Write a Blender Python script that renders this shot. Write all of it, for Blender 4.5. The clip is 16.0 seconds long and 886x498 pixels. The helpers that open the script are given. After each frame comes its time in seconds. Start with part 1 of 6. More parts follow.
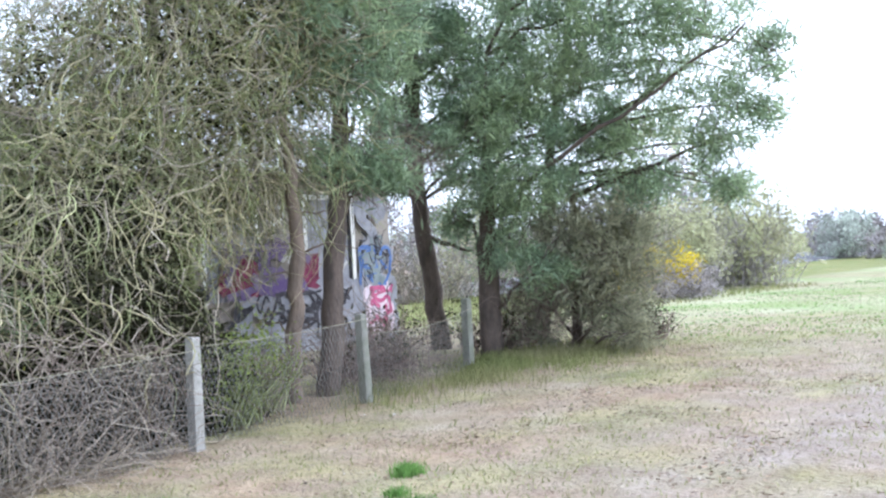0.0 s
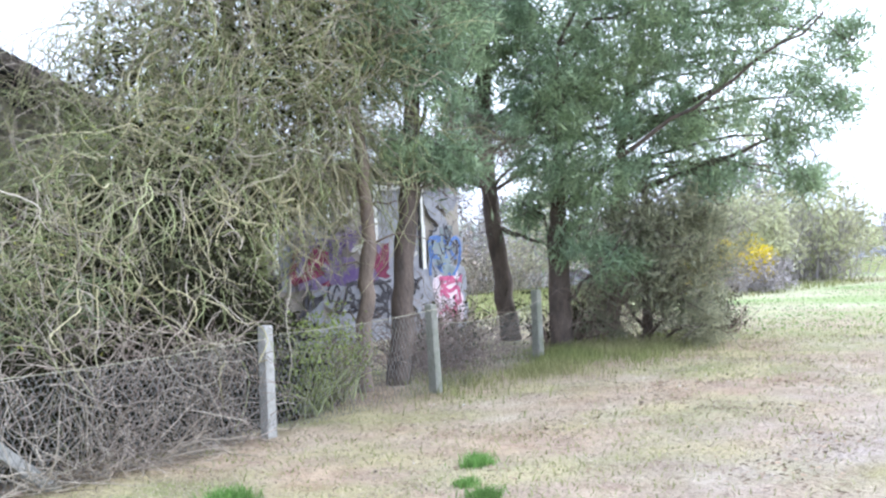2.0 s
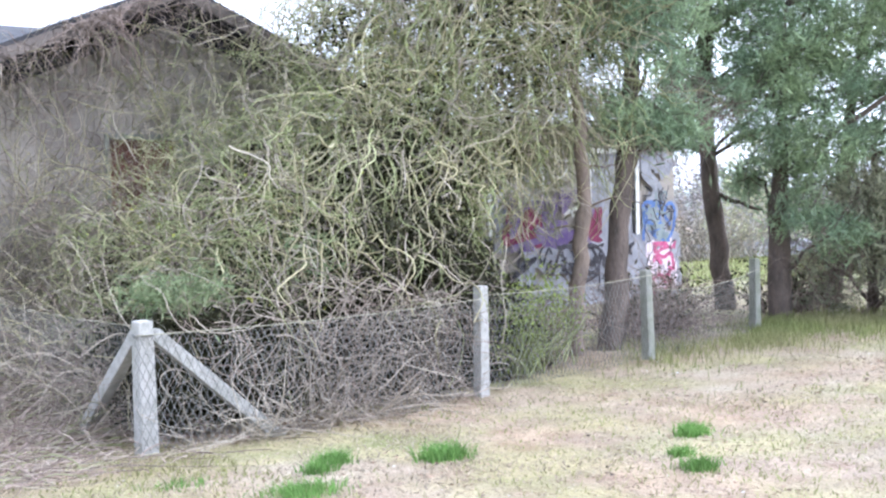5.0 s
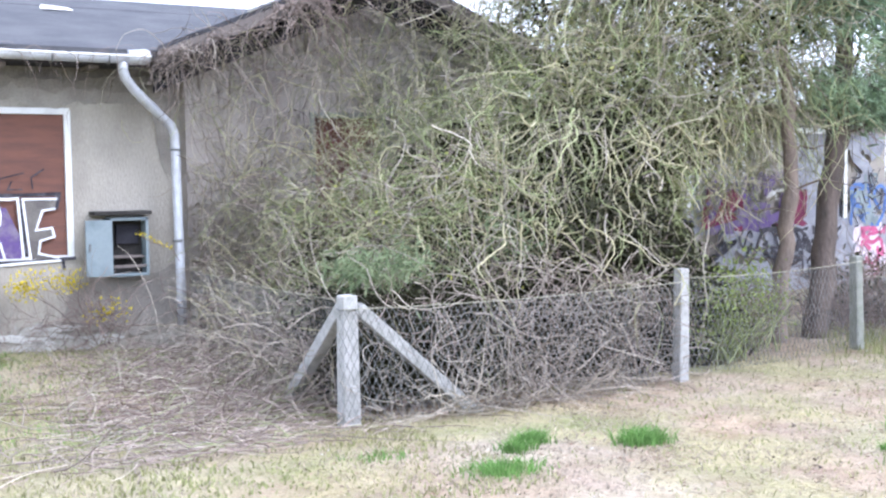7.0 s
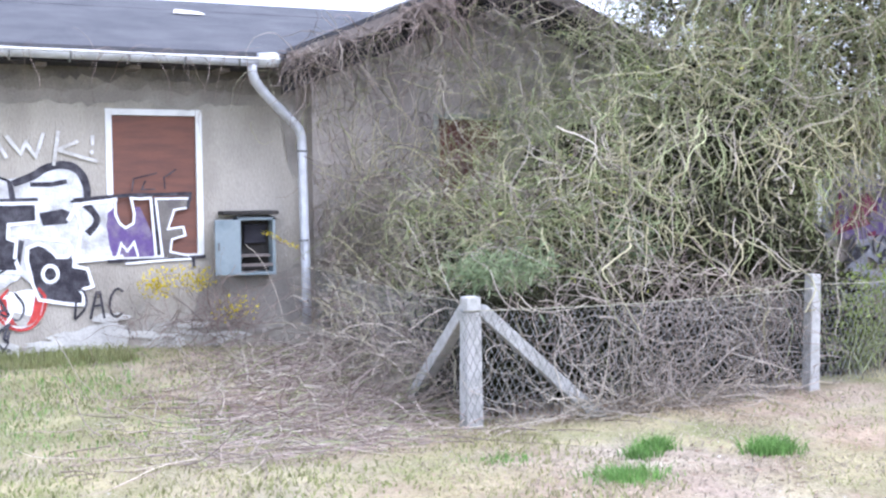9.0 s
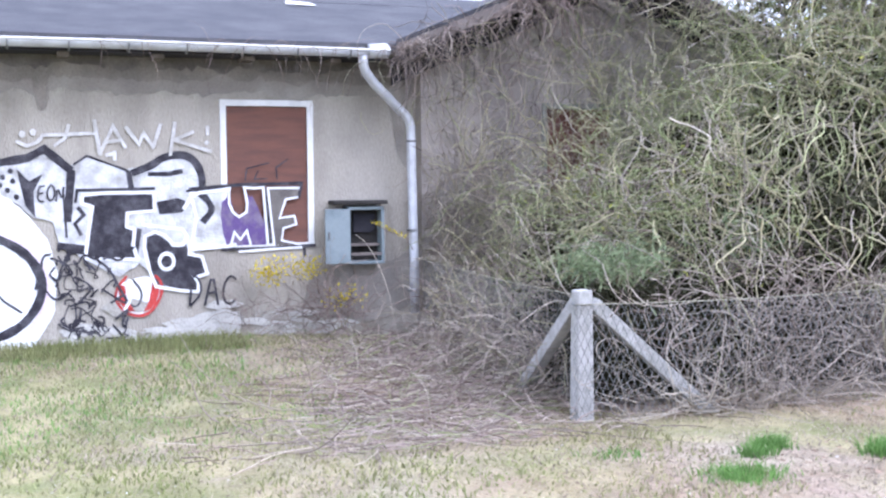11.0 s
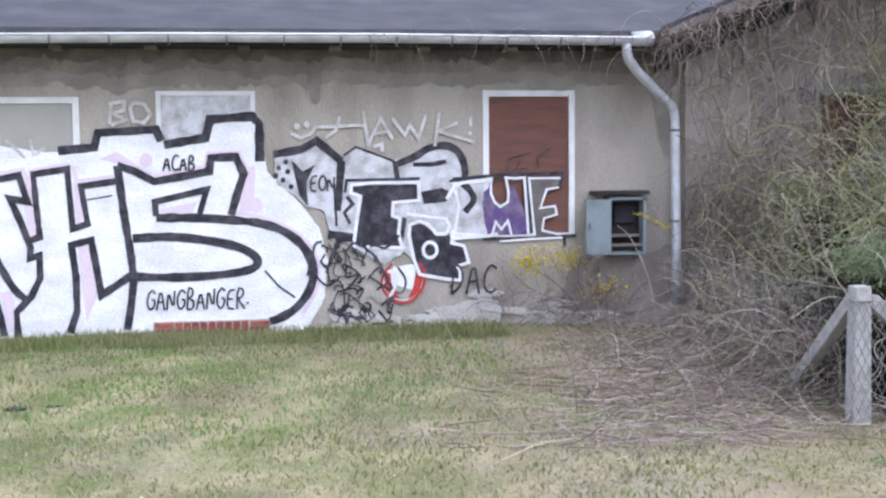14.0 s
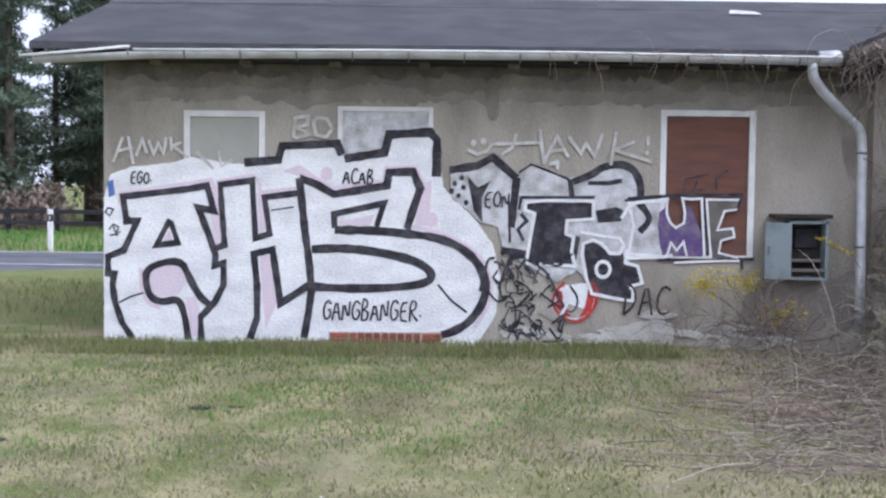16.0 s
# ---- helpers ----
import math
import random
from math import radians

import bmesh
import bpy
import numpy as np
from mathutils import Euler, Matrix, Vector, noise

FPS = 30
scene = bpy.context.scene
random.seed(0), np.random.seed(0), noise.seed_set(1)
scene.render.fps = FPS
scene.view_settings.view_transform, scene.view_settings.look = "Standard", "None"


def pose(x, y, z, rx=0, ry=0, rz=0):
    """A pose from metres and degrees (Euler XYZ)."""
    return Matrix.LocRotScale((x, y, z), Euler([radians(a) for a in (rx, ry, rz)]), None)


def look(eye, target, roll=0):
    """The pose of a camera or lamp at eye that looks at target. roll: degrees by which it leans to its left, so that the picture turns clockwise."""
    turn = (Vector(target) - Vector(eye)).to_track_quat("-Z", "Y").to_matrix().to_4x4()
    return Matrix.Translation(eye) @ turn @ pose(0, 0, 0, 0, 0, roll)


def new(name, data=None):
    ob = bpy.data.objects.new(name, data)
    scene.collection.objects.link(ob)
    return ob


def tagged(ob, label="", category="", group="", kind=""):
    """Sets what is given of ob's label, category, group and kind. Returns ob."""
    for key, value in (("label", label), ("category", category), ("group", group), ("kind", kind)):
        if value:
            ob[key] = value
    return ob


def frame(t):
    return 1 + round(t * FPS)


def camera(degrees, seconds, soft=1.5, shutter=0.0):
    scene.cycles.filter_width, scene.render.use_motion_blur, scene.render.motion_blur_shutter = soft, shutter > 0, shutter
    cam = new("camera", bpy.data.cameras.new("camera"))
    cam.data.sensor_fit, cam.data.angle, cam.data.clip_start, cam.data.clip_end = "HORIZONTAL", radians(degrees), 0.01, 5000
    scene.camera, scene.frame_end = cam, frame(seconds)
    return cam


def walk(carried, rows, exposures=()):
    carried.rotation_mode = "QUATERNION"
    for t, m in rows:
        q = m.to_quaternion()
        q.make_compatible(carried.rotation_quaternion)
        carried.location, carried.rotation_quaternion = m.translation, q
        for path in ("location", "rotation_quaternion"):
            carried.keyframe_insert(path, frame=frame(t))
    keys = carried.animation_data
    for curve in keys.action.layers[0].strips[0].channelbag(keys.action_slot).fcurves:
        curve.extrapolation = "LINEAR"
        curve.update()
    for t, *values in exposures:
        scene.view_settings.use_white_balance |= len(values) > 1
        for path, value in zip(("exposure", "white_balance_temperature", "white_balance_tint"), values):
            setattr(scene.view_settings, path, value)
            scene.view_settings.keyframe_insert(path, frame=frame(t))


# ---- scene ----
cam = camera(40.7, 16.0, soft=2.4)
# t, eye, target, roll
PATH = [
    (0, (-0.834, -1.691, 1.685), (0.764, -0.489, 1.663), -3.1),
    (0.5, (-0.842, -1.697, 1.691), (0.752, -0.489, 1.662), -3.1),
    (1, (-0.84, -1.689, 1.693), (0.742, -0.465, 1.659), -2.9),
    (1.5, (-0.853, -1.691, 1.689), (0.701, -0.433, 1.651), -2.8),
    (2, (-0.852, -1.679, 1.689), (0.674, -0.387, 1.657), -2.7),
    (2.5, (-0.856, -1.663, 1.693), (0.624, -0.318, 1.658), -2.3),
    (3, (-0.869, -1.658, 1.692), (0.563, -0.263, 1.649), -2.2),
    (3.5, (-0.879, -1.648, 1.69), (0.517, -0.217, 1.629), -1.9),
    (4, (-0.89, -1.636, 1.688), (0.467, -0.169, 1.617), -1.5),
    (6.5, (-0.957, -1.583, 1.705), (0.148, 0.08, 1.6), -1.3),
    (7, (-0.975, -1.555, 1.704), (0.046, 0.162, 1.592), -0.8),
    (7.5, (-0.989, -1.547, 1.707), (-0.032, 0.207, 1.611), -0.8),
    (8, (-0.976, -1.535, 1.707), (-0.042, 0.231, 1.617), -1.1),
    (8.5, (-0.987, -1.529, 1.701), (-0.083, 0.252, 1.608), -0.8),
    (9, (-1.001, -1.521, 1.705), (-0.156, 0.288, 1.598), -0.5),
    (11.5, (-1.113, -1.487, 1.768), (-0.465, 0.4, 1.63), -0.4),
    (12, (-1.132, -1.472, 1.759), (-0.536, 0.431, 1.614), -0.4),
    (12.5, (-1.145, -1.455, 1.754), (-0.583, 0.459, 1.613), -0.4),
    (13, (-1.15, -1.436, 1.753), (-0.632, 0.49, 1.606), -1.2),
    (13.5, (-1.145, -1.43, 1.762), (-0.772, 0.528, 1.603), -0.8),
    (14, (-1.141, -1.433, 1.76), (-0.86, 0.542, 1.616), -0.5),
    (14.5, (-1.133, -1.444, 1.733), (-0.928, 0.541, 1.607), -0.3),
    (15, (-1.14, -1.44, 1.711), (-1.009, 0.552, 1.601), -0.0),
    (15.5, (-1.186, -1.438, 1.697), (-1.118, 0.559, 1.596), 0.2),
    (16, (-1.253, -1.45, 1.687), (-1.242, 0.547, 1.583), 0.7),
]
EXPOSURES = [(0.0, 1.06, 5530, 13), (2.0, 1.24, 5530, 13), (4.0, 1.46, 5520, 15), (7.0, 1.56, 5450, 18), (9.0, 1.48, 5400, 21), (12.5, 1.14, 5330, 24), (14.0, 0.76, 5550, 21), (16.0, 0.31, 5650, 19)]
walk(cam, [(t, look(eye, target, roll)) for t, eye, target, roll in PATH], EXPOSURES)

# ---- light: bright overcast sky ----
world = bpy.data.worlds.new("overcast_sky")
world.use_nodes = True
scene.world = world
wn = world.node_tree.nodes
wl = world.node_tree.links
sky = wn.new("ShaderNodeTexSky")
sky.sky_type = 'NISHITA'
sky.sun_disc = False
sky.sun_elevation = radians(38)
sky.sun_rotation = radians(100)
sky.air_density, sky.dust_density, sky.ozone_density = 1.0, 6.0, 1.0
hsv = wn.new("ShaderNodeHueSaturation")
hsv.inputs["Saturation"].default_value = 0.15
hsv.inputs["Value"].default_value = 1.0
mixw = wn.new("ShaderNodeMixRGB")
mixw.inputs[0].default_value = 0.55
mixw.inputs[2].default_value = (8.6, 9.2, 9.9, 1)
wl.new(sky.outputs[0], hsv.inputs["Color"])
wl.new(hsv.outputs[0], mixw.inputs[1])
wl.new(mixw.outputs[0], wn["Background"].inputs["Color"])
wn["Background"].inputs["Strength"].default_value = 0.15
sun = new("sun", bpy.data.lights.new("sun", "SUN"))
sun.data.energy, sun.data.angle, sun.data.color = 1.0, radians(25), (1.0, 0.98, 0.95)
sun.matrix_world = look((20, -30, 40), (0, 0, 0))


# ---- materials ----
def mat(name, base, rough=0.9, metal=0.0, var=0.25, scale=8.0, fine=60.0, bump=0.3, island=0.0, obj=0.0, second=None, spec=0.3, stretch=None):
    """A surface with two scales of variation, bump, and an optional second colour in blotches."""
    m = bpy.data.materials.new(name)
    m.use_nodes = True
    n, l = m.node_tree.nodes, m.node_tree.links
    b = n["Principled BSDF"]
    b.inputs["Roughness"].default_value = rough
    b.inputs["Metallic"].default_value = metal
    b.inputs["Specular IOR Level"].default_value = spec
    tc = n.new("ShaderNodeNewGeometry")
    src = tc.outputs["Position"]
    if stretch:
        mp = n.new("ShaderNodeMapping")
        mp.inputs["Scale"].default_value = stretch
        l.new(src, mp.inputs["Vector"])
        src = mp.outputs[0]
    n1, n2 = n.new("ShaderNodeTexNoise"), n.new("ShaderNodeTexNoise")
    n1.inputs["Scale"].default_value, n1.inputs["Detail"].default_value = scale, 5
    n2.inputs["Scale"].default_value, n2.inputs["Detail"].default_value = fine, 3
    l.new(src, n1.inputs["Vector"])
    l.new(src, n2.inputs["Vector"])
    mx = n.new("ShaderNodeMixRGB")
    mx.inputs[1].default_value = (*base, 1)
    mx.inputs[2].default_value = (*(second or [c * 0.55 for c in base]), 1)
    r1 = n.new("ShaderNodeValToRGB")
    r1.color_ramp.elements[0].position, r1.color_ramp.elements[1].position = 0.4, 0.68
    l.new(n1.outputs[0], r1.inputs[0])
    l.new(r1.outputs[0], mx.inputs[0])
    hs = n.new("ShaderNodeHueSaturation")
    l.new(mx.outputs[0], hs.inputs["Color"])
    add = n.new("ShaderNodeMapRange")
    add.inputs["To Min"].default_value, add.inputs["To Max"].default_value = 1 - var, 1 + var
    l.new(n2.outputs[0], add.inputs[0])
    val = add.outputs[0]
    if island or obj:
        rnd = tc.outputs["Random Per Island"] if island else n.new("ShaderNodeObjectInfo").outputs["Random"]
        mr = n.new("ShaderNodeMapRange")
        k = island or obj
        mr.inputs["To Min"].default_value, mr.inputs["To Max"].default_value = 1 - k, 1 + k
        l.new(rnd, mr.inputs[0])
        mul = n.new("ShaderNodeMath")
        mul.operation = 'MULTIPLY'
        l.new(val, mul.inputs[0])
        l.new(mr.outputs[0], mul.inputs[1])
        val = mul.outputs[0]
    l.new(val, hs.inputs["Value"])
    l.new(hs.outputs[0], b.inputs["Base Color"])
    if bump:
        bp = n.new("ShaderNodeBump")
        bp.inputs["Strength"].default_value, bp.inputs["Distance"].default_value = bump, 0.02
        l.new(n2.outputs[0], bp.inputs["Height"])
        l.new(bp.outputs[0], b.inputs["Normal"])
    return m


def leafy(m, amount=0.45):
    """Lets light through thin leaves and needles."""
    n, l = m.node_tree.nodes, m.node_tree.links
    b = n["Principled BSDF"]
    tr = n.new("ShaderNodeBsdfTranslucent")
    l.new(b.inputs["Base Color"].links[0].from_socket, tr.inputs["Color"])
    ms = n.new("ShaderNodeMixShader")
    ms.inputs[0].default_value = amount
    l.new(b.outputs[0], ms.inputs[1])
    l.new(tr.outputs[0], ms.inputs[2])
    l.new(ms.outputs[0], n["Material Output"].inputs["Surface"])
    return m


M = {
    "render": mat("grey_render", (0.43, 0.39, 0.325), 0.95, var=0.22, scale=1.3, fine=38, bump=0.8, second=(0.29, 0.26, 0.215), stretch=(1.6, 1, 0.6)),
    "render_wing": mat("brown_grey_render", (0.36, 0.32, 0.28), 0.95, var=0.2, scale=1.1, fine=45, bump=0.5, second=(0.25, 0.22, 0.195)),
    "felt": mat("roofing_felt", (0.04, 0.04, 0.045), 0.72, var=0.3, scale=2.0, fine=40, bump=0.3, second=(0.07, 0.068, 0.072)),
    "zinc": mat("zinc", (0.62, 0.63, 0.65), 0.55, 0.35, var=0.12, scale=5, fine=30, bump=0.1, second=(0.45, 0.45, 0.46)),
    "white": mat("white_paint", (0.78, 0.77, 0.74), 0.7, var=0.08, scale=6, fine=40, bump=0.15, second=(0.66, 0.65, 0.62)),
    "board": mat("red_brown_board", (0.175, 0.08, 0.055), 0.7, var=0.15, scale=2, fine=25, bump=0.1, second=(0.125, 0.062, 0.048), stretch=(1, 1, 6)),
    "panel_grey": mat("grey_beige_panel", (0.40, 0.39, 0.34), 0.8, var=0.06, scale=3, fine=30, bump=0.05, second=(0.36, 0.35, 0.31)),
    "silver": mat("silver_white_paint", (0.84, 0.84, 0.83), 0.75, var=0.24, scale=3.0, fine=40, bump=0.6, second=(0.68, 0.675, 0.68), stretch=(0.8, 1, 1.5)),
    "black": mat("black_spray_paint", (0.026, 0.023, 0.03), 0.75, var=0.35, scale=11, fine=60, bump=0.6, second=(0.085, 0.08, 0.09)),
    "greyspray": mat("faded_grey_paint", (0.62, 0.62, 0.63), 0.8, var=0.25, scale=7, fine=45, bump=0.5, second=(0.36, 0.345, 0.32)),
    # annexe paint darkened to hold the shade of the trees over it
    "annexe": mat("tree_shade_annexe_paint", (0.33, 0.33, 0.36), 0.9, var=0.25, scale=5, fine=45, bump=0.5, second=(0.22, 0.22, 0.25)),
    "pink": mat("pink_spray_paint", (0.73, 0.6, 0.65), 0.8, var=0.12, scale=6, fine=45, bump=0.4, second=(0.66, 0.58, 0.64)),
    "purple": mat("purple_spray_paint", (0.12, 0.075, 0.2), 0.8, var=0.3, scale=9, fine=50, bump=0.4, second=(0.2, 0.16, 0.22)),
    "red": mat("red_spray_paint", (0.5, 0.06, 0.05), 0.8, var=0.2, scale=8, fine=45, bump=0.4),
    "whitespray": mat("white_spray_paint", (0.64, 0.625, 0.6), 0.85, var=0.2, scale=10, fine=60, bump=0.4, second=(0.45, 0.425, 0.38)),
    "blue": mat("blue_spray_paint", (0.12, 0.2, 0.45), 0.85, var=0.2, scale=6, fine=45),
    "render_pale": mat("worn_pale_render", (0.44, 0.415, 0.365), 0.95, var=0.25, scale=6, fine=35, bump=0.6, second=(0.33, 0.305, 0.26)),
    "limewash": mat("pale_base_render", (0.55, 0.53, 0.48), 0.95, var=0.2, scale=4, fine=35, bump=0.6, second=(0.4, 0.38, 0.34)),
    "dark": mat("dark_interior", (0.05, 0.045, 0.04), 0.95, var=0.2, scale=5, fine=30),
    "steelblue": mat("grey_blue_enamel", (0.24, 0.28, 0.285), 0.6, var=0.1, scale=6, fine=40, bump=0.1, second=(0.16, 0.195, 0.205)),
    "concrete": mat("weathered_concrete", (0.42, 0.405, 0.38), 0.95, var=0.22, scale=14, fine=90, bump=0.5, second=(0.3, 0.3, 0.27)),
    "concrete_mossy": mat("mossy_grey_concrete", (0.27, 0.27, 0.235), 0.95, var=0.25, scale=9, fine=90, bump=0.5, second=(0.19, 0.2, 0.15)),
    "wire": mat("galvanised_wire", (0.24, 0.24, 0.23), 0.7, 0.3, var=0.2, scale=20, fine=80, bump=0),
    "rope": mat("pale_wire", (0.42, 0.4, 0.3), 0.8, var=0.2, scale=20, fine=80, bump=0),
    "brick": mat("red_brick", (0.33, 0.1, 0.07), 0.9, var=0.25, scale=18, fine=70, bump=0.5, obj=0.2),
    "mortar": mat("mortar", (0.5, 0.47, 0.42), 0.95, var=0.2, scale=20, fine=80),
    "wood": mat("weathered_timber", (0.2, 0.17, 0.15), 0.9, var=0.25, scale=6, fine=40, bump=0.4, second=(0.13, 0.11, 0.1)),
    "bark": mat("pine_bark", (0.155, 0.12, 0.1), 0.95, var=0.35, scale=9, fine=45, bump=0.9, second=(0.085, 0.07, 0.06), stretch=(1, 1, 0.35)),
    "bark_pale": mat("grey_brown_bark", (0.24, 0.185, 0.145), 0.95, var=0.3, scale=9, fine=45, bump=0.8, second=(0.15, 0.12, 0.1), stretch=(1, 1, 0.35)),
    "moss": mat("mossy_bark", (0.2, 0.23, 0.085), 0.95, var=0.3, scale=7, fine=45, bump=0.8, second=(0.13, 0.12, 0.07)),
    "needles": leafy(mat("pine_needles", (0.35, 0.43, 0.25), 0.75, var=0.2, scale=1.1, fine=20, bump=0, island=0.4, second=(0.24, 0.33, 0.22)), 0.5),
    "needles_dark": leafy(mat("dark_conifer_needles", (0.33, 0.325, 0.215), 0.8, var=0.2, scale=0.8, fine=20, bump=0, island=0.4, second=(0.29, 0.31, 0.22)), 0.5),
    "sapling": leafy(mat("young_pine_needles", (0.19, 0.24, 0.125), 0.8, var=0.2, scale=2, fine=20, bump=0, island=0.4, second=(0.25, 0.27, 0.15)), 0.5),
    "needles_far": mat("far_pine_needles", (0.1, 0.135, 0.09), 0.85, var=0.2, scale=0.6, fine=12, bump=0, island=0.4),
    "vine": leafy(mat("olive_straw_stems", (0.43, 0.39, 0.225), 0.85, var=0.15, scale=0.9, fine=15, bump=0, island=0.4, second=(0.33, 0.305, 0.21)), 0.1),
    "vine_green": leafy(mat("mossy_green_stems", (0.29, 0.32, 0.145), 0.85, var=0.15, scale=0.9, fine=15, bump=0, island=0.4, second=(0.3, 0.31, 0.16)), 0.1),
    "vine_dry": mat("dry_grey_stems", (0.41, 0.36, 0.285), 0.9, var=0.15, scale=0.9, fine=15, bump=0, island=0.45, second=(0.27, 0.225, 0.185)),
    "twig": mat("purple_brown_twigs", (0.22, 0.165, 0.14), 0.9, var=0.15, scale=0.9, fine=15, bump=0, island=0.45, second=(0.32, 0.26, 0.215)),
    "leaf": leafy(mat("olive_leaves", (0.22, 0.25, 0.09), 0.8, var=0.2, scale=0.8, fine=12, bump=0, island=0.45, second=(0.3, 0.3, 0.1))),
    # dark leaves; inside the thicket they stand in for deep shade
    "leaf_dark": leafy(mat("dark_leaves_and_shade", (0.045, 0.045, 0.022), 0.8, var=0.2, scale=0.8, fine=12, bump=0, island=0.45)),
    "shrub": leafy(mat("yellow_green_shrub_leaves", (0.29, 0.34, 0.1), 0.8, var=0.2, scale=1.5, fine=12, bump=0, island=0.4, second=(0.22, 0.28, 0.08))),
    "bud": leafy(mat("yellow_green_buds", (0.5, 0.52, 0.1), 0.8, var=0.15, scale=1, fine=12, bump=0, island=0.3)),
    "yellow": leafy(mat("yellow_blossom", (0.72, 0.58, 0.04), 0.8, var=0.1, scale=2, fine=12, bump=0, island=0.2)),
    "tuft": leafy(mat("fresh_green_grass", (0.19, 0.34, 0.09), 0.8, var=0.15, scale=2, fine=12, bump=0, island=0.3)),
    "grass": leafy(mat("meadow_grass", (0.23, 0.255, 0.1), 0.85, var=0.15, scale=0.5, fine=8, bump=0, island=0.35, second=(0.34, 0.31, 0.175))),
    "straw": leafy(mat("dry_straw", (0.37, 0.315, 0.245), 0.9, var=0.15, scale=0.7, fine=9, bump=0, island=0.35, second=(0.33, 0.27, 0.2))),
    "litter": mat("dead_leaves", (0.3, 0.215, 0.15), 0.9, var=0.15, scale=1, fine=12, bump=0, island=0.5),
    "asphalt": mat("asphalt", (0.13, 0.135, 0.15), 0.85, var=0.12, scale=1, fine=40, bump=0.2),
    "bush_pale": leafy(mat("pale_budding_twigs", (0.45, 0.46, 0.28), 0.85, var=0.15, scale=0.6, fine=10, bump=0, island=0.35, second=(0.44, 0.42, 0.29))),
    "bush_grey": mat("grey_mauve_twigs", (0.42, 0.38, 0.38), 0.9, var=0.15, scale=0.5, fine=10, bump=0, island=0.35),
    # distance haze is put into this very pale foliage colour
    "bush_green_hazy": leafy(mat("hazy_far_foliage", (0.5, 0.54, 0.47), 0.85, var=0.15, scale=0.5, fine=10, bump=0, island=0.35)),
    "felt_pale": mat("weathered_felt", (0.09, 0.087, 0.09), 0.85, var=0.3, scale=3.0, fine=40, bump=0.3, second=(0.06, 0.06, 0.064)),
    "magenta": mat("magenta_spray_paint", (0.55, 0.12, 0.25), 0.8, var=0.2, scale=8, fine=45, bump=0.4),
    "maroon": mat("maroon_spray_paint", (0.2, 0.035, 0.08), 0.8, var=0.2, scale=8, fine=45, bump=0.4),
    # these three wall tones hold dirt together with eave and corner shade
    "stain": mat("render_stain_and_shade", (0.25, 0.225, 0.195), 0.95, var=0.25, scale=3, fine=45, bump=0.5, second=(0.33, 0.3, 0.255)),
    "umber_dark": mat("dark_umber", (0.13, 0.115, 0.105), 0.95, var=0.3, scale=4, fine=45, bump=0.5, second=(0.21, 0.19, 0.165)),
    "umber_mid": mat("mid_umber", (0.2, 0.178, 0.15), 0.95, var=0.3, scale=3, fine=45, bump=0.5, second=(0.29, 0.26, 0.22)),
    "tile_dark": mat("dark_tarred_wood", (0.035, 0.033, 0.04), 0.8, var=0.2, scale=4, fine=30),
}


# ---- builders ----
def part(name, bm, material, parent=None, label=""):
    me = bpy.data.meshes.new(name)
    bm.to_mesh(me)
    bm.free()
    me.materials.append(M[material])
    ob = new(name, me)
    ob.parent = parent
    if label:
        ob["label"] = label
    return ob


def raw(name, verts, faces, material, parent=None, smooth=False):
    """One mesh from arrays of vertices and faces of one size."""
    verts, faces = np.asarray(verts, dtype=np.float32), np.asarray(faces, dtype=np.int32)
    me = bpy.data.meshes.new(name)
    k = faces.shape[1]
    me.vertices.add(len(verts))
    me.vertices.foreach_set("co", verts.ravel())
    me.loops.add(faces.size)
    me.loops.foreach_set("vertex_index", faces.ravel())
    me.polygons.add(len(faces))
    me.polygons.foreach_set("loop_start", np.arange(0, faces.size, k, dtype=np.int32))
    me.polygons.foreach_set("loop_total", np.full(len(faces), k, dtype=np.int32))
    me.materials.append(M[material])
    me.update(calc_edges=True)
    me.validate()
    ob = new(name, me)
    ob.parent = parent
    return ob


def box(bm, x0, x1, y0, y1, z0, z1, bevel=0.0):
    r = bmesh.ops.create_cube(bm, size=1.0)
    bmesh.ops.scale(bm, vec=(x1 - x0, y1 - y0, z1 - z0), verts=r["verts"])
    bmesh.ops.translate(bm, vec=((x0 + x1) / 2, (y0 + y1) / 2, (z0 + z1) / 2), verts=r["verts"])
    if bevel:
        es = list({e for v in r["verts"] for e in v.link_edges})
        bmesh.ops.bevel(bm, geom=es, offset=bevel, segments=2, affect='EDGES', profile=0.6)
    return bm


def one_box(*a, **k):
    return box(bmesh.new(), *a, **k)


def empty(name, at, label, category, group="", kind=""):
    ob = new(name)
    ob.location = at
    return tagged(ob, label, category, group, kind)


def tube(bm, pts, radii, sides=8, closed=True):
    """A tapered tube along points."""
    rings = []
    pts = [Vector(p) for p in pts]
    for i, p in enumerate(pts):
        d = (pts[min(i + 1, len(pts) - 1)] - pts[max(i - 1, 0)]).normalized()
        a = d.orthogonal().normalized() if i == 0 else (rings_a - d * rings_a.dot(d)).normalized()
        rings_a = a
        b = d.cross(a)
        r = radii[i] if hasattr(radii, "__len__") else radii
        rings.append([bm.verts.new(p + (a * math.cos(2 * math.pi * j / sides) + b * math.sin(2 * math.pi * j / sides)) * r) for j in range(sides)])
    for q, w in zip(rings, rings[1:]):
        for j in range(sides):
            f = bm.faces.new((q[j], q[(j + 1) % sides], w[(j + 1) % sides], w[j]))
            f.smooth = True
    if closed:
        bm.faces.new(rings[0][::-1])
        bm.faces.new(rings[-1])
    return bm


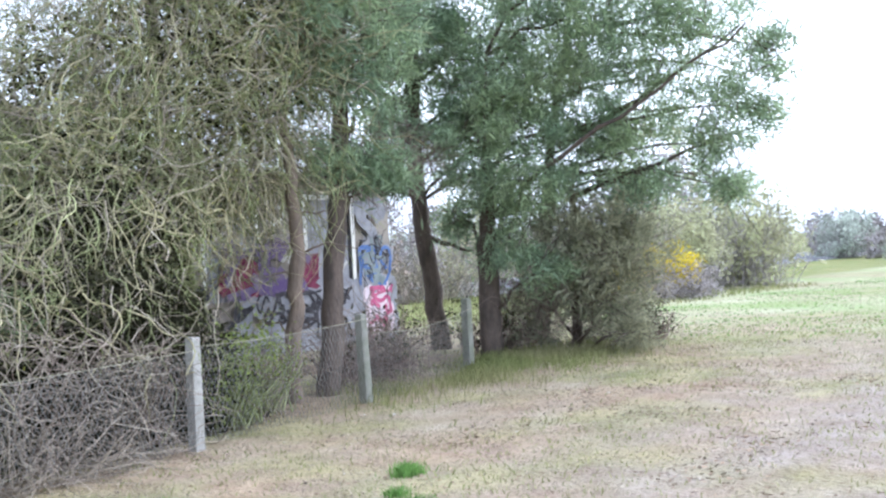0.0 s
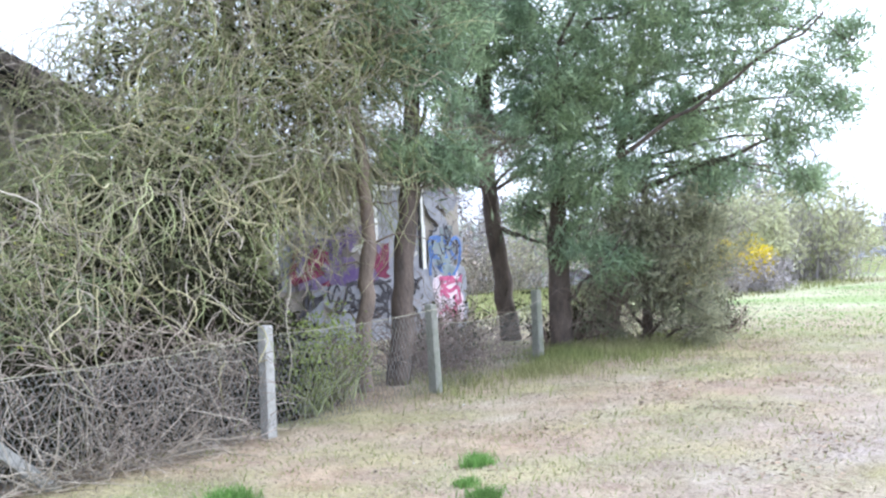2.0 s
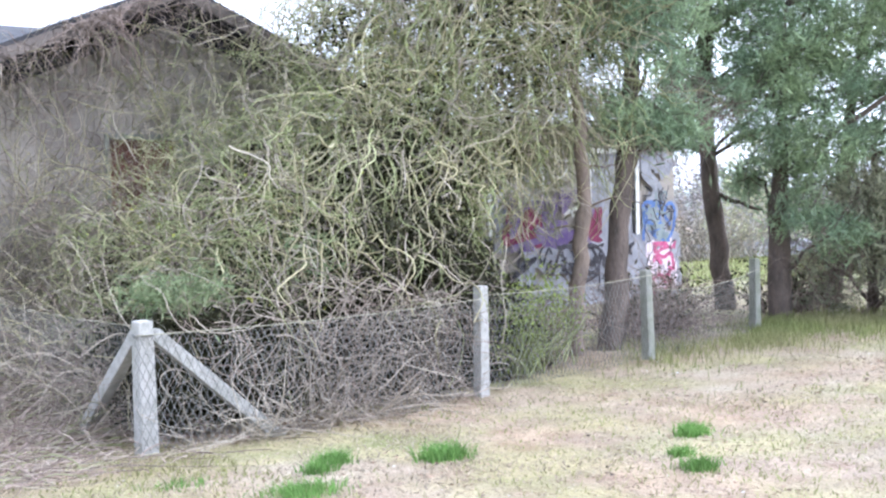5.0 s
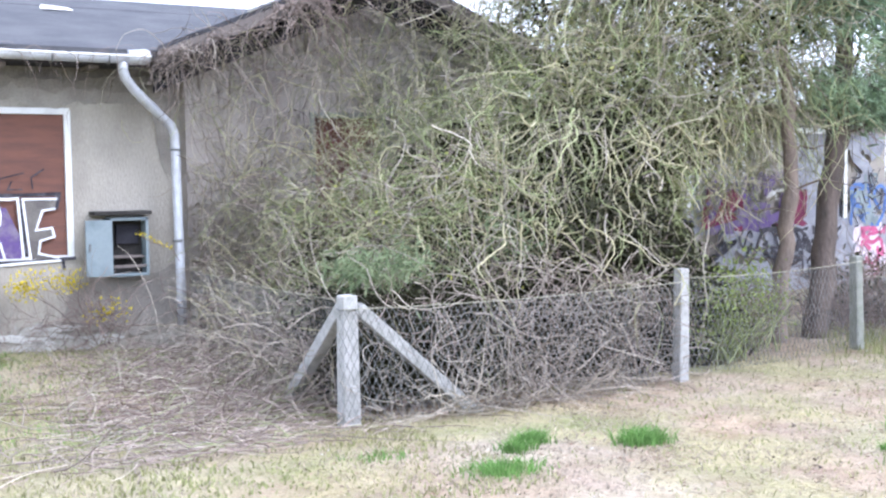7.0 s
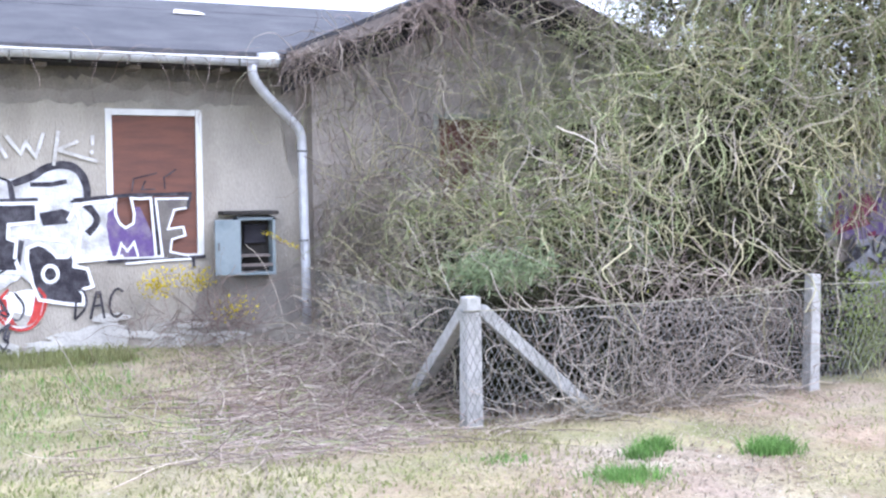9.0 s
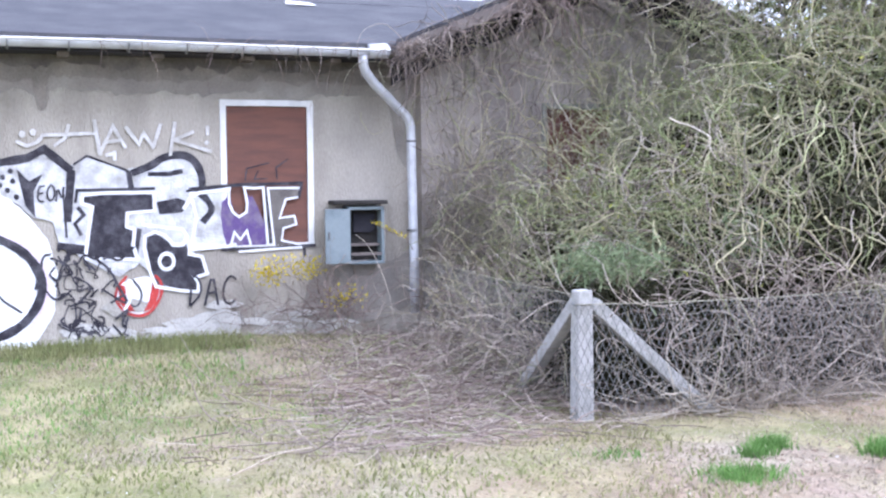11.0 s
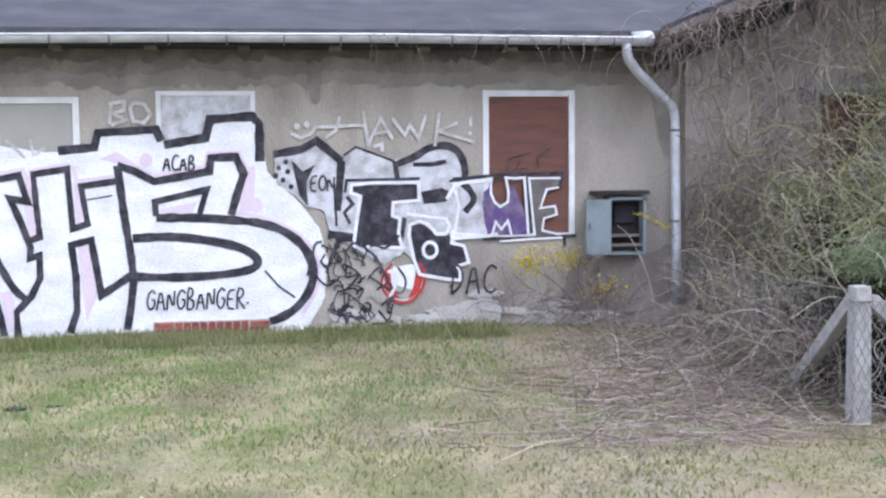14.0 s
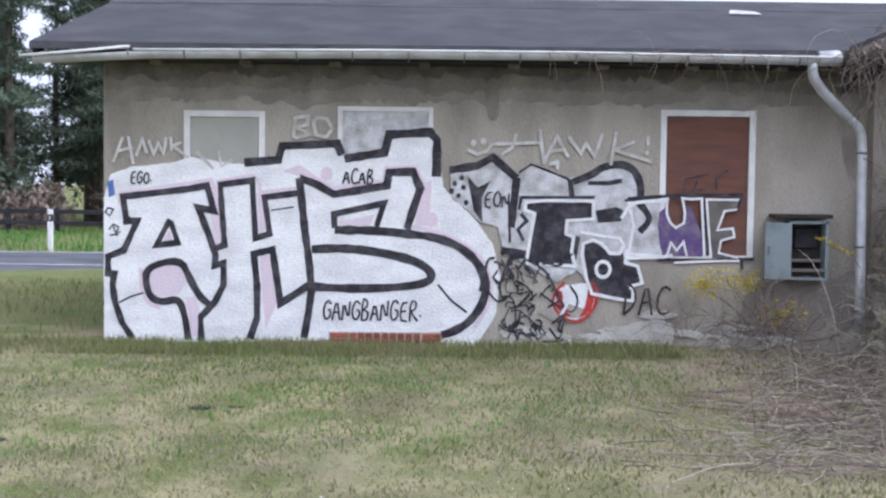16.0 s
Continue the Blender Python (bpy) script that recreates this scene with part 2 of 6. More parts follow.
def strands(starts, dirs, length, droop, wander, radius, seed, segs=9, sides=3, floor=0.01):
    """Thin winding stems: arrays of vertices and quads. starts, dirs: n x 3; length, radius: n."""
    g = np.random.default_rng(seed)
    n = len(starts)
    p, d = np.array(starts, float), np.array(dirs, float)
    d /= np.linalg.norm(d, axis=1, keepdims=True) + 1e-9
    step = (np.asarray(length) / segs)[:, None]
    path = [p.copy()]
    bend = g.normal(0, 1, (n, 3))
    for i in range(segs):
        bend = 0.6 * bend + g.normal(0, 1, (n, 3)) * 0.8
        d = d + bend * wander + np.array([0, 0, -1.0]) * np.asarray(droop).reshape(-1, 1)
        d /= np.linalg.norm(d, axis=1, keepdims=True) + 1e-9
        p = p + d * step
        p[:, 2] = np.maximum(p[:, 2], floor)
        path.append(p.copy())
    P = np.stack(path, 1)
    T = np.gradient(P, axis=1)
    T /= np.linalg.norm(T, axis=2, keepdims=True) + 1e-9
    ref = g.normal(0, 1, (n, 1, 3))
    A = np.cross(T, ref)
    A /= np.linalg.norm(A, axis=2, keepdims=True) + 1e-9
    B = np.cross(T, A)
    taper = np.linspace(1, 0.45, segs + 1)[None, :, None] * np.asarray(radius).reshape(-1, 1, 1)
    V = np.stack([P + (A * math.cos(2 * math.pi * k / sides) + B * math.sin(2 * math.pi * k / sides)) * taper for k in range(sides)], 2)
    V = V.reshape(-1, 3)
    base = (np.arange(n) * (segs + 1) * sides)[:, None, None]
    ii = (np.arange(segs) * sides)[None, :, None]
    kk = np.arange(sides)[None, None, :]
    k2 = (kk + 1) % sides
    F = np.stack([base + ii + kk, base + ii + k2, base + ii + sides + k2, base + ii + sides + kk], -1).reshape(-1, 4)
    return V, F, P


def blades(at, height, width, lean, seed):
    """Curved grass blades, two quads and a tip as quads: arrays."""
    g = np.random.default_rng(seed)
    n = len(at)
    a = g.uniform(0, 2 * math.pi, n)
    side = np.stack([np.cos(a), np.sin(a), 0 * a], 1)
    b = g.uniform(0, 2 * math.pi, n)
    out = np.stack([np.cos(b), np.sin(b), 0 * b], 1) * (lean * g.uniform(0.2, 1, n))[:, None]
    h = np.asarray(height).reshape(-1, 1)
    w = np.asarray(width).reshape(-1, 1)
    up = np.array([[0, 0, 1.0]])
    p0, p1, p2 = at, at + up * h * 0.6 + out * h * 0.35, at + up * h * 0.95 + out * h
    V = np.stack([p0 - side * w, p0 + side * w, p1 + side * w * 0.7, p1 - side * w * 0.7, p2 + side * w * 0.12, p2 - side * w * 0.12], 1).reshape(-1, 3)
    o = (np.arange(n) * 6)[:, None]
    F = np.concatenate([o + np.array([[0, 1, 2, 3]]), o + np.array([[3, 2, 4, 5]])], 0)
    return V, F


def scatter_leaves(at, size, seed, long=1.0, up=0.0, thin=0.35):
    """Small bent leaves or needle sprays, each one quad folded on a line: arrays."""
    g = np.random.default_rng(seed)
    n = len(at)
    u = g.normal(0, 1, (n, 3)) + np.array([0, 0, up])
    u /= np.linalg.norm(u, axis=1, keepdims=True)
    v = np.cross(u, g.normal(0, 1, (n, 3)))
    v /= np.linalg.norm(v, axis=1, keepdims=True)
    s = np.asarray(size).reshape(-1, 1)
    V = np.stack([at - u * s * long, at + v * s * thin, at + u * s * long, at - v * s * thin], 1).reshape(-1, 3)
    F = (np.arange(n) * 4)[:, None] + np.arange(4)[None]
    return V, F


def join(parts):
    V, F, o = [], [], 0
    for v, f in parts:
        V.append(v)
        F.append(f + o)
        o += len(v)
    return np.concatenate(V), np.concatenate(F)


def in_lobe(c, r, n, g, shell=0.35):
    """n points in an ellipsoid, thicker towards its skin."""
    d = g.normal(0, 1, (n, 3))
    d /= np.linalg.norm(d, axis=1, keepdims=True)
    k = shell + (1 - shell) * g.uniform(0, 1, n) ** 0.6
    return np.array(c) + d * k[:, None] * np.array(r)


# ---- ground ----
def rise(x, y):
    """The broad lie of the land: up along the fence and towards the house."""
    x, y = np.asarray(x, float), np.asarray(y, float)
    along = np.interp(x, [1.0, 2.9, 6.0, 8.5, 11.0, 14.0], [-0.07, -0.07, -0.02, 0.05, 0.09, 0.09])
    up = np.clip((y - 6.5) / 4.3, 0, 1)
    house = np.clip((3.5 - x) / 2.0, 0, 1) * (0.12 * up * up * (3 - 2 * up))
    far = np.clip(1 - (np.hypot(x, y) - 18) / 14, 0, 1)
    return (along + house) * far - 0.0125 * np.clip(x - 16, 0, 1000)


def build_ground():
    g = np.random.default_rng(3)
    xs = np.concatenate([[-900, -300, -120, -60], np.arange(-30, 46, 0.75), [60, 90, 140, 300, 900]])
    ys = np.concatenate([[-900, -300, -120, -50, -25], np.arange(-12, 30, 0.75), [36, 45, 60, 90, 140, 300, 900]])
    X, Y = np.meshgrid(xs, ys, indexing="ij")
    Z = np.array([[noise.noise((x * 0.25, y * 0.25, 0)) * 0.05 + noise.noise((x * 0.9, y * 0.9, 5)) * 0.018 for y in ys] for x in xs])
    fade = np.clip((np.abs(Y - 23) - 4.7) / 3, 0, 1)
    Z = Z * fade - 0.02 + rise(X, Y)
    V = np.stack([X, Y, Z], -1).reshape(-1, 3)
    ny = len(ys)
    i, j = np.meshgrid(np.arange(len(xs) - 1), np.arange(ny - 1), indexing="ij")
    a = (i * ny + j).ravel()
    F = np.stack([a, a + ny, a + ny + 1, a + 1], 1)
    ob = raw("ground", V, F, "straw")
    for p in ob.data.polygons:
        p.use_smooth = True
    ob.data.materials.clear()
    ob.data.materials.append(ground_material())
    return tagged(ob, "spring meadow of dry straw and patchy green grass", "ground", kind="structure")


def ground_material():
    m = bpy.data.materials.new("meadow_ground")
    m.use_nodes = True
    n, l = m.node_tree.nodes, m.node_tree.links
    b = n["Principled BSDF"]
    b.inputs["Roughness"].default_value = 0.95
    b.inputs["Specular IOR Level"].default_value = 0.15
    pos = n.new("ShaderNodeNewGeometry").outputs["Position"]
    sep = n.new("ShaderNodeSeparateXYZ")
    l.new(pos, sep.inputs[0])

    def noise_tex(scale, detail=5, lo=0.35, hi=0.65):
        t = n.new("ShaderNodeTexNoise")
        t.inputs["Scale"].default_value, t.inputs["Detail"].default_value = scale, detail
        l.new(pos, t.inputs["Vector"])
        r = n.new("ShaderNodeMapRange")
        r.inputs["From Min"].default_value, r.inputs["From Max"].default_value = lo, hi
        l.new(t.outputs[0], r.inputs[0])
        return r.outputs[0]

    def ramp(axis, lo, hi):
        r = n.new("ShaderNodeMapRange")
        r.interpolation_type = 'SMOOTHSTEP'
        r.inputs["From Min"].default_value, r.inputs["From Max"].default_value = lo, hi
        l.new(sep.outputs[axis], r.inputs[0])
        return r.outputs[0]

    def math_node(op, a, c):
        k = n.new("ShaderNodeMath")
        k.operation, k.use_clamp = op, True
        for s, v in zip(k.inputs, (a, c)):
            if isinstance(v, float):
                s.default_value = v
            else:
                l.new(v, s)
        return k.outputs[0]

    def mix(f, a, c):
        k = n.new("ShaderNodeMixRGB")
        for s, v in zip(k.inputs, (f, a, c)):
            if isinstance(v, tuple):
                s.default_value = (*v, 1)
            elif isinstance(v, float):
                s.default_value = v
            else:
                l.new(v, s)
        return k.outputs[0]

    straw = mix(noise_tex(1.3, 6), (0.43, 0.37, 0.28), (0.31, 0.245, 0.175))
    litter = mix(noise_tex(3.0, 6), (0.41, 0.31, 0.215), (0.25, 0.17, 0.115))
    green = mix(noise_tex(1.6, 6, 0.4, 0.6), (0.16, 0.2, 0.06), (0.38, 0.34, 0.18))
    fargreen = mix(noise_tex(0.35), (0.25, 0.33, 0.13), (0.42, 0.42, 0.27))
    track = mix(noise_tex(3.0), (0.37, 0.315, 0.275), (0.28, 0.225, 0.19))
    # pine litter near the fence, grass lawn before the house, meadow far off, bare track
    west = math_node('SUBTRACT', 1.0, ramp(0, -2.2, 2.8))
    patch = noise_tex(0.9, 4, 0.38, 0.62)
    c = mix(noise_tex(0.7), straw, litter)
    c = mix(math_node('MULTIPLY', noise_tex(1.7, 6, 0.5, 0.66), 0.7), c, mix(noise_tex(9.0, 4), (0.27, 0.2, 0.155), (0.36, 0.28, 0.22)))
    c = mix(math_node('MULTIPLY', noise_tex(0.8, 6, 0.46, 0.6), 0.75), c, green)
    c = mix(math_node('MULTIPLY', west, math_node('ADD', patch, 0.55)), c, green)
    c = mix(math_node('MULTIPLY', ramp(0, 11.0, 22.0), math_node('ADD', noise_tex(0.25, 3, 0.35, 0.7), 0.35)), c, fargreen)
    tr = math_node('MULTIPLY', math_node('SUBTRACT', 1.0, ramp(1, 1.5, 4.2)), math_node('MULTIPLY', ramp(0, 4.0, 7.0), math_node('SUBTRACT', 1.0, ramp(0, 13.0, 20.0))))
    c = mix(math_node('MULTIPLY', tr, noise_tex(1.1, 4, 0.3, 0.6)), c, track)
    north = ramp(1, 11.5, 13.0)
    c = mix(north, c, mix(noise_tex(0.8), (0.15, 0.2, 0.055), (0.24, 0.24, 0.09)))
    c = mix(math_node('MULTIPLY', noise_tex(7.0, 6, 0.42, 0.7), 0.45), c, mix(noise_tex(3.1, 4), (0.2, 0.17, 0.1), (0.3, 0.26, 0.17)))
    spots = noise_tex(17.0, 3, 0.60, 0.70)
    c = mix(math_node('MULTIPLY', spots, 0.45), c, (0.12, 0.085, 0.06))
    pale = noise_tex(41.0, 2, 0.64, 0.72)
    c = mix(math_node('MULTIPLY', pale, 0.5), c, (0.5, 0.46, 0.38))
    l.new(c, b.inputs["Base Color"])
    bp = n.new("ShaderNodeBump")
    bp.inputs["Strength"].default_value, bp.inputs["Distance"].default_value = 0.8, 0.05
    l.new(noise_tex(22.0, 6, 0.2, 0.8), bp.inputs["Height"])
    l.new(bp.outputs[0], b.inputs["Normal"])
    return m


build_ground()

# ---- road beyond the house ----
def strip(name, y0, y1, z, material, parent=None):
    """A level strip of road that falls with the land to the east."""
    fall = -0.0125 * 384
    v = [(-400, y0, z), (16, y0, z), (400, y0, z + fall), (400, y1, z + fall), (16, y1, z), (-400, y1, z)]
    return raw(name, v, [(0, 1, 4, 5), (1, 2, 3, 4)], material, parent)


road = tagged(strip("road", 18.7, 27.4, 0.012, "asphalt"), "grey two-lane asphalt road with white lines", "road", kind="structure")
for nm, y in (("edge_line", 19.05), ("edge_line", 27.05), ("centre_line", 22.75)):
    strip(nm, y, y + 0.13, 0.016, "white", road)


# ---- house ----
WALL = 10.97
LEFT, INNER = -4.71, 3.2
EAVE_Z, RIDGE_Y, RIDGE_Z = 3.08, 14.27, 4.15


def wall_with_openings(name, x0, x1, y0, y1, z1, holes, material, label):
    """A wall along x, its openings cut through: blocks round them in one mesh."""
    bm = bmesh.new()
    xs = sorted({x0, x1, *[h[0] for h in holes], *[h[1] for h in holes]})
    for a, c in zip(xs, xs[1:]):
        cuts = sorted((h[2], h[3]) for h in holes if h[0] <= a and c <= h[1])
        z = -0.15
        for lo, hi in cuts:
            box(bm, a, c, y0, y1, z, lo)
            z = hi
        box(bm, a, c, y0, y1, z, z1)
    bmesh.ops.remove_doubles(bm, verts=bm.verts, dist=0.0005)
    return tagged(part(name, bm, material), label, "wall", kind="structure")


WINDOWS = ((-3.88, -3.04, 0.97, 2.447), (-2.29, -1.30, 0.16, 2.507), (1.055, 2.045, 0.967, 2.512))
wall_front = wall_with_openings("wall_front", LEFT, INNER, WALL, WALL + 0.3, 3.2, WINDOWS, "render", "grey-brown rendered house wall covered with graffiti")
wall_west = tagged(part("wall_west", one_box(LEFT, LEFT + 0.3, WALL + 0.3, 17.5, -0.15, 3.2), "render"), "grey rendered side wall", "wall", kind="structure")
wall_back = tagged(part("wall_back", one_box(LEFT + 0.3, 7.3, 17.5, 17.8, -0.15, 3.2), "render"), "grey rendered back wall", "wall", kind="structure")


def build_window(name, x0, x1, z0, z1, panel, label, proud, recess, fw=0.065):
    w = empty(name, (x0, WALL, z0), label, "window", kind="structure")
    inv = Matrix.Translation((-x0, -WALL, -z0))
    bits = [("frame_side", x0, x0 + fw, z0, z1), ("frame_side", x1 - fw, x1, z0, z1), ("frame_head", x0 + fw, x1 - fw, z1 - fw, z1), ("frame_sill", x0 + fw, x1 - fw, z0, z0 + fw * 0.6)]
    for nm, a, c, lo, hi in bits:
        bm = one_box(a, c, WALL - proud, WALL + 0.09, lo, hi, bevel=0.006)
        bm.transform(inv)
        part(nm, bm, "white", w)
    bm = one_box(x0 + fw * 0.5, x1 - fw * 0.5, WALL + recess, WALL + recess + 0.02, z0 + 0.01, z1 - fw * 0.5)
    bm.transform(inv)
    part("board", bm, panel, w)
    return w


build_window("window_1", *WINDOWS[0], "panel_grey", "white-framed window closed with a flush grey panel", 0.012, 0.012)
build_window("window_2", *WINDOWS[1], "greyspray", "white-framed doorway boarded up and sprayed over", 0.012, 0.004, 0.05)
build_window("window_3", *WINDOWS[2], "board", "white-framed window boarded with red-brown hardboard", 0.014, 0.02)

# wing with its gable
GX0, GX1, GY = 3.2, 7.6, 10.78
APEX_X, APEX_Z = 5.42, 4.12


def build_gable():
    bm = bmesh.new()
    gw = (4.64, 5.6, 1.2, 2.51)
    for a, c, lo, hi in ((GX0, gw[0], -0.15, 3.2), (gw[1], GX1, -0.15, 3.2), (gw[0], gw[1], -0.15, gw[2]), (gw[0], gw[1], gw[3], 3.2)):
        box(bm, a, c, GY, GY + 0.3, lo, hi)
    v = [bm.verts.new(p) for y in (GY, GY + 0.3) for p in ((GX0, y, 3.2), (GX1, y, 3.2), (APEX_X, y, APEX_Z - 0.02))]
    bm.faces.new((v[0], v[1], v[2]))
    bm.faces.new((v[5], v[4], v[3]))
    for i, j in ((0, 1), (1, 2), (2, 0)):
        bm.faces.new((v[j], v[i], v[i + 3], v[j + 3]))
    ob = tagged(part("wall_gable", bm, "render_wing"), "brown-grey rendered gable wall overgrown with vines", "wall", kind="structure")
    w = empty("window_4", (gw[0], GY, gw[2]), "weathered window frame bricked up behind vines", "window", kind="structure")
    inv = Matrix.Translation((-gw[0], -GY, -gw[2]))
    for nm, a, c, lo, hi in (("frame_side", gw[0], gw[0] + 0.06, gw[2], gw[3]), ("frame_side", gw[1] - 0.06, gw[1], gw[2], gw[3]), ("frame_head", gw[0] + 0.06, gw[1] - 0.06, gw[3] - 0.06, gw[3])):
        b2 = one_box(a, c, GY - 0.015, GY + 0.1, lo, hi, bevel=0.006)
        b2.transform(inv)
        part(nm, b2, "concrete_mossy", w)
    b2 = one_box(gw[0] + 0.05, gw[1] - 0.05, GY + 0.08, GY + 0.1, gw[2], gw[3] - 0.05)
    b2.transform(inv)
    part("board", b2, "board", w)
    return ob


build_gable()
tagged(part("wall_wing_west", one_box(GX0, GX0 + 0.28, GY + 0.3, WALL + 0.3, -0.15, 3.2), "render_wing"), "narrow return wall of the wing", "wall", kind="structure")
tagged(part("wall_wing_east", one_box(GX1 - 0.3, GX1, GY + 0.3, 17.5, -0.15, 3.2), "render_wing"), "rendered side wall of the wing", "wall", kind="structure")


def slab(name, quad, thick, material, parent=None):
    """A roof slope: the given outline, thickened downwards."""
    bm = bmesh.new()
    top = [bm.verts.new(p) for p in quad]
    low = [bm.verts.new((p[0], p[1], p[2] - thick)) for p in quad]
    bm.faces.new(top)
    bm.faces.new(low[::-1])
    for i in range(len(quad)):
        j = (i + 1) % len(quad)
        bm.faces.new((top[j], top[i], low[i], low[j]))
    bmesh.ops.recalc_face_normals(bm, faces=bm.faces)
    return part(name, bm, material, parent)


roof = empty("roof", (0, 14, 3.0), "dark tar-felt gabled roof with pale verge boards", "roof", kind="structure")
ROOF_IN = Matrix.Translation((0, -14, -3.0))


def roof_part(name, quad, thick, material):
    ob = slab(name, quad, thick, material, roof)
    ob.data.transform(ROOF_IN)
    return ob


XL = -5.29
roof_part("slope", [(XL, 10.45, EAVE_Z), (2.8, 10.45, EAVE_Z), (APEX_X, RIDGE_Y, RIDGE_Z), (XL, RIDGE_Y, RIDGE_Z)], 0.06, "felt")
roof_part("slope", [(XL, RIDGE_Y, RIDGE_Z), (APEX_X, RIDGE_Y, RIDGE_Z), (APEX_X, 18.1, EAVE_Z), (XL, 18.1, EAVE_Z)], 0.06, "felt")
roof_part("slope", [(2.8, 10.4, 3.12), (APEX_X, 10.4, 4.18), (APEX_X, 14.6, 4.18)], 0.06, "felt")
roof_part("slope", [(APEX_X, 10.4, 4.18), (8.05, 10.4, 3.1), (8.05, 18.1, 3.1), (APEX_X, 18.1, 4.18)], 0.06, "felt")
for a, c in (((2.8, 3.07), (APEX_X, 4.13)), ((APEX_X, 4.13), (8.05, 3.05))):
    roof_part("bargeboard", [(a[0], 10.37, a[1]), (c[0], 10.37, c[1]), (c[0], 10.397, c[1]), (a[0], 10.397, a[1])], 0.13, "wood")
for x in (XL + 0.02,):
    roof_part("verge_board", [(x - 0.03, 10.45, EAVE_Z - 0.01), (x, 10.45, EAVE_Z - 0.01), (x, RIDGE_Y, RIDGE_Z - 0.01), (x - 0.03, RIDGE_Y, RIDGE_Z - 0.01)], 0.14, "wood")
# overlapping felt sheets, a patched strip and a loose scrap
SL = (RIDGE_Z - EAVE_Z) / (RIDGE_Y - 10.45)
for k, (y, wob) in enumerate(((13.3, 0.02),)):
    z = EAVE_Z + (y - 10.45) * SL
    roof_part("felt_lap", [(XL, y, z + 0.004), (2.9 + (y - 10.45) * 0.62, y + wob, z + 0.004 + wob * SL), (2.9 + (y - 10.45) * 0.62, y + 0.05 + wob, z + 0.019 + wob * SL), (XL, y + 0.05, z + 0.019)], 0.008, "felt")
roof_part("felt_patch", [(-5.3, 13.35, EAVE_Z + 2.9 * SL + 0.01), (-2.6, 13.45, EAVE_Z + 3.0 * SL + 0.01), (-2.7, 14.2, EAVE_Z + 3.75 * SL + 0.01), (-5.4, 14.2, EAVE_Z + 3.75 * SL + 0.01)], 0.01, "felt_pale")
roof_part("felt_scrap", [(2.2, 12.9, EAVE_Z + 2.45 * SL + 0.03), (2.6, 12.95, EAVE_Z + 2.5 * SL + 0.02), (2.55, 13.08, EAVE_Z + 2.63 * SL + 0.03), (2.25, 13.05, EAVE_Z + 2.6 * SL + 0.05)], 0.01, "whitespray")
roof_part("eave_trim", [(XL, 10.43, EAVE_Z - 0.005), (2.8, 10.43, EAVE_Z - 0.005), (2.8, 10.448, EAVE_Z - 0.005), (XL, 10.448, EAVE_Z - 0.005)], 0.07, "felt_pale")
# dark boards closing the gable verge; the panel stands in for shade and dirt
for a, c in (((2.86, 3.0), (APEX_X, 4.05)), ((APEX_X, 4.05), (8.0, 2.98))):
    roof_part("verge_soffit", [(a[0], 10.398, a[1] - 0.05), (c[0], 10.398, c[1] - 0.05), (c[0], 10.775, c[1] - 0.05), (a[0], 10.775, a[1] - 0.05)], 0.03, "tile_dark")
    roof_part("verge_shade_panel", [(a[0], 10.74, a[1] - 0.083), (c[0], 10.74, c[1] - 0.083), (c[0], 10.775, c[1] - 0.083), (a[0], 10.775, a[1] - 0.083)], 0.24, "tile_dark")
# soffit of dark boards and rafter ends
roof_part("soffit", [(XL, 10.5, 2.95), (2.75, 10.5, 2.95), (2.75, WALL - 0.002, 2.95), (XL, WALL - 0.002, 2.95)], 0.025, "tile_dark")
for i in range(9):
    x = -5.05 + i * 0.9
    roof_part("rafter_end", [(x, 10.6, 2.924), (x + 0.11, 10.6, 2.924), (x + 0.11, 10.95, 2.924), (x, 10.95, 2.924)], 0.035, "wood")
roof_part("chimney", [(-1.36, 14.4, 4.19), (-1.04, 14.4, 4.19), (-1.04, 14.85, 4.19), (-1.36, 14.85, 4.19)], 0.65, "concrete_mossy")


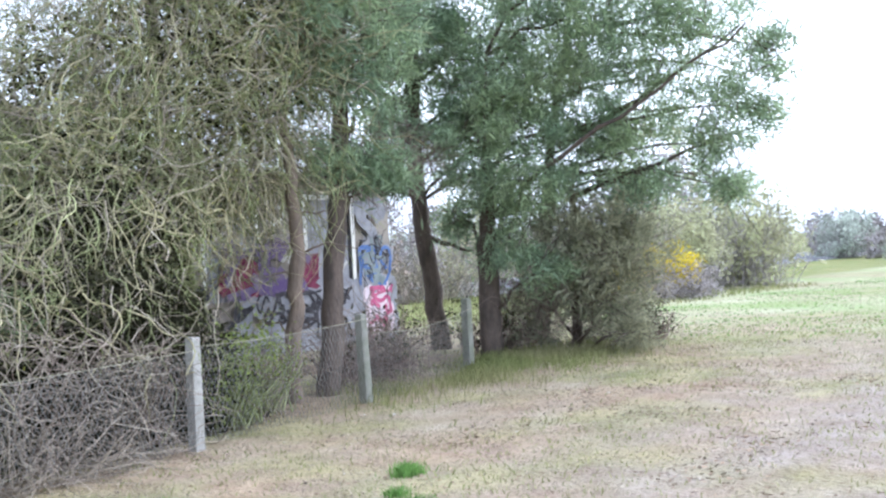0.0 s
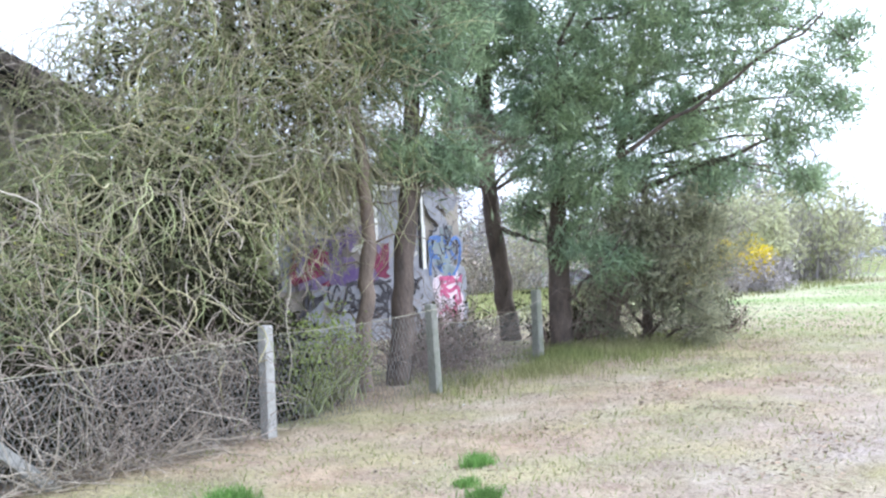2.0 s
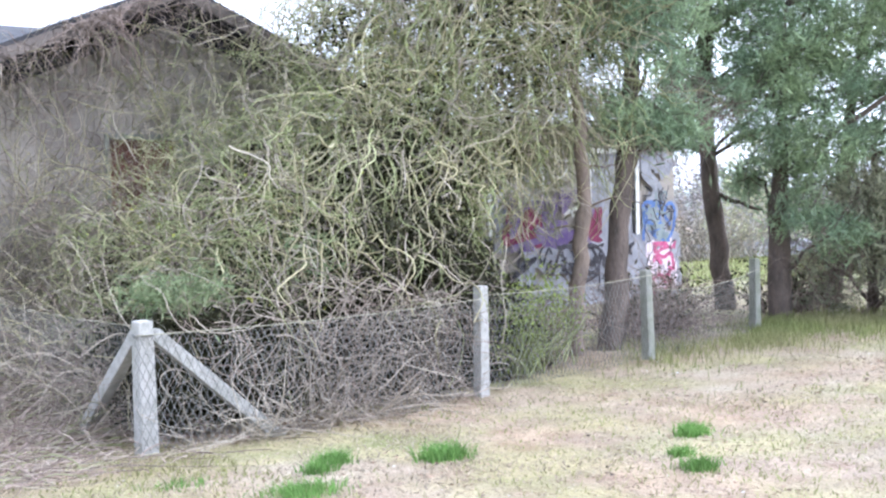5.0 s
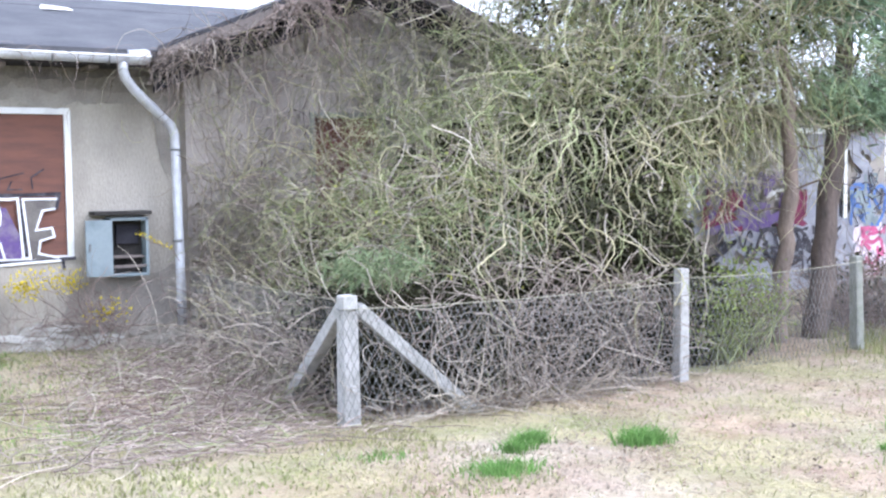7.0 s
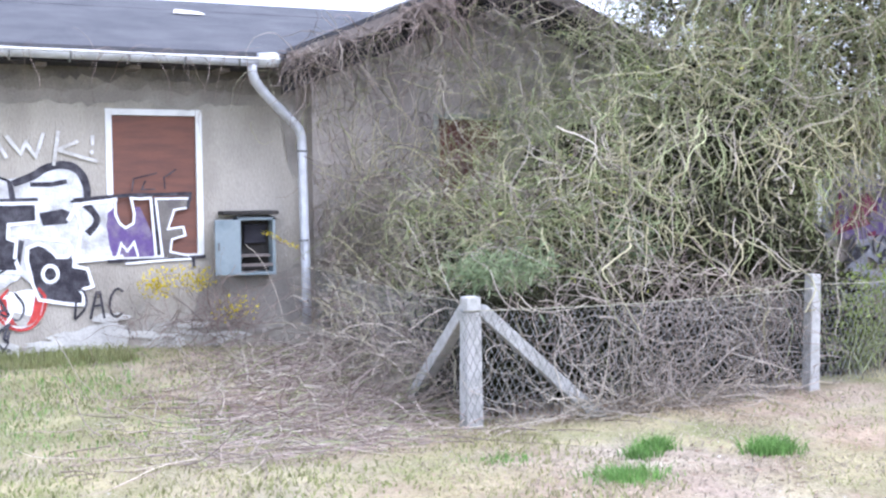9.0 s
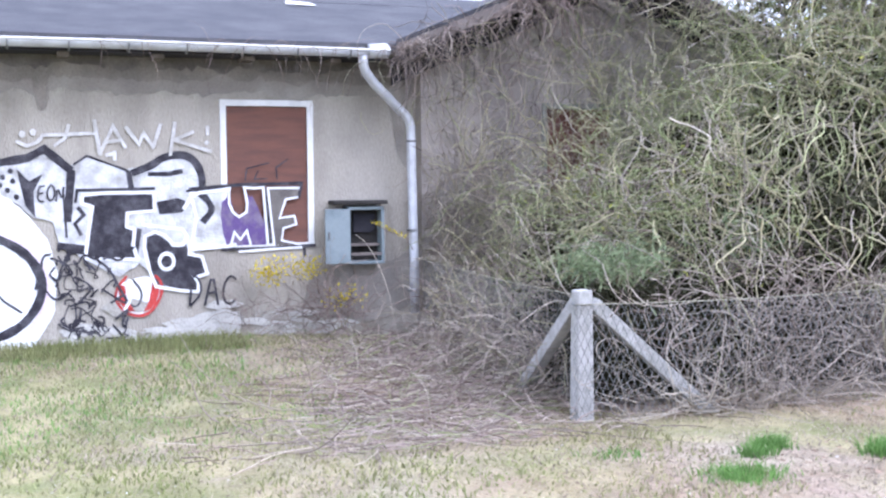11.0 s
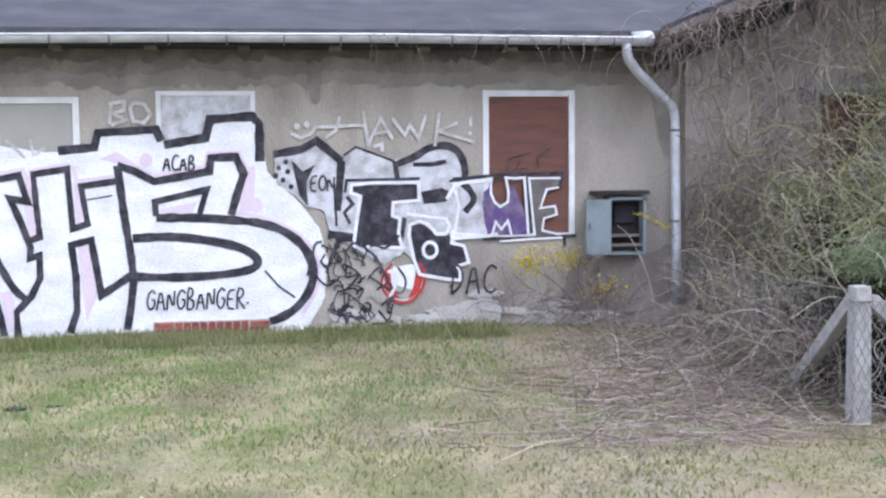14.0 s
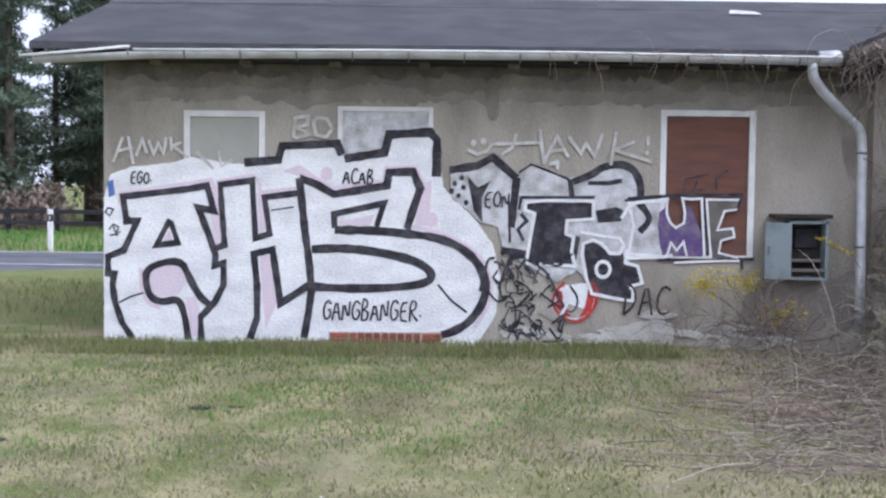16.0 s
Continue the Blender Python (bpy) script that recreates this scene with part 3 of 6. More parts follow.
def build_gutter():
    g = empty("gutter", (0, 10.42, 2.98), "pale zinc half-round gutter along the eaves", "gutter", kind="structure")
    bm = bmesh.new()
    n, r = 10, 0.07
    xs = [-5.24, -4.1, -2.0, 0.0, 1.5, 2.72]
    zs = [-0.06, 0.005, 0.03, 0.035, 0.025, 0.02]
    rings = []
    for x, z in zip(xs, zs):
        ring = [bm.verts.new((x, r * math.cos(a), z - r * math.sin(a))) for a in [math.pi * k / n for k in range(n + 1)]]
        ring += [bm.verts.new((x, (r - 0.006) * math.cos(a), z - (r - 0.006) * math.sin(a))) for a in [math.pi * k / n for k in range(n, -1, -1)]]
        rings.append(ring)
    for q, w in zip(rings, rings[1:]):
        for k in range(len(q)):
            bm.faces.new((q[k], q[(k + 1) % len(q)], w[(k + 1) % len(q)], w[k])).smooth = True
    bm.faces.new(rings[0])
    bm.faces.new(rings[-1][::-1])
    bmesh.ops.recalc_face_normals(bm, faces=bm.faces)
    part("channel", bm, "zinc", g)
    bm = tube(bmesh.new(), [(-5.36, -r - 0.012, -0.06), (-4.8, -r - 0.012, -0.01), (-4.28, -r - 0.012, 0.045)], 0.014, 6)
    part("loose_bead", bm, "white", g, "bright bead bent loose at the gutter's end")
    bm = tube(bmesh.new(), [(-4.25, -r - 0.004, 0.015)] + [(x, -r - 0.004, z + 0.005) for x, z in zip(xs[2:], zs[2:])], 0.011, 6)
    part("front_bead", bm, "white", g)
    for i in range(14):
        x = -4.85 + i * 0.55
        bm = bmesh.new()
        tube(bm, [(x, 0.076 * math.cos(a), 0.02 - 0.082 * math.sin(a)) for a in [math.pi * k / 10 for k in range(11)]], 0.009, 5)
        part("bracket", bm, "wire", g)
    bm = tube(bmesh.new(), [(2.5, 0, 0.015), (2.68, 0, 0.025), (2.72, 0, 0.025)], [0.075, 0.078, 0.06], 12)
    part("end_cap", bm, "zinc", g, "bright zinc gutter end")
    return g


build_gutter()


def build_downpipe():
    d = empty("downpipe", (3.06, 10.66, 0.13), "dented pale zinc downpipe with a swan neck", "downpipe", kind="structure")
    pts = [(2.42, 10.44, 2.95), (2.42, 10.45, 2.84), (2.45, 10.47, 2.76), (2.55, 10.52, 2.65), (2.9, 10.66, 2.36), (2.98, 10.68, 2.29), (3.01, 10.68, 2.2), (3.02, 10.68, 1.6), (3.035, 10.68, 0.9), (3.04, 10.68, 0.2)]
    bm = tube(bmesh.new(), [Vector(p) - Vector((3.03, 10.68, 0.1)) for p in pts], 0.05, 14)
    part("pipe", bm, "zinc", d)
    for z in (2.05, 1.1, 0.45):
        bm = tube(bmesh.new(), [(-0.012, 0, z - 0.1 - 0.012), (-0.012, 0, z - 0.1 + 0.012)], 0.057, 14)
        part("clamp", bm, "wire", d)
    return d


build_downpipe()


def build_meter_box():
    b = empty("meter_box", (2.2, WALL, 0.8), "open grey-blue steel meter box on the house wall", "meter box")
    part("back", one_box(0.16, 0.56, -0.03, -0.004, 0.0, 0.58), "dark", b)
    part("side", one_box(0.16, 0.185, -0.2, -0.03, 0.0, 0.58, bevel=0.004), "steelblue", b)
    part("side", one_box(0.54, 0.57, -0.2, -0.03, 0.0, 0.58, bevel=0.004), "steelblue", b)
    part("top", one_box(0.16, 0.57, -0.2, -0.03, 0.55, 0.585, bevel=0.004), "steelblue", b)
    part("bottom", one_box(0.16, 0.57, -0.2, -0.03, -0.03, 0.0, bevel=0.004), "steelblue", b)
    bm = one_box(-0.09, 0.185, -0.225, -0.205, -0.02, 0.56, bevel=0.005)
    door = part("door", bm, "steelblue", b, "grey-blue door standing open")
    part("latch", one_box(-0.06, -0.04, -0.24, -0.226, 0.24, 0.32, bevel=0.003), "wire", door)
    part("hood", one_box(0.0, 0.6, -0.24, -0.004, 0.61, 0.65, bevel=0.008), "dark", b, "dark slab above the box")
    part("shelf", one_box(0.2, 0.53, -0.15, -0.03, 0.16, 0.185), "wood", b)
    part("fuse_board", one_box(0.26, 0.5, -0.07, -0.03, 0.3, 0.5, bevel=0.01), "tile_dark", b)
    part("rail", one_box(0.2, 0.54, -0.19, -0.16, 0.06, 0.09), "wood", b)
    return b


build_meter_box()


# ---- low annexe seen through the pines ----
shed = empty("outbuilding", (8.7, 10.66, 0.03), "low white-rendered annexe with colourful graffiti behind the pines", "building")


def shed_part(name, bm, material, label=""):
    bm.transform(Matrix.Translation((-9.0, -10.3, 0)))
    return part(name, bm, material, shed, label)


# walls in a darker render that takes in the trees' shade
for nm, bm in (("wall", one_box(7.9, 14.44, 10.3, 10.6, -0.1, 2.62)), ("wall", one_box(14.14, 14.44, 10.6, 16.5, -0.1, 2.62)), ("wall", one_box(7.9, 14.14, 16.2, 16.5, -0.1, 2.62))):
    shed_part(nm, bm, "render_wing")
shed_part("roof", one_box(7.9, 14.7, 10.0, 16.9, 2.62, 2.7, bevel=0.02), "felt", "flat felt roof")
for nm, a, d, lo, hi in (("window_frame", 13.47, 13.55, 0.88, 2.38), ("window_frame", 12.4, 12.48, 0.88, 2.38), ("window_frame", 12.48, 13.47, 2.3, 2.38), ("window_frame", 12.48, 13.47, 0.88, 0.94), ("window_frame", 11.43, 11.5, 0.88, 2.38), ("window_frame", 10.4, 10.47, 0.88, 2.38), ("window_frame", 10.47, 11.43, 2.3, 2.38)):
    shed_part(nm, one_box(a, d, 10.25, 10.299, lo, hi, bevel=0.005), "white", "white window frame")
shed_part("reveal", one_box(13.42, 13.47, 10.27, 10.299, 0.94, 2.3), "tile_dark", "dark window reveal")
shed_part("shutter", one_box(12.5, 13.42, 10.285, 10.298, 0.95, 2.3), "annexe", "grey boarded window")
shed_part("shutter", one_box(10.48, 11.42, 10.285, 10.298, 0.9, 2.3), "annexe", "grey boarded window")

# ---- fence ----
POSTS = [(2.88, 6.32, 0.885, 0.137, 0.0), (6.05, 6.25, 0.93, 0.112, 1.0), (8.45, 6.38, 0.93, 0.105, -1.5), (10.96, 6.88, 0.91, 0.112, 0.5)]


def build_post(x, y, h, w, lean, label, material="concrete"):
    ob = empty("fence_post", (x, y, 0), label, "fence post", "concrete fence posts")
    bm = one_box(-w / 2, w / 2, -w / 2, w / 2, -0.15, h, bevel=0.014)
    for v in bm.verts:
        if v.co.z > h - 0.02:
            v.co.x *= 0.86
            v.co.y *= 0.86
        v.co += Vector((noise.noise(v.co * 9 + Vector((x, y, 0))), noise.noise(v.co * 9 + Vector((y, x, 3))), 0)) * 0.006
    part("shaft", bm, material, ob)
    ob.rotation_euler = (0, radians(lean), 0)
    return ob


for i, p in enumerate(POSTS):
    post = build_post(*p, "weathered pale concrete corner post bound with wire" if i == 0 else "weathered grey concrete post of the chain-link fence", "concrete_mossy" if i > 1 else "concrete")
    if i == 0:
        bm = tube(bmesh.new(), [(0.072 * math.cos(a), 0.072 * math.sin(a), 0.78 + 0.006 * math.sin(3 * a)) for a in [math.pi * k / 6 for k in range(13)]], 0.008, 5)
        part("binding_wire", bm, "wire", post)


def build_brace(a, c, label):
    ob = empty("fence_brace", a, label, "fence brace", "concrete fence braces")
    d = Vector(c) - Vector(a)
    bm = one_box(-0.048, 0.048, -0.048, 0.048, 0, d.length, bevel=0.012)
    bm.transform(d.to_track_quat('Z', 'Y').to_matrix().to_4x4())
    part("bar", bm, "concrete", ob)
    return ob


build_brace((3.99, 6.28, -0.13), (2.95, 6.3, 0.79), "slanting pale concrete brace of the corner post")
build_brace((2.88, 7.4, -0.04), (2.88, 6.38, 0.79), "slanting pale concrete brace half buried in brush")


def chain_link(name, a, c, h, label, seed, sag=0.03):
    """Diamond wire netting between two posts."""
    a, c = np.array(a), np.array(c)
    n = np.linalg.norm(c - a)
    u = (c - a) / n
    g = np.random.default_rng(seed)
    pitch = 0.058
    zig = []
    k = int(n / pitch)
    m = int(h / pitch)
    V, F, o = [], [], 0
    side = np.array([-u[1], u[0], 0]) * 0.012
    for i in range(k):
        for s in (-1, 1):
            x = i * pitch + np.zeros(m + 1)
            x = x + np.where(np.arange(m + 1) % 2 == 0, 0, s * pitch * 0.5) + pitch * 0.5
            zz = np.linspace(0.02, h, m + 1)
            bow = 0.03 * np.sin(x * 2.1 + seed) * np.sin(zz * 3)
            P = a + u * x[:, None] + np.array([0, 0, 1]) * (zz - sag * np.sin(np.pi * x / n))[:, None] + np.array([-u[1], u[0], 0]) * bow[:, None]
            w = 0.0027
            q = np.stack([P - u * w, P + u * w, P + side * 0.2], 1).reshape(-1, 3)
            V.append(q)
            for j in range(m):
                for e in range(3):
                    F.append((o + j * 3 + e, o + j * 3 + (e + 1) % 3, o + j * 3 + 3 + (e + 1) % 3, o + j * 3 + 3 + e))
            o += len(q)
    ob = empty(name, tuple(a), label, "fence")
    net = raw("netting", np.concatenate(V) - a, F, "wire", ob)
    bm = tube(bmesh.new(), [tuple(u * n * f + np.array([0, 0, h - sag * math.sin(math.pi * f)])) for f in np.linspace(0, 1, 7)], 0.004, 5)
    part("top_wire", bm, "rope", ob, "pale line wire")
    return ob


chain_link("chain_link_fence", (2.78, 6.225, -0.06), (5.99, 6.17, -0.03), 0.85, "rusty chain-link netting choked with twigs", 1)
chain_link("chain_link_fence", (6.05, 6.185, 0), (8.44, 6.315, 0.03), 0.85, "sagging chain-link netting beside pine trunks", 2)
chain_link("chain_link_fence", (8.48, 6.32, 0.03), (10.94, 6.81, 0.08), 0.7, "sagging chain-link netting beside pine trunks", 3, 0.08)
chain_link("chain_link_fence", (2.97, 6.38, 0), (3.15, 10.6, 0), 0.82, "chain-link netting buried under dry brush", 4)


# ---- pines ----
LOBES_C = [(9.0, 6.9, 4.04, 0.48, 0.45), (8.8, 7.1, 3.43, 0.35, 0.38), (9.5, 7.0, 3.22, 0.39, 0.26), (9.6, 6.9, 3.74, 0.40, 0.33), (8.9, 6.8, 4.62, 0.70, 0.38), (8.5, 7.0, 3.91, 0.31, 0.43), (9.8, 6.8, 4.21, 0.40, 0.34), (9.6, 7.1, 2.62, 0.36, 0.16), (9.3, 7.2, 2.42, 0.33, 0.16), (9.9, 7.1, 2.38, 0.23, 0.13), (8.9, 7.2, 2.69, 0.25, 0.25)]
LOBES_A = [(12.03, 9.21, 4.74, 0.73, 0.49), (12.51, 8.55, 4.87, 0.66, 0.49), (12.80, 7.89, 4.48, 0.73, 0.57), (12.99, 7.42, 3.73, 0.64, 0.47), (12.69, 8.19, 3.41, 0.56, 0.40), (12.89, 7.71, 2.96, 0.47, 0.36), (11.91, 9.42, 4.04, 0.49, 0.32), (12.41, 8.75, 4.00, 0.41, 0.32), (12.70, 8.18, 4.12, 0.48, 0.41), (12.60, 8.37, 2.94, 0.40, 0.24), (12.31, 8.84, 3.53, 0.36, 0.24), (13.48, 7.08, 3.39, 0.48, 0.41), (13.77, 6.52, 3.12, 0.48, 0.41), (10.49, 8.72, 4.57, 0.44, 0.44), (12.13, 8.61, 5.62, 1.31, 0.49), (12.53, 7.17, 5.26, 1.03, 0.55), (12.21, 8.94, 3.14, 0.32, 0.17), (10.96, 9.16, 4.01, 0.31, 0.38)]
LOBES_D = [(12.04, 7.34, 3.05, 0.60, 0.45), (12.14, 7.04, 3.54, 0.60, 0.41), (12.13, 7.35, 2.46, 0.56, 0.37), (12.23, 6.76, 2.35, 0.44, 0.37), (12.04, 7.05, 1.99, 0.44, 0.33), (12.04, 6.95, 1.47, 0.44, 0.30), (12.14, 6.56, 1.17, 0.32, 0.26), (11.93, 7.54, 1.88, 0.23, 0.23), (12.44, 6.57, 4.25, 0.61, 0.46), (12.63, 6.19, 3.70, 0.45, 0.34), (12.53, 6.69, 2.93, 0.37, 0.30), (12.64, 5.79, 4.36, 0.67, 0.45), (12.26, 6.04, 5.08, 0.89, 0.52)]
LOBES_E = [(13.23, 5.36, 4.23, 0.69, 0.46), (13.24, 4.67, 4.27, 0.53, 0.38), (13.32, 5.18, 3.55, 0.46, 0.30), (13.52, 4.81, 3.16, 0.53, 0.34), (13.54, 4.21, 3.52, 0.34, 0.30), (13.63, 4.13, 3.09, 0.27, 0.23), (13.64, 3.93, 3.77, 0.19, 0.27), (13.62, 4.63, 2.71, 0.38, 0.23), (13.71, 4.94, 2.29, 0.42, 0.23), (13.62, 4.53, 2.12, 0.19, 0.19), (13.59, 5.91, 2.97, 0.55, 0.39), (13.49, 6.39, 2.48, 0.63, 0.44), (13.69, 5.82, 2.28, 0.47, 0.39), (13.14, 5.05, 4.96, 1.07, 0.46), (13.50, 5.99, 3.74, 0.39, 0.31)]
LOBES_S = [(13.00, 6.64, 1.73, 0.69, 0.53), (13.29, 6.18, 1.54, 0.69, 0.54), (12.90, 6.44, 0.97, 0.61, 0.46), (13.10, 6.07, 0.80, 0.44, 0.49), (12.73, 5.53, 0.30, 0.16, 0.16), (12.89, 7.14, 0.68, 0.47, 0.47), (13.09, 6.37, 0.35, 0.69, 0.30), (13.49, 6.01, 1.30, 0.37, 0.50), (13.68, 5.93, 1.76, 0.28, 0.28)]


def needle_mass(lobes, per, seed, size=0.085, deep=1.1):
    """Sprays of needles gathered into small clumps inside each lobe of a crown."""
    g = np.random.default_rng(seed)
    out = []
    for x, y, z, rx, rz in lobes:
        area = max(rx * rz, 0.04)
        k = max(10, int(95 * area))
        cc = in_lobe((x, y, z), (rx * 1.2, rx * 1.2 * deep, rz * 1.2), k, g, 0.25)
        m = int(per)
        pts = (cc[:, None, :] + g.normal(0, 1, (k, m, 3)) * np.array([0.13, 0.13, 0.085])).reshape(-1, 3)
        pts[:, 2] = np.maximum(pts[:, 2], 0.06)
        out.append(scatter_leaves(pts, g.uniform(0.6, 1.25, len(pts)) * size, seed + len(out), 1.0, 0.45, 0.135))
    return join(out)


def branch_points(a, c, g, sag=0.15, n=6):
    a, c = Vector(a), Vector(c)
    pts = []
    for i in range(n):
        f = i / (n - 1)
        p = a.lerp(c, f)
        p.z += math.sin(f * math.pi) * sag
        p += Vector(g.normal(0, 0.035, 3)) * (1 if 0 < i else 0)
        pts.append(p)
    return pts


def build_pine(base, trunk, radii, lobes, per, seed, material, bark, label, size=0.078, limbs=()):
    ob = empty("pine_tree", base, label, "tree", "pines along the fence")
    off = Vector(base)
    g = np.random.default_rng(seed)
    pts = [Vector(p) for p in trunk]
    fine = []
    for p, q in zip(pts, pts[1:]):
        for k in range(5):
            fine.append(p.lerp(q, k / 5) + Vector(g.normal(0, 0.014, 3)))
    fine.append(pts[-1])
    rad = np.interp(np.linspace(0, 1, len(fine)), np.linspace(0, 1, len(radii)), radii)
    rad = rad * (1 + g.normal(0, 0.05, len(rad)))
    part("trunk", tube(bmesh.new(), [p - off for p in fine], list(rad), 12), bark, ob)
    for limb in limbs:
        lp = []
        for p, q in zip(limb, limb[1:]):
            for k in range(5):
                lp.append(Vector(p).lerp(Vector(q), k / 5) + Vector(g.normal(0, 0.02, 3)))
        lp.append(Vector(limb[-1]))
        part("limb", tube(bmesh.new(), [p - off for p in lp], list(np.linspace(0.045, 0.012, len(lp))), 7), bark, ob)
    for x, y, z, rx, rz in lobes:
        near = min(fine, key=lambda p: (p - Vector((x, y, z - 0.5))).length)
        part("branch", tube(bmesh.new(), [p - off for p in branch_points(near, (x, y, z), g, 0.12, 7)], list(np.linspace(0.03, 0.008, 7)), 5), bark, ob)
    # fine bare twigs that fill the crown
    st = []
    dr = []
    for x, y, z, rx, rz in lobes:
        k = int(10 + 40 * rx * rz)
        st.append(in_lobe((x, y, z), (rx * 0.6, rx * 0.6, rz * 0.6), k, g, 0.0))
        dr.append(g.normal(0, 1, (k, 3)) + np.array([0, 0, 0.2]))
    st, dr = np.concatenate(st), np.concatenate(dr)
    v, f, _ = strands(st, dr, g.uniform(0.4, 1.0, len(st)), 0.02, 0.15, g.uniform(0.004, 0.008, len(st)), seed + 5, 5)
    tagged(raw("twigwork", v - np.array(off), f, bark, ob), kind="stuff")
    v, f = needle_mass(lobes, per, seed + 9, size)
    tagged(raw("crown", v - np.array(off), f, material, ob), kind="stuff")
    return ob


build_pine((12.74, 8.61, 0.0), [(12.74, 8.61, -0.1), (12.65, 8.69, 1.18), (12.57, 8.81, 2.42), (12.55, 8.76, 4.22), (12.62, 8.69, 7.16)], [0.15, 0.125, 0.115, 0.09, 0.04], LOBES_A, 92, 11, "needles", "bark", "tall leaning pine with a bare lower trunk",
           limbs=[[(12.59, 8.78, 2.23), (12.20, 9.14, 2.42), (11.91, 9.53, 2.57)], [(12.61, 8.73, 1.66), (12.87, 8.32, 1.51), (13.07, 8.04, 1.36)]])
build_pine((12.08, 7.32, 0.0), [(12.08, 7.32, -0.1), (12.11, 7.31, 1.37), (12.13, 7.30, 2.13), (12.23, 7.25, 4.04)], [0.17, 0.13, 0.08, 0.02], LOBES_D, 92, 21, "needles", "bark", "bushy pine with drooping blue-green branches",
           limbs=[[(12.27, 7.27, 1.94), (12.50, 6.62, 2.5), (12.79, 5.34, 3.25), (12.93, 3.93, 4.05)]])
build_pine((13.82, 7.62, 0.0), [(13.82, 7.62, -0.1), (13.80, 7.52, 1.45), (13.71, 7.20, 3.05), (13.68, 6.69, 5.22)], [0.13, 0.11, 0.07, 0.03], LOBES_E, 76, 31, "needles", "bark", "pine with outer branches reaching against the pale sky",
           limbs=[[(13.71, 7.01, 2.11), (13.69, 5.62, 2.48), (13.62, 4.63, 2.77)], [(13.71, 7.10, 2.86), (13.51, 5.40, 3.52), (13.35, 4.19, 4.1)]])
build_pine((13.37, 6.79, 0.0), [(13.37, 6.79, -0.1), (13.40, 6.77, 1.17), (13.38, 6.68, 2.49)], [0.08, 0.06, 0.03], LOBES_S, 46, 41, "needles_dark", "bark", "dense dark conifer reaching down to the ground", size=0.09)


def bare_trunk(base, trunk, radii, bark, label, seed):
    ob = empty("pine_tree", base, label, "tree", "pines along the fence")
    g = np.random.default_rng(seed)
    off = Vector(base)
    fine = []
    for p, q in zip(trunk, trunk[1:]):
        for k in range(6):
            fine.append(Vector(p).lerp(Vector(q), k / 6) + Vector(g.normal(0, 0.01, 3)))
    fine.append(Vector(trunk[-1]))
    rad = np.interp(np.linspace(0, 1, len(fine)), np.linspace(0, 1, len(radii)), radii) * (1 + g.normal(0, 0.05, len(fine)))
    part("trunk", tube(bmesh.new(), [p - off for p in fine], list(rad), 12), bark, ob)
    for k in range(5):
        p = fine[min(5 + 2 * k, len(fine) - 2)]
        a = g.uniform(0, 6.28)
        e = p + Vector((math.cos(a), math.sin(a), 0.1)) * g.uniform(0.3, 0.7)
        part("dead_branch", tube(bmesh.new(), [q - off for q in branch_points(p, e, g, 0.03, 5)], [0.014, 0.012, 0.01, 0.007, 0.004], 5), bark, ob)
    return ob


bare_trunk((8.2, 7.2, 0), [(8.2, 7.2, -0.1), (8.3, 7.18, 0.9), (8.37, 7.15, 1.7), (8.4, 7.3, 3.2)], [0.1, 0.085, 0.08, 0.04], "bark_pale", "slim pale pine trunk draped in hanging vines", 51)
build_pine((8.79, 7.25, 0), [(8.79, 7.25, -0.1), (9.0, 7.27, 1.1), (9.25, 7.29, 2.33), (9.4, 7.3, 4.0), (9.5, 7.3, 5.6)], [0.13, 0.115, 0.105, 0.07, 0.03], LOBES_C, 92, 61, "needles", "bark", "leaning brown pine trunk beside the fence")
LOBES_F = [(7.4, 8.6, 4.8, 0.6, 0.3), (8.2, 8.3, 4.75, 0.6, 0.35), (6.5, 9.4, 5.0, 0.6, 0.28), (8.0, 8.9, 5.3, 0.9, 0.4)]
build_pine((7.75, 8.2, 0), [(7.75, 8.2, -0.1), (7.72, 8.2, 1.5), (7.6, 8.3, 3.2), (7.6, 8.5, 5.6)], [0.12, 0.1, 0.08, 0.04], LOBES_F, 80, 71, "needles", "moss", "pine with a mossy green trunk above the thicket")


# ---- thicket of hanging vines over the fence and gable ----
THICKET = [(5.7, 8.9, 1.2, 1.6, 1.5, 1.6), (5.0, 7.6, 0.95, 1.4, 0.9, 0.9), (4.4, 9.4, 0.8, 0.8, 0.9, 0.9), (6.5, 8.1, 1.9, 1.2, 1.3, 1.5), (7.7, 8.1, 3.4, 1.2, 1.1, 2.2), (8.35, 7.6, 3.9, 0.75, 0.7, 1.9), (7.0, 9.2, 3.3, 1.0, 1.1, 1.3)]
thicket = empty("vine_thicket", (5.5, 8.0, 0), "tall thicket of tangled olive and straw-coloured hanging vines", "thicket")
TH0 = np.array((5.5, 8.0, 0.0))


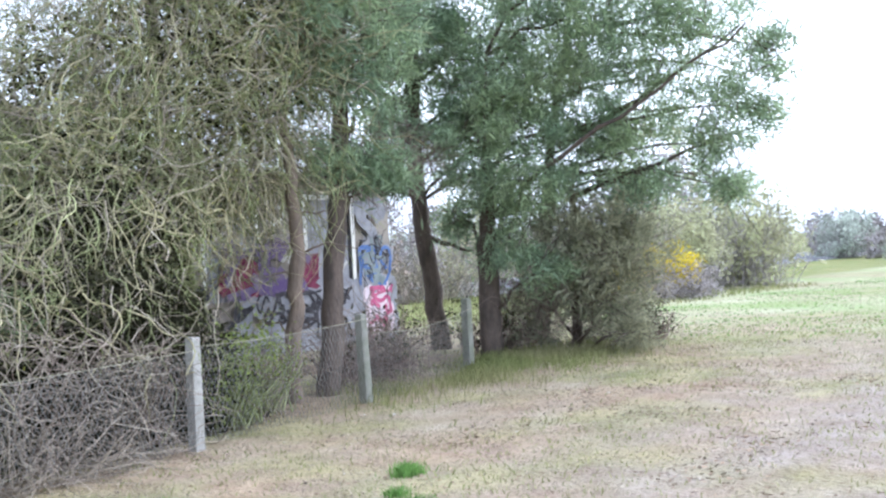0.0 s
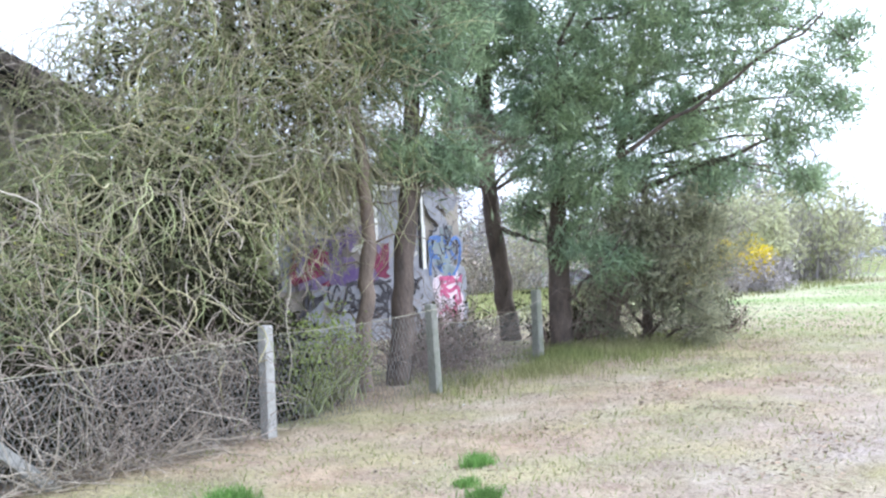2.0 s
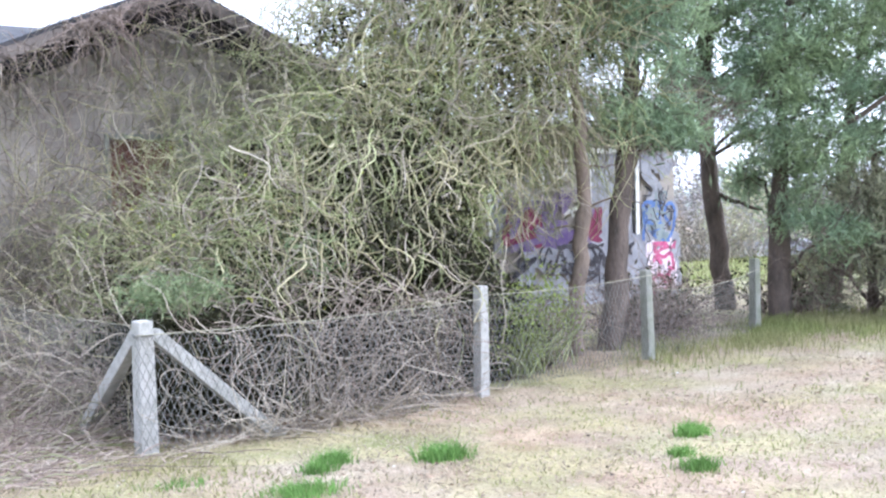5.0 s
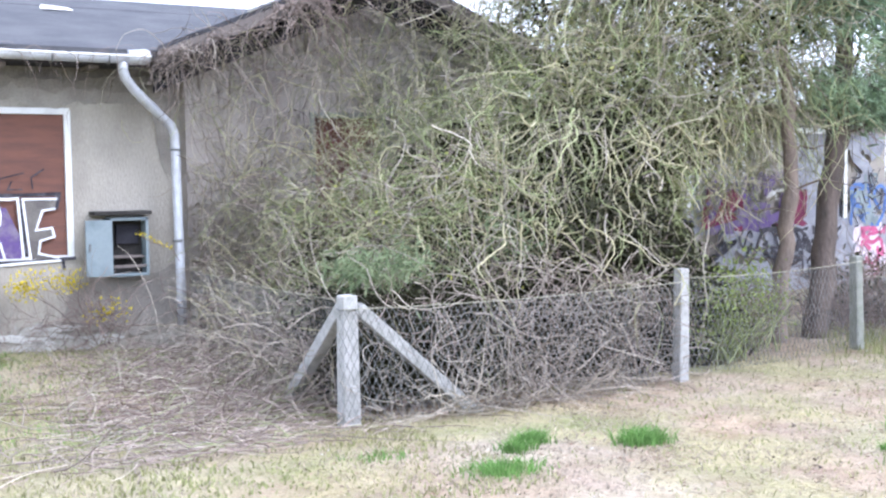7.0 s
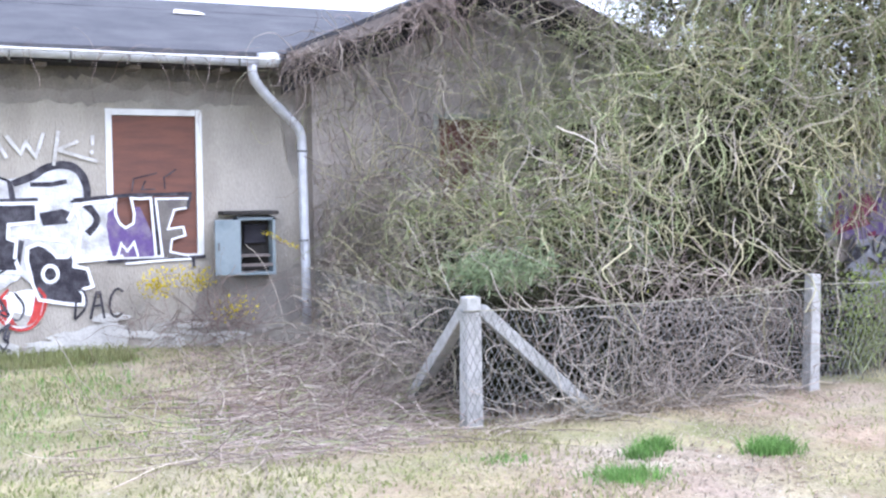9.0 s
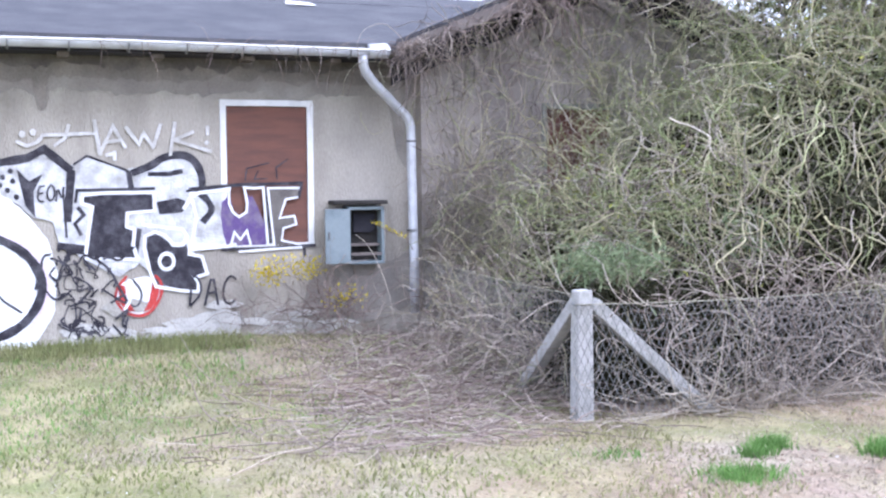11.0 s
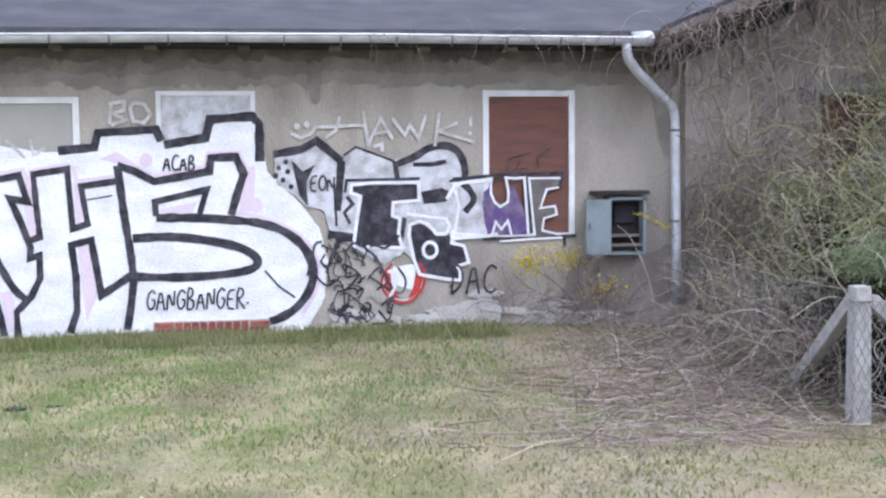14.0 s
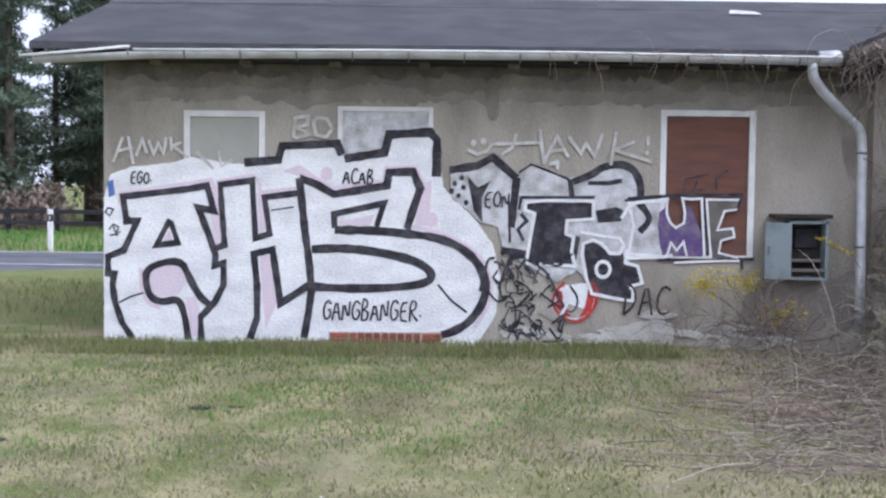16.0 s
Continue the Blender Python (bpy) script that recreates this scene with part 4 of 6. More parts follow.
def build_thicket():
    g = np.random.default_rng(101)
    for nm, material, per, L, dr, wa, r, out, up in (
            ("hanging_growth", "vine", 450, (0.6, 1.7), 0.22, 0.36, (0.0038, 0.0074), 0.95, 0.2),
            ("green_growth", "vine_green", 620, (0.6, 1.7), 0.24, 0.36, (0.0038, 0.0074), 0.88, 0.2),
            ("dry_growth", "vine_dry", 300, (0.5, 1.5), 0.16, 0.34, (0.004, 0.0085), 1.0, 0.25),
            ("thick_growth", "vine", 26, (0.9, 1.8), 0.16, 0.3, (0.007, 0.010), 0.85, 0.2)):
        S, D = [], []
        for x, y, z, rx, ry, rz in THICKET:
            k = int(per * (rx * rz) / 2.2 * (0.8 if z < 1.3 else 1.0))
            p = in_lobe((x, y, z), (rx * out, ry * out, rz * out), k, g, 0.72)
            d = (p - np.array((x, y, z))) / np.array((rx, ry, rz)) * 0.5
            d = d + np.array([0, 0, up]) + g.normal(0, 0.6, (k, 3))
            S.append(p)
            D.append(d)
        S, D = np.concatenate(S), np.concatenate(D)
        # a shaded hollow under the canopy, behind the netting
        low = (S[:, 2] < np.where(S[:, 0] > 5.5, 2.0, 1.6)) & (S[:, 0] > 4.9) & (S[:, 1] < 8.6)
        keep = (S[:, 2] > 0.05) & (S[:, 1] > 6.42) & ~(low & (g.uniform(0, 1, len(S)) > np.where(S[:, 0] > 5.6, 0.16, 0.4)))
        S, D = S[keep], D[keep]
        n = len(S)
        v, f, P = strands(S, D, g.uniform(*L, n), g.uniform(0.1, 1.8, n) * dr, wa, g.uniform(*r, n), 200 + n, 12)
        # short side shoots
        k = n * 2
        i, j = g.integers(0, n, k), g.integers(2, 11, k)
        v2, f2, _ = strands(P[i, j], g.normal(0, 1, (k, 3)), g.uniform(0.08, 0.3, k), 0.05, 0.25, g.uniform(0.0025, 0.0045, k), 260 + n, 4)
        v, f = join([(v, f), (v2, f2)])
        tagged(raw(nm, v - TH0, f, material, thicket), kind="stuff")
    # near-black inner leaves put the tangle's depth shade into colour
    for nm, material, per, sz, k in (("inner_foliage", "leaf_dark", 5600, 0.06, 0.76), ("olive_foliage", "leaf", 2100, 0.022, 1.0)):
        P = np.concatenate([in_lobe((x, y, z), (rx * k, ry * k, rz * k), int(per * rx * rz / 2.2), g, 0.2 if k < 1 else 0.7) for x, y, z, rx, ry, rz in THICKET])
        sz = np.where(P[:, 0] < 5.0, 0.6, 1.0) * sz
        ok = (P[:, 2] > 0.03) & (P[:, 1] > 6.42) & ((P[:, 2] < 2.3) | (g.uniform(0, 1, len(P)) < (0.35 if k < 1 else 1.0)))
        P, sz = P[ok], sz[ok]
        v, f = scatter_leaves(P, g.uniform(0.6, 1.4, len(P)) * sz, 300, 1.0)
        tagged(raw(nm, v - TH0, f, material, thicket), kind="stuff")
    n = 900
    P = np.concatenate([in_lobe((x, y, z), (rx, ry, rz), int(n * rx * rz / 11.7), g, 0.85) for x, y, z, rx, ry, rz in THICKET[:5]])
    v, f = scatter_leaves(P, g.uniform(0.6, 1.3, len(P)) * 0.026, 301, 1.0, 0, 0.5)
    tagged(raw("budding_leaves", v - TH0, f, "bud", thicket, ), kind="stuff")
    # stems that hang straight down from the canopy
    for nm, material, n, xr, yr, zr, L, r in (("curtain", "vine", 80, (4.2, 6.6), (6.5, 7.4), (1.2, 2.3), (0.7, 1.5), (0.005, 0.009)),
                                              ("curtain", "vine_green", 100, (4.4, 6.9), (6.6, 7.6), (1.2, 2.4), (0.7, 1.5), (0.003, 0.007)),
                                              ("curtain", "vine_dry", 50, (3.9, 7.4), (6.5, 7.5), (1.3, 2.3), (0.5, 1.3), (0.003, 0.007)),
                                              ("curtain", "vine_green", 150, (6.4, 9.0), (6.7, 8.6), (2.6, 5.0), (0.9, 2.1), (0.004, 0.008)),
                                              ("curtain", "vine", 130, (6.2, 9.0), (6.7, 8.6), (2.4, 5.0), (0.8, 2.0), (0.003, 0.007))):
        S = np.stack([g.uniform(*xr, n), g.uniform(*yr, n), g.uniform(*zr, n)], 1)
        D = np.stack([g.normal(0, 0.3, n), g.normal(-0.1, 0.3, n), np.full(n, -0.6)], 1)
        v, f, _ = strands(S, D, g.uniform(*L, n), 0.17, 0.33, g.uniform(*r, n) * 1.3, 230 + n, 15)
        tagged(raw(nm, v - TH0, f, material, thicket), kind="stuff")
    for material, n in (("twig", 220), ("vine", 170), ("vine_green", 170)):
        S = np.concatenate([in_lobe((4.9, 7.7, 1.05), (1.35, 1.0, 0.95), n // 2, g, 0.8), in_lobe((4.35, 9.2, 0.9), (0.95, 1.0, 1.1), n - n // 2, g, 0.8)])
        S = S[(S[:, 1] > 6.45) & (S[:, 2] > 0.75) & (S[:, 0] < 5.4)]
        v, f, _ = strands(S, g.normal(0, 0.8, (len(S), 3)) + np.array([0, -0.2, 0.2]), g.uniform(0.4, 1.2, len(S)), 0.16, 0.36, g.uniform(0.003, 0.0065, len(S)), 330 + n, 11)
        tagged(raw("straw_growth", v - TH0, f, material, thicket), kind="stuff")
    # undergrowth behind the netting, near-black leaves standing in for deep shade
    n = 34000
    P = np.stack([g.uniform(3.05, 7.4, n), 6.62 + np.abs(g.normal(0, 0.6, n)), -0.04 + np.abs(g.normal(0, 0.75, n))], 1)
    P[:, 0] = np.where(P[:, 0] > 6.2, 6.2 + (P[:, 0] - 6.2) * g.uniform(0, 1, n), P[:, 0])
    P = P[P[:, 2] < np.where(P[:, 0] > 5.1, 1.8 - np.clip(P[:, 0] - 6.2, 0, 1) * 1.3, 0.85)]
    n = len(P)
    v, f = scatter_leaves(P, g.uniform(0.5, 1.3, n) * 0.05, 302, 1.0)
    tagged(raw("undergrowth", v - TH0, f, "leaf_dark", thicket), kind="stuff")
    # twigs pressed against the netting
    n = 520
    S = np.stack([3.0 + 3.1 * g.uniform(0, 1, n) ** 0.55, 6.42 + np.abs(g.normal(0, 0.3, n)), g.uniform(0.02, 0.9, n)], 1)
    v, f, _ = strands(S, g.normal(0, 1, (n, 3)) * np.array([1, 0.3, 0.8]), g.uniform(0.3, 0.9, n), 0.04, 0.3, g.uniform(0.0025, 0.006, n), 400, 10)
    tagged(raw("netting_growth", v - TH0, f, "twig", thicket), kind="stuff")
    n = 300
    S = np.stack([3.1 + 2.9 * g.uniform(0, 1, n) ** 0.55, 6.4 + np.abs(g.normal(0, 0.12, n)), g.uniform(0.05, 0.95, n)], 1)
    v, f, _ = strands(S, g.normal(0, 1, (n, 3)) * np.array([1, 0.15, 0.8]), g.uniform(0.4, 1.2, n), 0.04, 0.27, g.uniform(0.004, 0.0075, n), 401, 11)
    tagged(raw("pale_growth", v - TH0, f, "vine_dry", thicket), kind="stuff")
    # creepers on the gable and hanging from its verge
    for nm, material, n in (("wall_creeper", "twig", 340), ("wall_creeper", "vine_dry", 850), ("wall_creeper", "vine", 520)):
        x = 3.27 + np.abs(g.normal(0.9, 0.8, n))
        S = np.stack([x, 10.73 - np.abs(g.normal(0, 0.16, n)), np.minimum(np.abs(g.normal(0.1, 1.15, n)), 3.3)], 1)
        S = S[~((S[:, 0] > 4.3) & (S[:, 0] < 5.3) & (S[:, 2] > 1.5) & (S[:, 2] < 2.8) & (g.uniform(0, 1, n) < 0.65))]
        n = len(S)
        D = np.stack([g.normal(0, 0.7, n), g.normal(0, 0.06, n), g.normal(0.3, 0.8, n)], 1)
        v, f, P = strands(S, D, g.uniform(0.4, 1.2, n), 0.05, 0.2, g.uniform(0.0025, 0.006, n), 420 + n, 9)
        v[:, 1] = np.minimum(v[:, 1], 10.76)
        v[:, 0] = np.maximum(v[:, 0], 3.16 + 0.0 * v[:, 0])
        tagged(raw(nm, v - TH0, f, material, thicket), kind="stuff")
    for material, n in (("vine_dry", 340), ("vine", 340), ("vine_green", 180), ("twig", 70)):
        S = np.stack([g.normal(5.35, 0.95, n), 10.72 - np.abs(g.normal(0, 0.2, n)), g.uniform(1.6, 3.7, n)], 1)
        S[:, 2] = np.minimum(S[:, 2], 3.95 - np.abs(S[:, 0] - 5.42) * 0.42)
        S = S[~((S[:, 0] > 4.3) & (S[:, 0] < 5.2) & (S[:, 2] > 1.6) & (S[:, 2] < 2.9) & (g.uniform(0, 1, n) < 0.6))]
        n = len(S)
        v, f, P = strands(S, np.stack([g.normal(0, 0.8, n), g.normal(-0.05, 0.1, n), g.normal(0, 0.8, n)], 1), g.uniform(0.4, 1.2, n), 0.12, 0.3, g.uniform(0.0025, 0.006, n), 450 + n, 9)
        v[:, 1] = np.minimum(v[:, 1], 10.76)
        tagged(raw("gable_creeper", v - TH0, f, material, thicket), kind="stuff")
    n = 230
    x = np.concatenate([g.uniform(4.0, 6.8, n - 130), g.normal(4.5, 0.4, 130)])
    z = 3.05 + (1.05 - np.abs(x - 5.42) * 0.405) - np.where(x < 4.0, 0.1, 0.0)
    S = np.stack([x, np.full(n, 10.34) - g.uniform(0, 0.06, n), z], 1)
    D = np.stack([g.normal(0, 0.9, n), -np.abs(g.normal(0, 0.2, n)), g.normal(0, 0.6, n)], 1)
    v, f, P = strands(S, D, g.uniform(0.3, 1.3, n), 0.3, 0.36, g.uniform(0.003, 0.0065, n), 430, 12)
    v[:, 1] = np.minimum(v[:, 1], 10.36 + 0.35 * (v[:, 2] < 2.9))
    # dark twig tone stands in for shade on these grey stems
    tagged(raw("verge_creeper", v - TH0, f, "twig", thicket), kind="stuff")
    for material, n in (("twig", 60), ("vine_dry", 40), ("bark", 60)):
        x = np.abs(g.normal(0, 0.45, n)) + 2.8
        z = 3.1 + np.clip(x - 2.8, 0, 2.6) * 0.4
        S = np.stack([x, 10.34 - g.uniform(0, 0.05, n), z + g.uniform(-0.22, -0.02, n)], 1)
        v, f, P = strands(S, np.stack([g.normal(0, 0.6, n), g.normal(-0.03, 0.08, n), g.normal(-0.5, 0.5, n)], 1), g.uniform(0.3, 0.9, n), 0.3, 0.36, g.uniform(0.003, 0.006, n), 470 + n, 10)
        tagged(raw("corner_creeper", v - TH0, f, material, thicket), kind="stuff")
    n = 34
    S = np.stack([g.uniform(-0.2, 2.9, n), np.full(n, 10.34), np.full(n, 3.02)], 1)
    v, f, P = strands(S, np.stack([g.normal(0, 0.6, n), g.normal(-0.1, 0.05, n), g.normal(0.1, 0.3, n)], 1), g.uniform(0.2, 0.6, n), 0.3, 0.2, g.uniform(0.002, 0.004, n), 440, 9)
    tagged(raw("gutter_creeper", v - TH0, f, "twig", thicket), kind="stuff")


build_thicket()


# ---- brush heap beside the corner post ----
def build_heap():
    g = np.random.default_rng(501)
    ob = empty("brush_heap", (1.9, 8.2, -0.04), "flattened heap of dry purple-brown brush and stems", "brush")
    o = np.array((1.9, 8.2, 0.0))
    for nm, material, n, up, L in (("brown_brush", "twig", 1500, 0.03, (0.15, 0.75)), ("straw_brush", "vine_dry", 800, 0.02, (0.15, 0.5)), ("long_brush", "vine_dry", 80, 0.06, (0.6, 1.4)), ("olive_brush", "vine_green", 160, 0.2, (0.2, 0.5))):
        y = g.uniform(5.7, 10.75, n)
        x = g.normal(2.15, 0.72, n) + (y - 8) * 0.18
        hgt = 0.15 * np.exp(-((x - 2.7) / 0.8) ** 2) * np.clip((y - 5.8) / 2.5, 0.05, 1) * np.clip((11.2 - y) / 2.0, 0.2, 1)
        S = np.stack([x, y, 0.01 + g.uniform(0, 1, n) * hgt], 1)
        keep = S[:, 1] < 10.85
        S = S[keep]
        n = len(S)
        D = np.stack([g.normal(0, 1, n), g.normal(0, 0.6, n), np.abs(g.normal(up, 0.12, n))], 1)
        v, f, _ = strands(S, D, g.uniform(*L, n), 0.1, 0.16, g.uniform(0.002, 0.006, n), 510 + n, 8)
        v[:, 1] = np.minimum(v[:, 1], 10.9)
        tagged(raw(nm, v - o, f, material, ob), kind="stuff")
    # brush leaning over the netting that runs to the house
    for nm, material, n in (("leaning_brush", "vine_dry", 560), ("leaning_brush", "twig", 360), ("leaning_brush", "vine", 160)):
        S = np.stack([g.normal(3.15, 0.2, n), 6.9 + 3.0 * g.uniform(0, 1, n) ** 1.3, np.minimum(np.abs(g.normal(0.03, 0.32, n)), 0.95)], 1)
        D = np.stack([g.normal(-0.2, 0.6, n), g.normal(0, 0.6, n), g.normal(0.25, 0.6, n)], 1)
        v, f, _ = strands(S, D, g.uniform(0.3, 1.0, n), 0.12, 0.2, g.uniform(0.0025, 0.0055, n), 540 + n, 8)
        v[:, 1] = np.minimum(v[:, 1], 10.75)
        tagged(raw(nm, v - o, f, material, ob), kind="stuff")
    return ob


build_heap()


# ---- far trees and bushes ----
def build_bush(name, c, r, n, material, label, seed, stems="bush_grey", size=0.09, category="bush", group=""):
    g = np.random.default_rng(seed)
    ob = empty(name, (c[0], c[1], float(rise(c[0], c[1]))), label, category, group)
    o = np.array((c[0], c[1], 0.0))
    k = max(40, n // 12)
    S = np.stack([g.normal(c[0], r[0] * 0.35, k), g.normal(c[1], r[1] * 0.35, k), np.zeros(k)], 1)
    D = np.stack([g.normal(0, 0.45, k), g.normal(0, 0.45, k), np.ones(k)], 1)
    v, f, _ = strands(S, D, g.uniform(0.6, 1.15, k) * r[2] * 1.7, 0.02, 0.12, g.uniform(0.006, 0.016, k), seed + 1, 7)
    tagged(raw("stemwork", v - o, f, stems, ob), kind="stuff")
    cl = in_lobe((c[0], c[1], c[2]), r, max(10, n // 60), g, 0.35)
    P = (cl[:, None] + g.normal(0, 0.16 * max(r[0], 0.8), (len(cl), 60, 3))).reshape(-1, 3)
    P = P[P[:, 2] > 0.02]
    v, f = scatter_leaves(P, g.uniform(0.6, 1.3, len(P)) * size, seed + 2, 1.0)
    tagged(raw("foliage", v - o, f, material, ob), kind="stuff")
    return ob


build_bush("bush", (31.62, 12.49, 1.5), (2.0, 2.0, 1.5), 5000, "bush_pale", "rounded pale green budding bush on the meadow", 601, size=0.11)
build_bush("bush", (27.81, 12.49, 1.3), (1.4, 1.4, 1.3), 3000, "bush_pale", "rounded pale green budding bush on the meadow", 602, size=0.1)
build_bush("forsythia", (25.35, 11.16, 0.75), (0.75, 0.75, 0.5), 1500, "yellow", "forsythia shrub in bright yellow blossom", 603, size=0.06)
build_bush("forsythia", (22.44, 10.74, 0.45), (0.4, 0.4, 0.4), 500, "yellow", "forsythia shrub in bright yellow blossom", 604, size=0.06)
build_bush("bush", (25.15, 10.66, 0.4), (0.9, 0.7, 0.45), 1500, "bush_grey", "low mauve-grey leafless shrub", 605, size=0.05)


import mathutils

# ---- graffiti on the house front: thin layers of paint ----
LAYER = (0.0165, 0.019, 0.0215, 0.024, 0.0265, 0.0178, 0.0228)
PAINT_Z = {"silver": 3, "black": 2, "whitespray": 3, "red": 6, "greyspray": 0, "pink": 5, "purple": 5}


def graffiti(name, label):
    return empty(name, (0, WALL, 1.0), label, "graffiti")


def settle(ob):
    """Fits drawn wall coordinates to the wall's true widths and heights."""
    for v in ob.data.vertices:
        x, z = v.co.x, v.co.z + 1.0
        v.co.x = float(np.interp(x, [-4.92, -4.02, -3.1, -2.38, -1.28, 1.07, 2.06, 3.2], [-4.708, -3.884, -3.041, -2.36, -1.302, 1.055, 2.045, 3.2]))
        v.co.z = 0.45 + (z - 1.45) * float(np.interp(x, [-5, -2, 1.5], [0.958, 0.972, 0.988]))
    return ob


def chaikin(pts, n=2, closed=False):
    for _ in range(n):
        out = [] if closed else [pts[0]]
        m = len(pts)
        for i in range(m if closed else m - 1):
            a, c = pts[i], pts[(i + 1) % m]
            out += [(a[0] * 0.75 + c[0] * 0.25, a[1] * 0.75 + c[1] * 0.25), (a[0] * 0.25 + c[0] * 0.75, a[1] * 0.25 + c[1] * 0.75)]
        if not closed:
            out.append(pts[-1])
        pts = out
    return pts


def ribbon(bm, pts, width, y, wobble=0.0):
    """A mitred flat line of paint."""
    P = [Vector(p) for p in pts]
    rows = []
    for i, p in enumerate(P):
        d0 = (p - P[i - 1]).normalized() if i else (P[1] - p).normalized()
        d1 = (P[i + 1] - p).normalized() if i < len(P) - 1 else d0
        n0, n1 = Vector((-d0.y, d0.x)), Vector((-d1.y, d1.x))
        m = n0 + n1
        m = m.normalized() if m.length > 0.2 else n1
        k = width / 2 / max(0.45, m.dot(n1))
        k *= 1 + wobble * noise.noise((p.x * 9, p.y * 9, width))
        yy = y - 0.00004 * i
        rows.append((bm.verts.new((p.x + m.x * k, yy, p.y + m.y * k)), bm.verts.new((p.x - m.x * k, yy, p.y - m.y * k))))
    for q, w in zip(rows, rows[1:]):
        bm.faces.new((q[0], q[1], w[1], w[0]))


def densify(pts, step=0.05):
    out = [pts[0]]
    for a, c in zip(pts, pts[1:]):
        n = max(1, int(math.dist(a, c) / step))
        out += [(a[0] + (c[0] - a[0]) * k / n, a[1] + (c[1] - a[1]) * k / n) for k in range(1, n + 1)]
    return out


def stroke(thing, material, width, pts, name="stroke", smooth=0, layer=None):
    bm = bmesh.new()
    pts = densify(chaikin(pts, 2) if smooth else pts)
    ribbon(bm, pts, width, -LAYER[PAINT_Z[material] if layer is None else layer], 0.25)
    bm.transform(Matrix.Translation((0, 0, -1.0)))
    return settle(part(name, bm, material, thing))


def patch(thing, material, pts, layer, name="fill", smooth=0):
    bm = bmesh.new()
    pts = chaikin(pts, 2, True) if smooth else pts
    if name.endswith("fill"):
        pts = [(x + 0.012 * noise.noise((x * 14, z * 14, 1)), z + 0.012 * noise.noise((x * 14, z * 14, 7))) for x, z in densify(pts + [pts[0]], 0.03)[:-1]]
    vs = [bm.verts.new((x, -LAYER[layer], z - 1.0)) for x, z in pts]
    for tri in mathutils.geometry.tessellate_polygon([[Vector((x, z, 0)) for x, z in pts]]):
        bm.faces.new([vs[k] for k in tri])
    return settle(part(name, bm, material, thing))


def disc(thing, material, x, z, r, layer):
    return patch(thing, material, [(x + r * math.cos(a), z + r * 1.15 * math.sin(a)) for a in [math.pi * k / 7 for k in range(14)]], layer, "dot")


GLYPHS = {
    "G": [[(0.9, 0.8), (0.5, 1), (0.1, 0.7), (0.05, 0.3), (0.4, 0), (0.85, 0.2), (0.85, 0.5), (0.5, 0.5)]],
    "A": [[(0, 0), (0.4, 1), (0.85, 0)], [(0.15, 0.35), (0.75, 0.4)]],
    "N": [[(0.05, 0), (0.1, 1), (0.75, 0.05), (0.8, 1)]],
    "B": [[(0.1, 0), (0.1, 1), (0.6, 0.95), (0.65, 0.65), (0.15, 0.5), (0.8, 0.4), (0.7, 0.05), (0.1, 0)]],
    "E": [[(0.85, 1), (0.15, 0.95), (0.1, 0.05), (0.85, 0)], [(0.12, 0.5), (0.7, 0.55)]],
    "R": [[(0.1, 0), (0.1, 1), (0.75, 0.95), (0.7, 0.6), (0.15, 0.5), (0.95, 0)]],
    "O": [[(0.5, 1), (0.1, 0.75), (0.1, 0.25), (0.5, 0), (0.9, 0.25), (0.88, 0.75), (0.5, 1)]],
    "C": [[(0.9, 0.85), (0.45, 1), (0.08, 0.65), (0.1, 0.2), (0.5, 0), (0.9, 0.15)]],
    "D": [[(0.1, 0), (0.15, 1), (0.7, 0.8), (0.8, 0.35), (0.1, 0)]],
    ".": [[(0.1, 0.25), (0.3, 0.3)]],
}


def tag_text(thing, material, text, x0, z0, x1, z1, width):
    n = len(text)
    w = (x1 - x0) / n
    for i, ch in enumerate(text):
        bm = bmesh.new()
        for line in GLYPHS[ch]:
            ribbon(bm, chaikin([(x0 + (i + 0.05 + u * 0.95) * w + 0.12 * w * v, z0 + v * (z1 - z0) * (1 + 0.08 * math.sin(i * 2.1)) - 1.0) for u, v in line], 1), width, -LAYER[4])
        settle(part("letter", bm, material, thing))


mural = graffiti("graffiti_mural", "huge silver and black block letters sprayed on the wall")
tag_low = graffiti("graffiti_tag", "black handwritten tag below the big letters")
tag_ego = graffiti("graffiti_tag", "small black tag with two full stops")
tag_acab = graffiti("graffiti_tag", "small black tag on the silver letters")
tag_hawk = graffiti("graffiti_tag", "faded white sprayed word beside the panelled window")
tag_hawk_smile = graffiti("graffiti_tag", "white sprayed word with a smiling face")
tag_faded = graffiti("graffiti_tag", "faded white letters beneath the eaves")
piece = graffiti("graffiti_piece", "black and grey sprayed letters with white outlines")
letters_me = graffiti("graffiti_letters", "purple and black letters across the boarded window")
tag_board = graffiti("graffiti_tag", "thin dark scrawl on the red-brown board")
tag_red = graffiti("graffiti_tag", "red and white sprayed emblem near the ground")
tag_ac = graffiti("graffiti_tag", "dark grey sprayed letters near the ground")
tag_small = graffiti("graffiti_tag", "small black scrawl on grey paint")
base_patch = tagged(graffiti("render_patch", "pale worn patch of render at the wall base"), category="wall patch")
stain = tagged(graffiti("wall_stain_shade", "damp streaks and painted shade with dirt below the gutter and beside the pipe"), category="stain")
tag_corner = graffiti("graffiti_tag", "small black scrawls at the house corner")
blue_spray = graffiti("graffiti_patch", "small blue sprayed patch at the house corner")
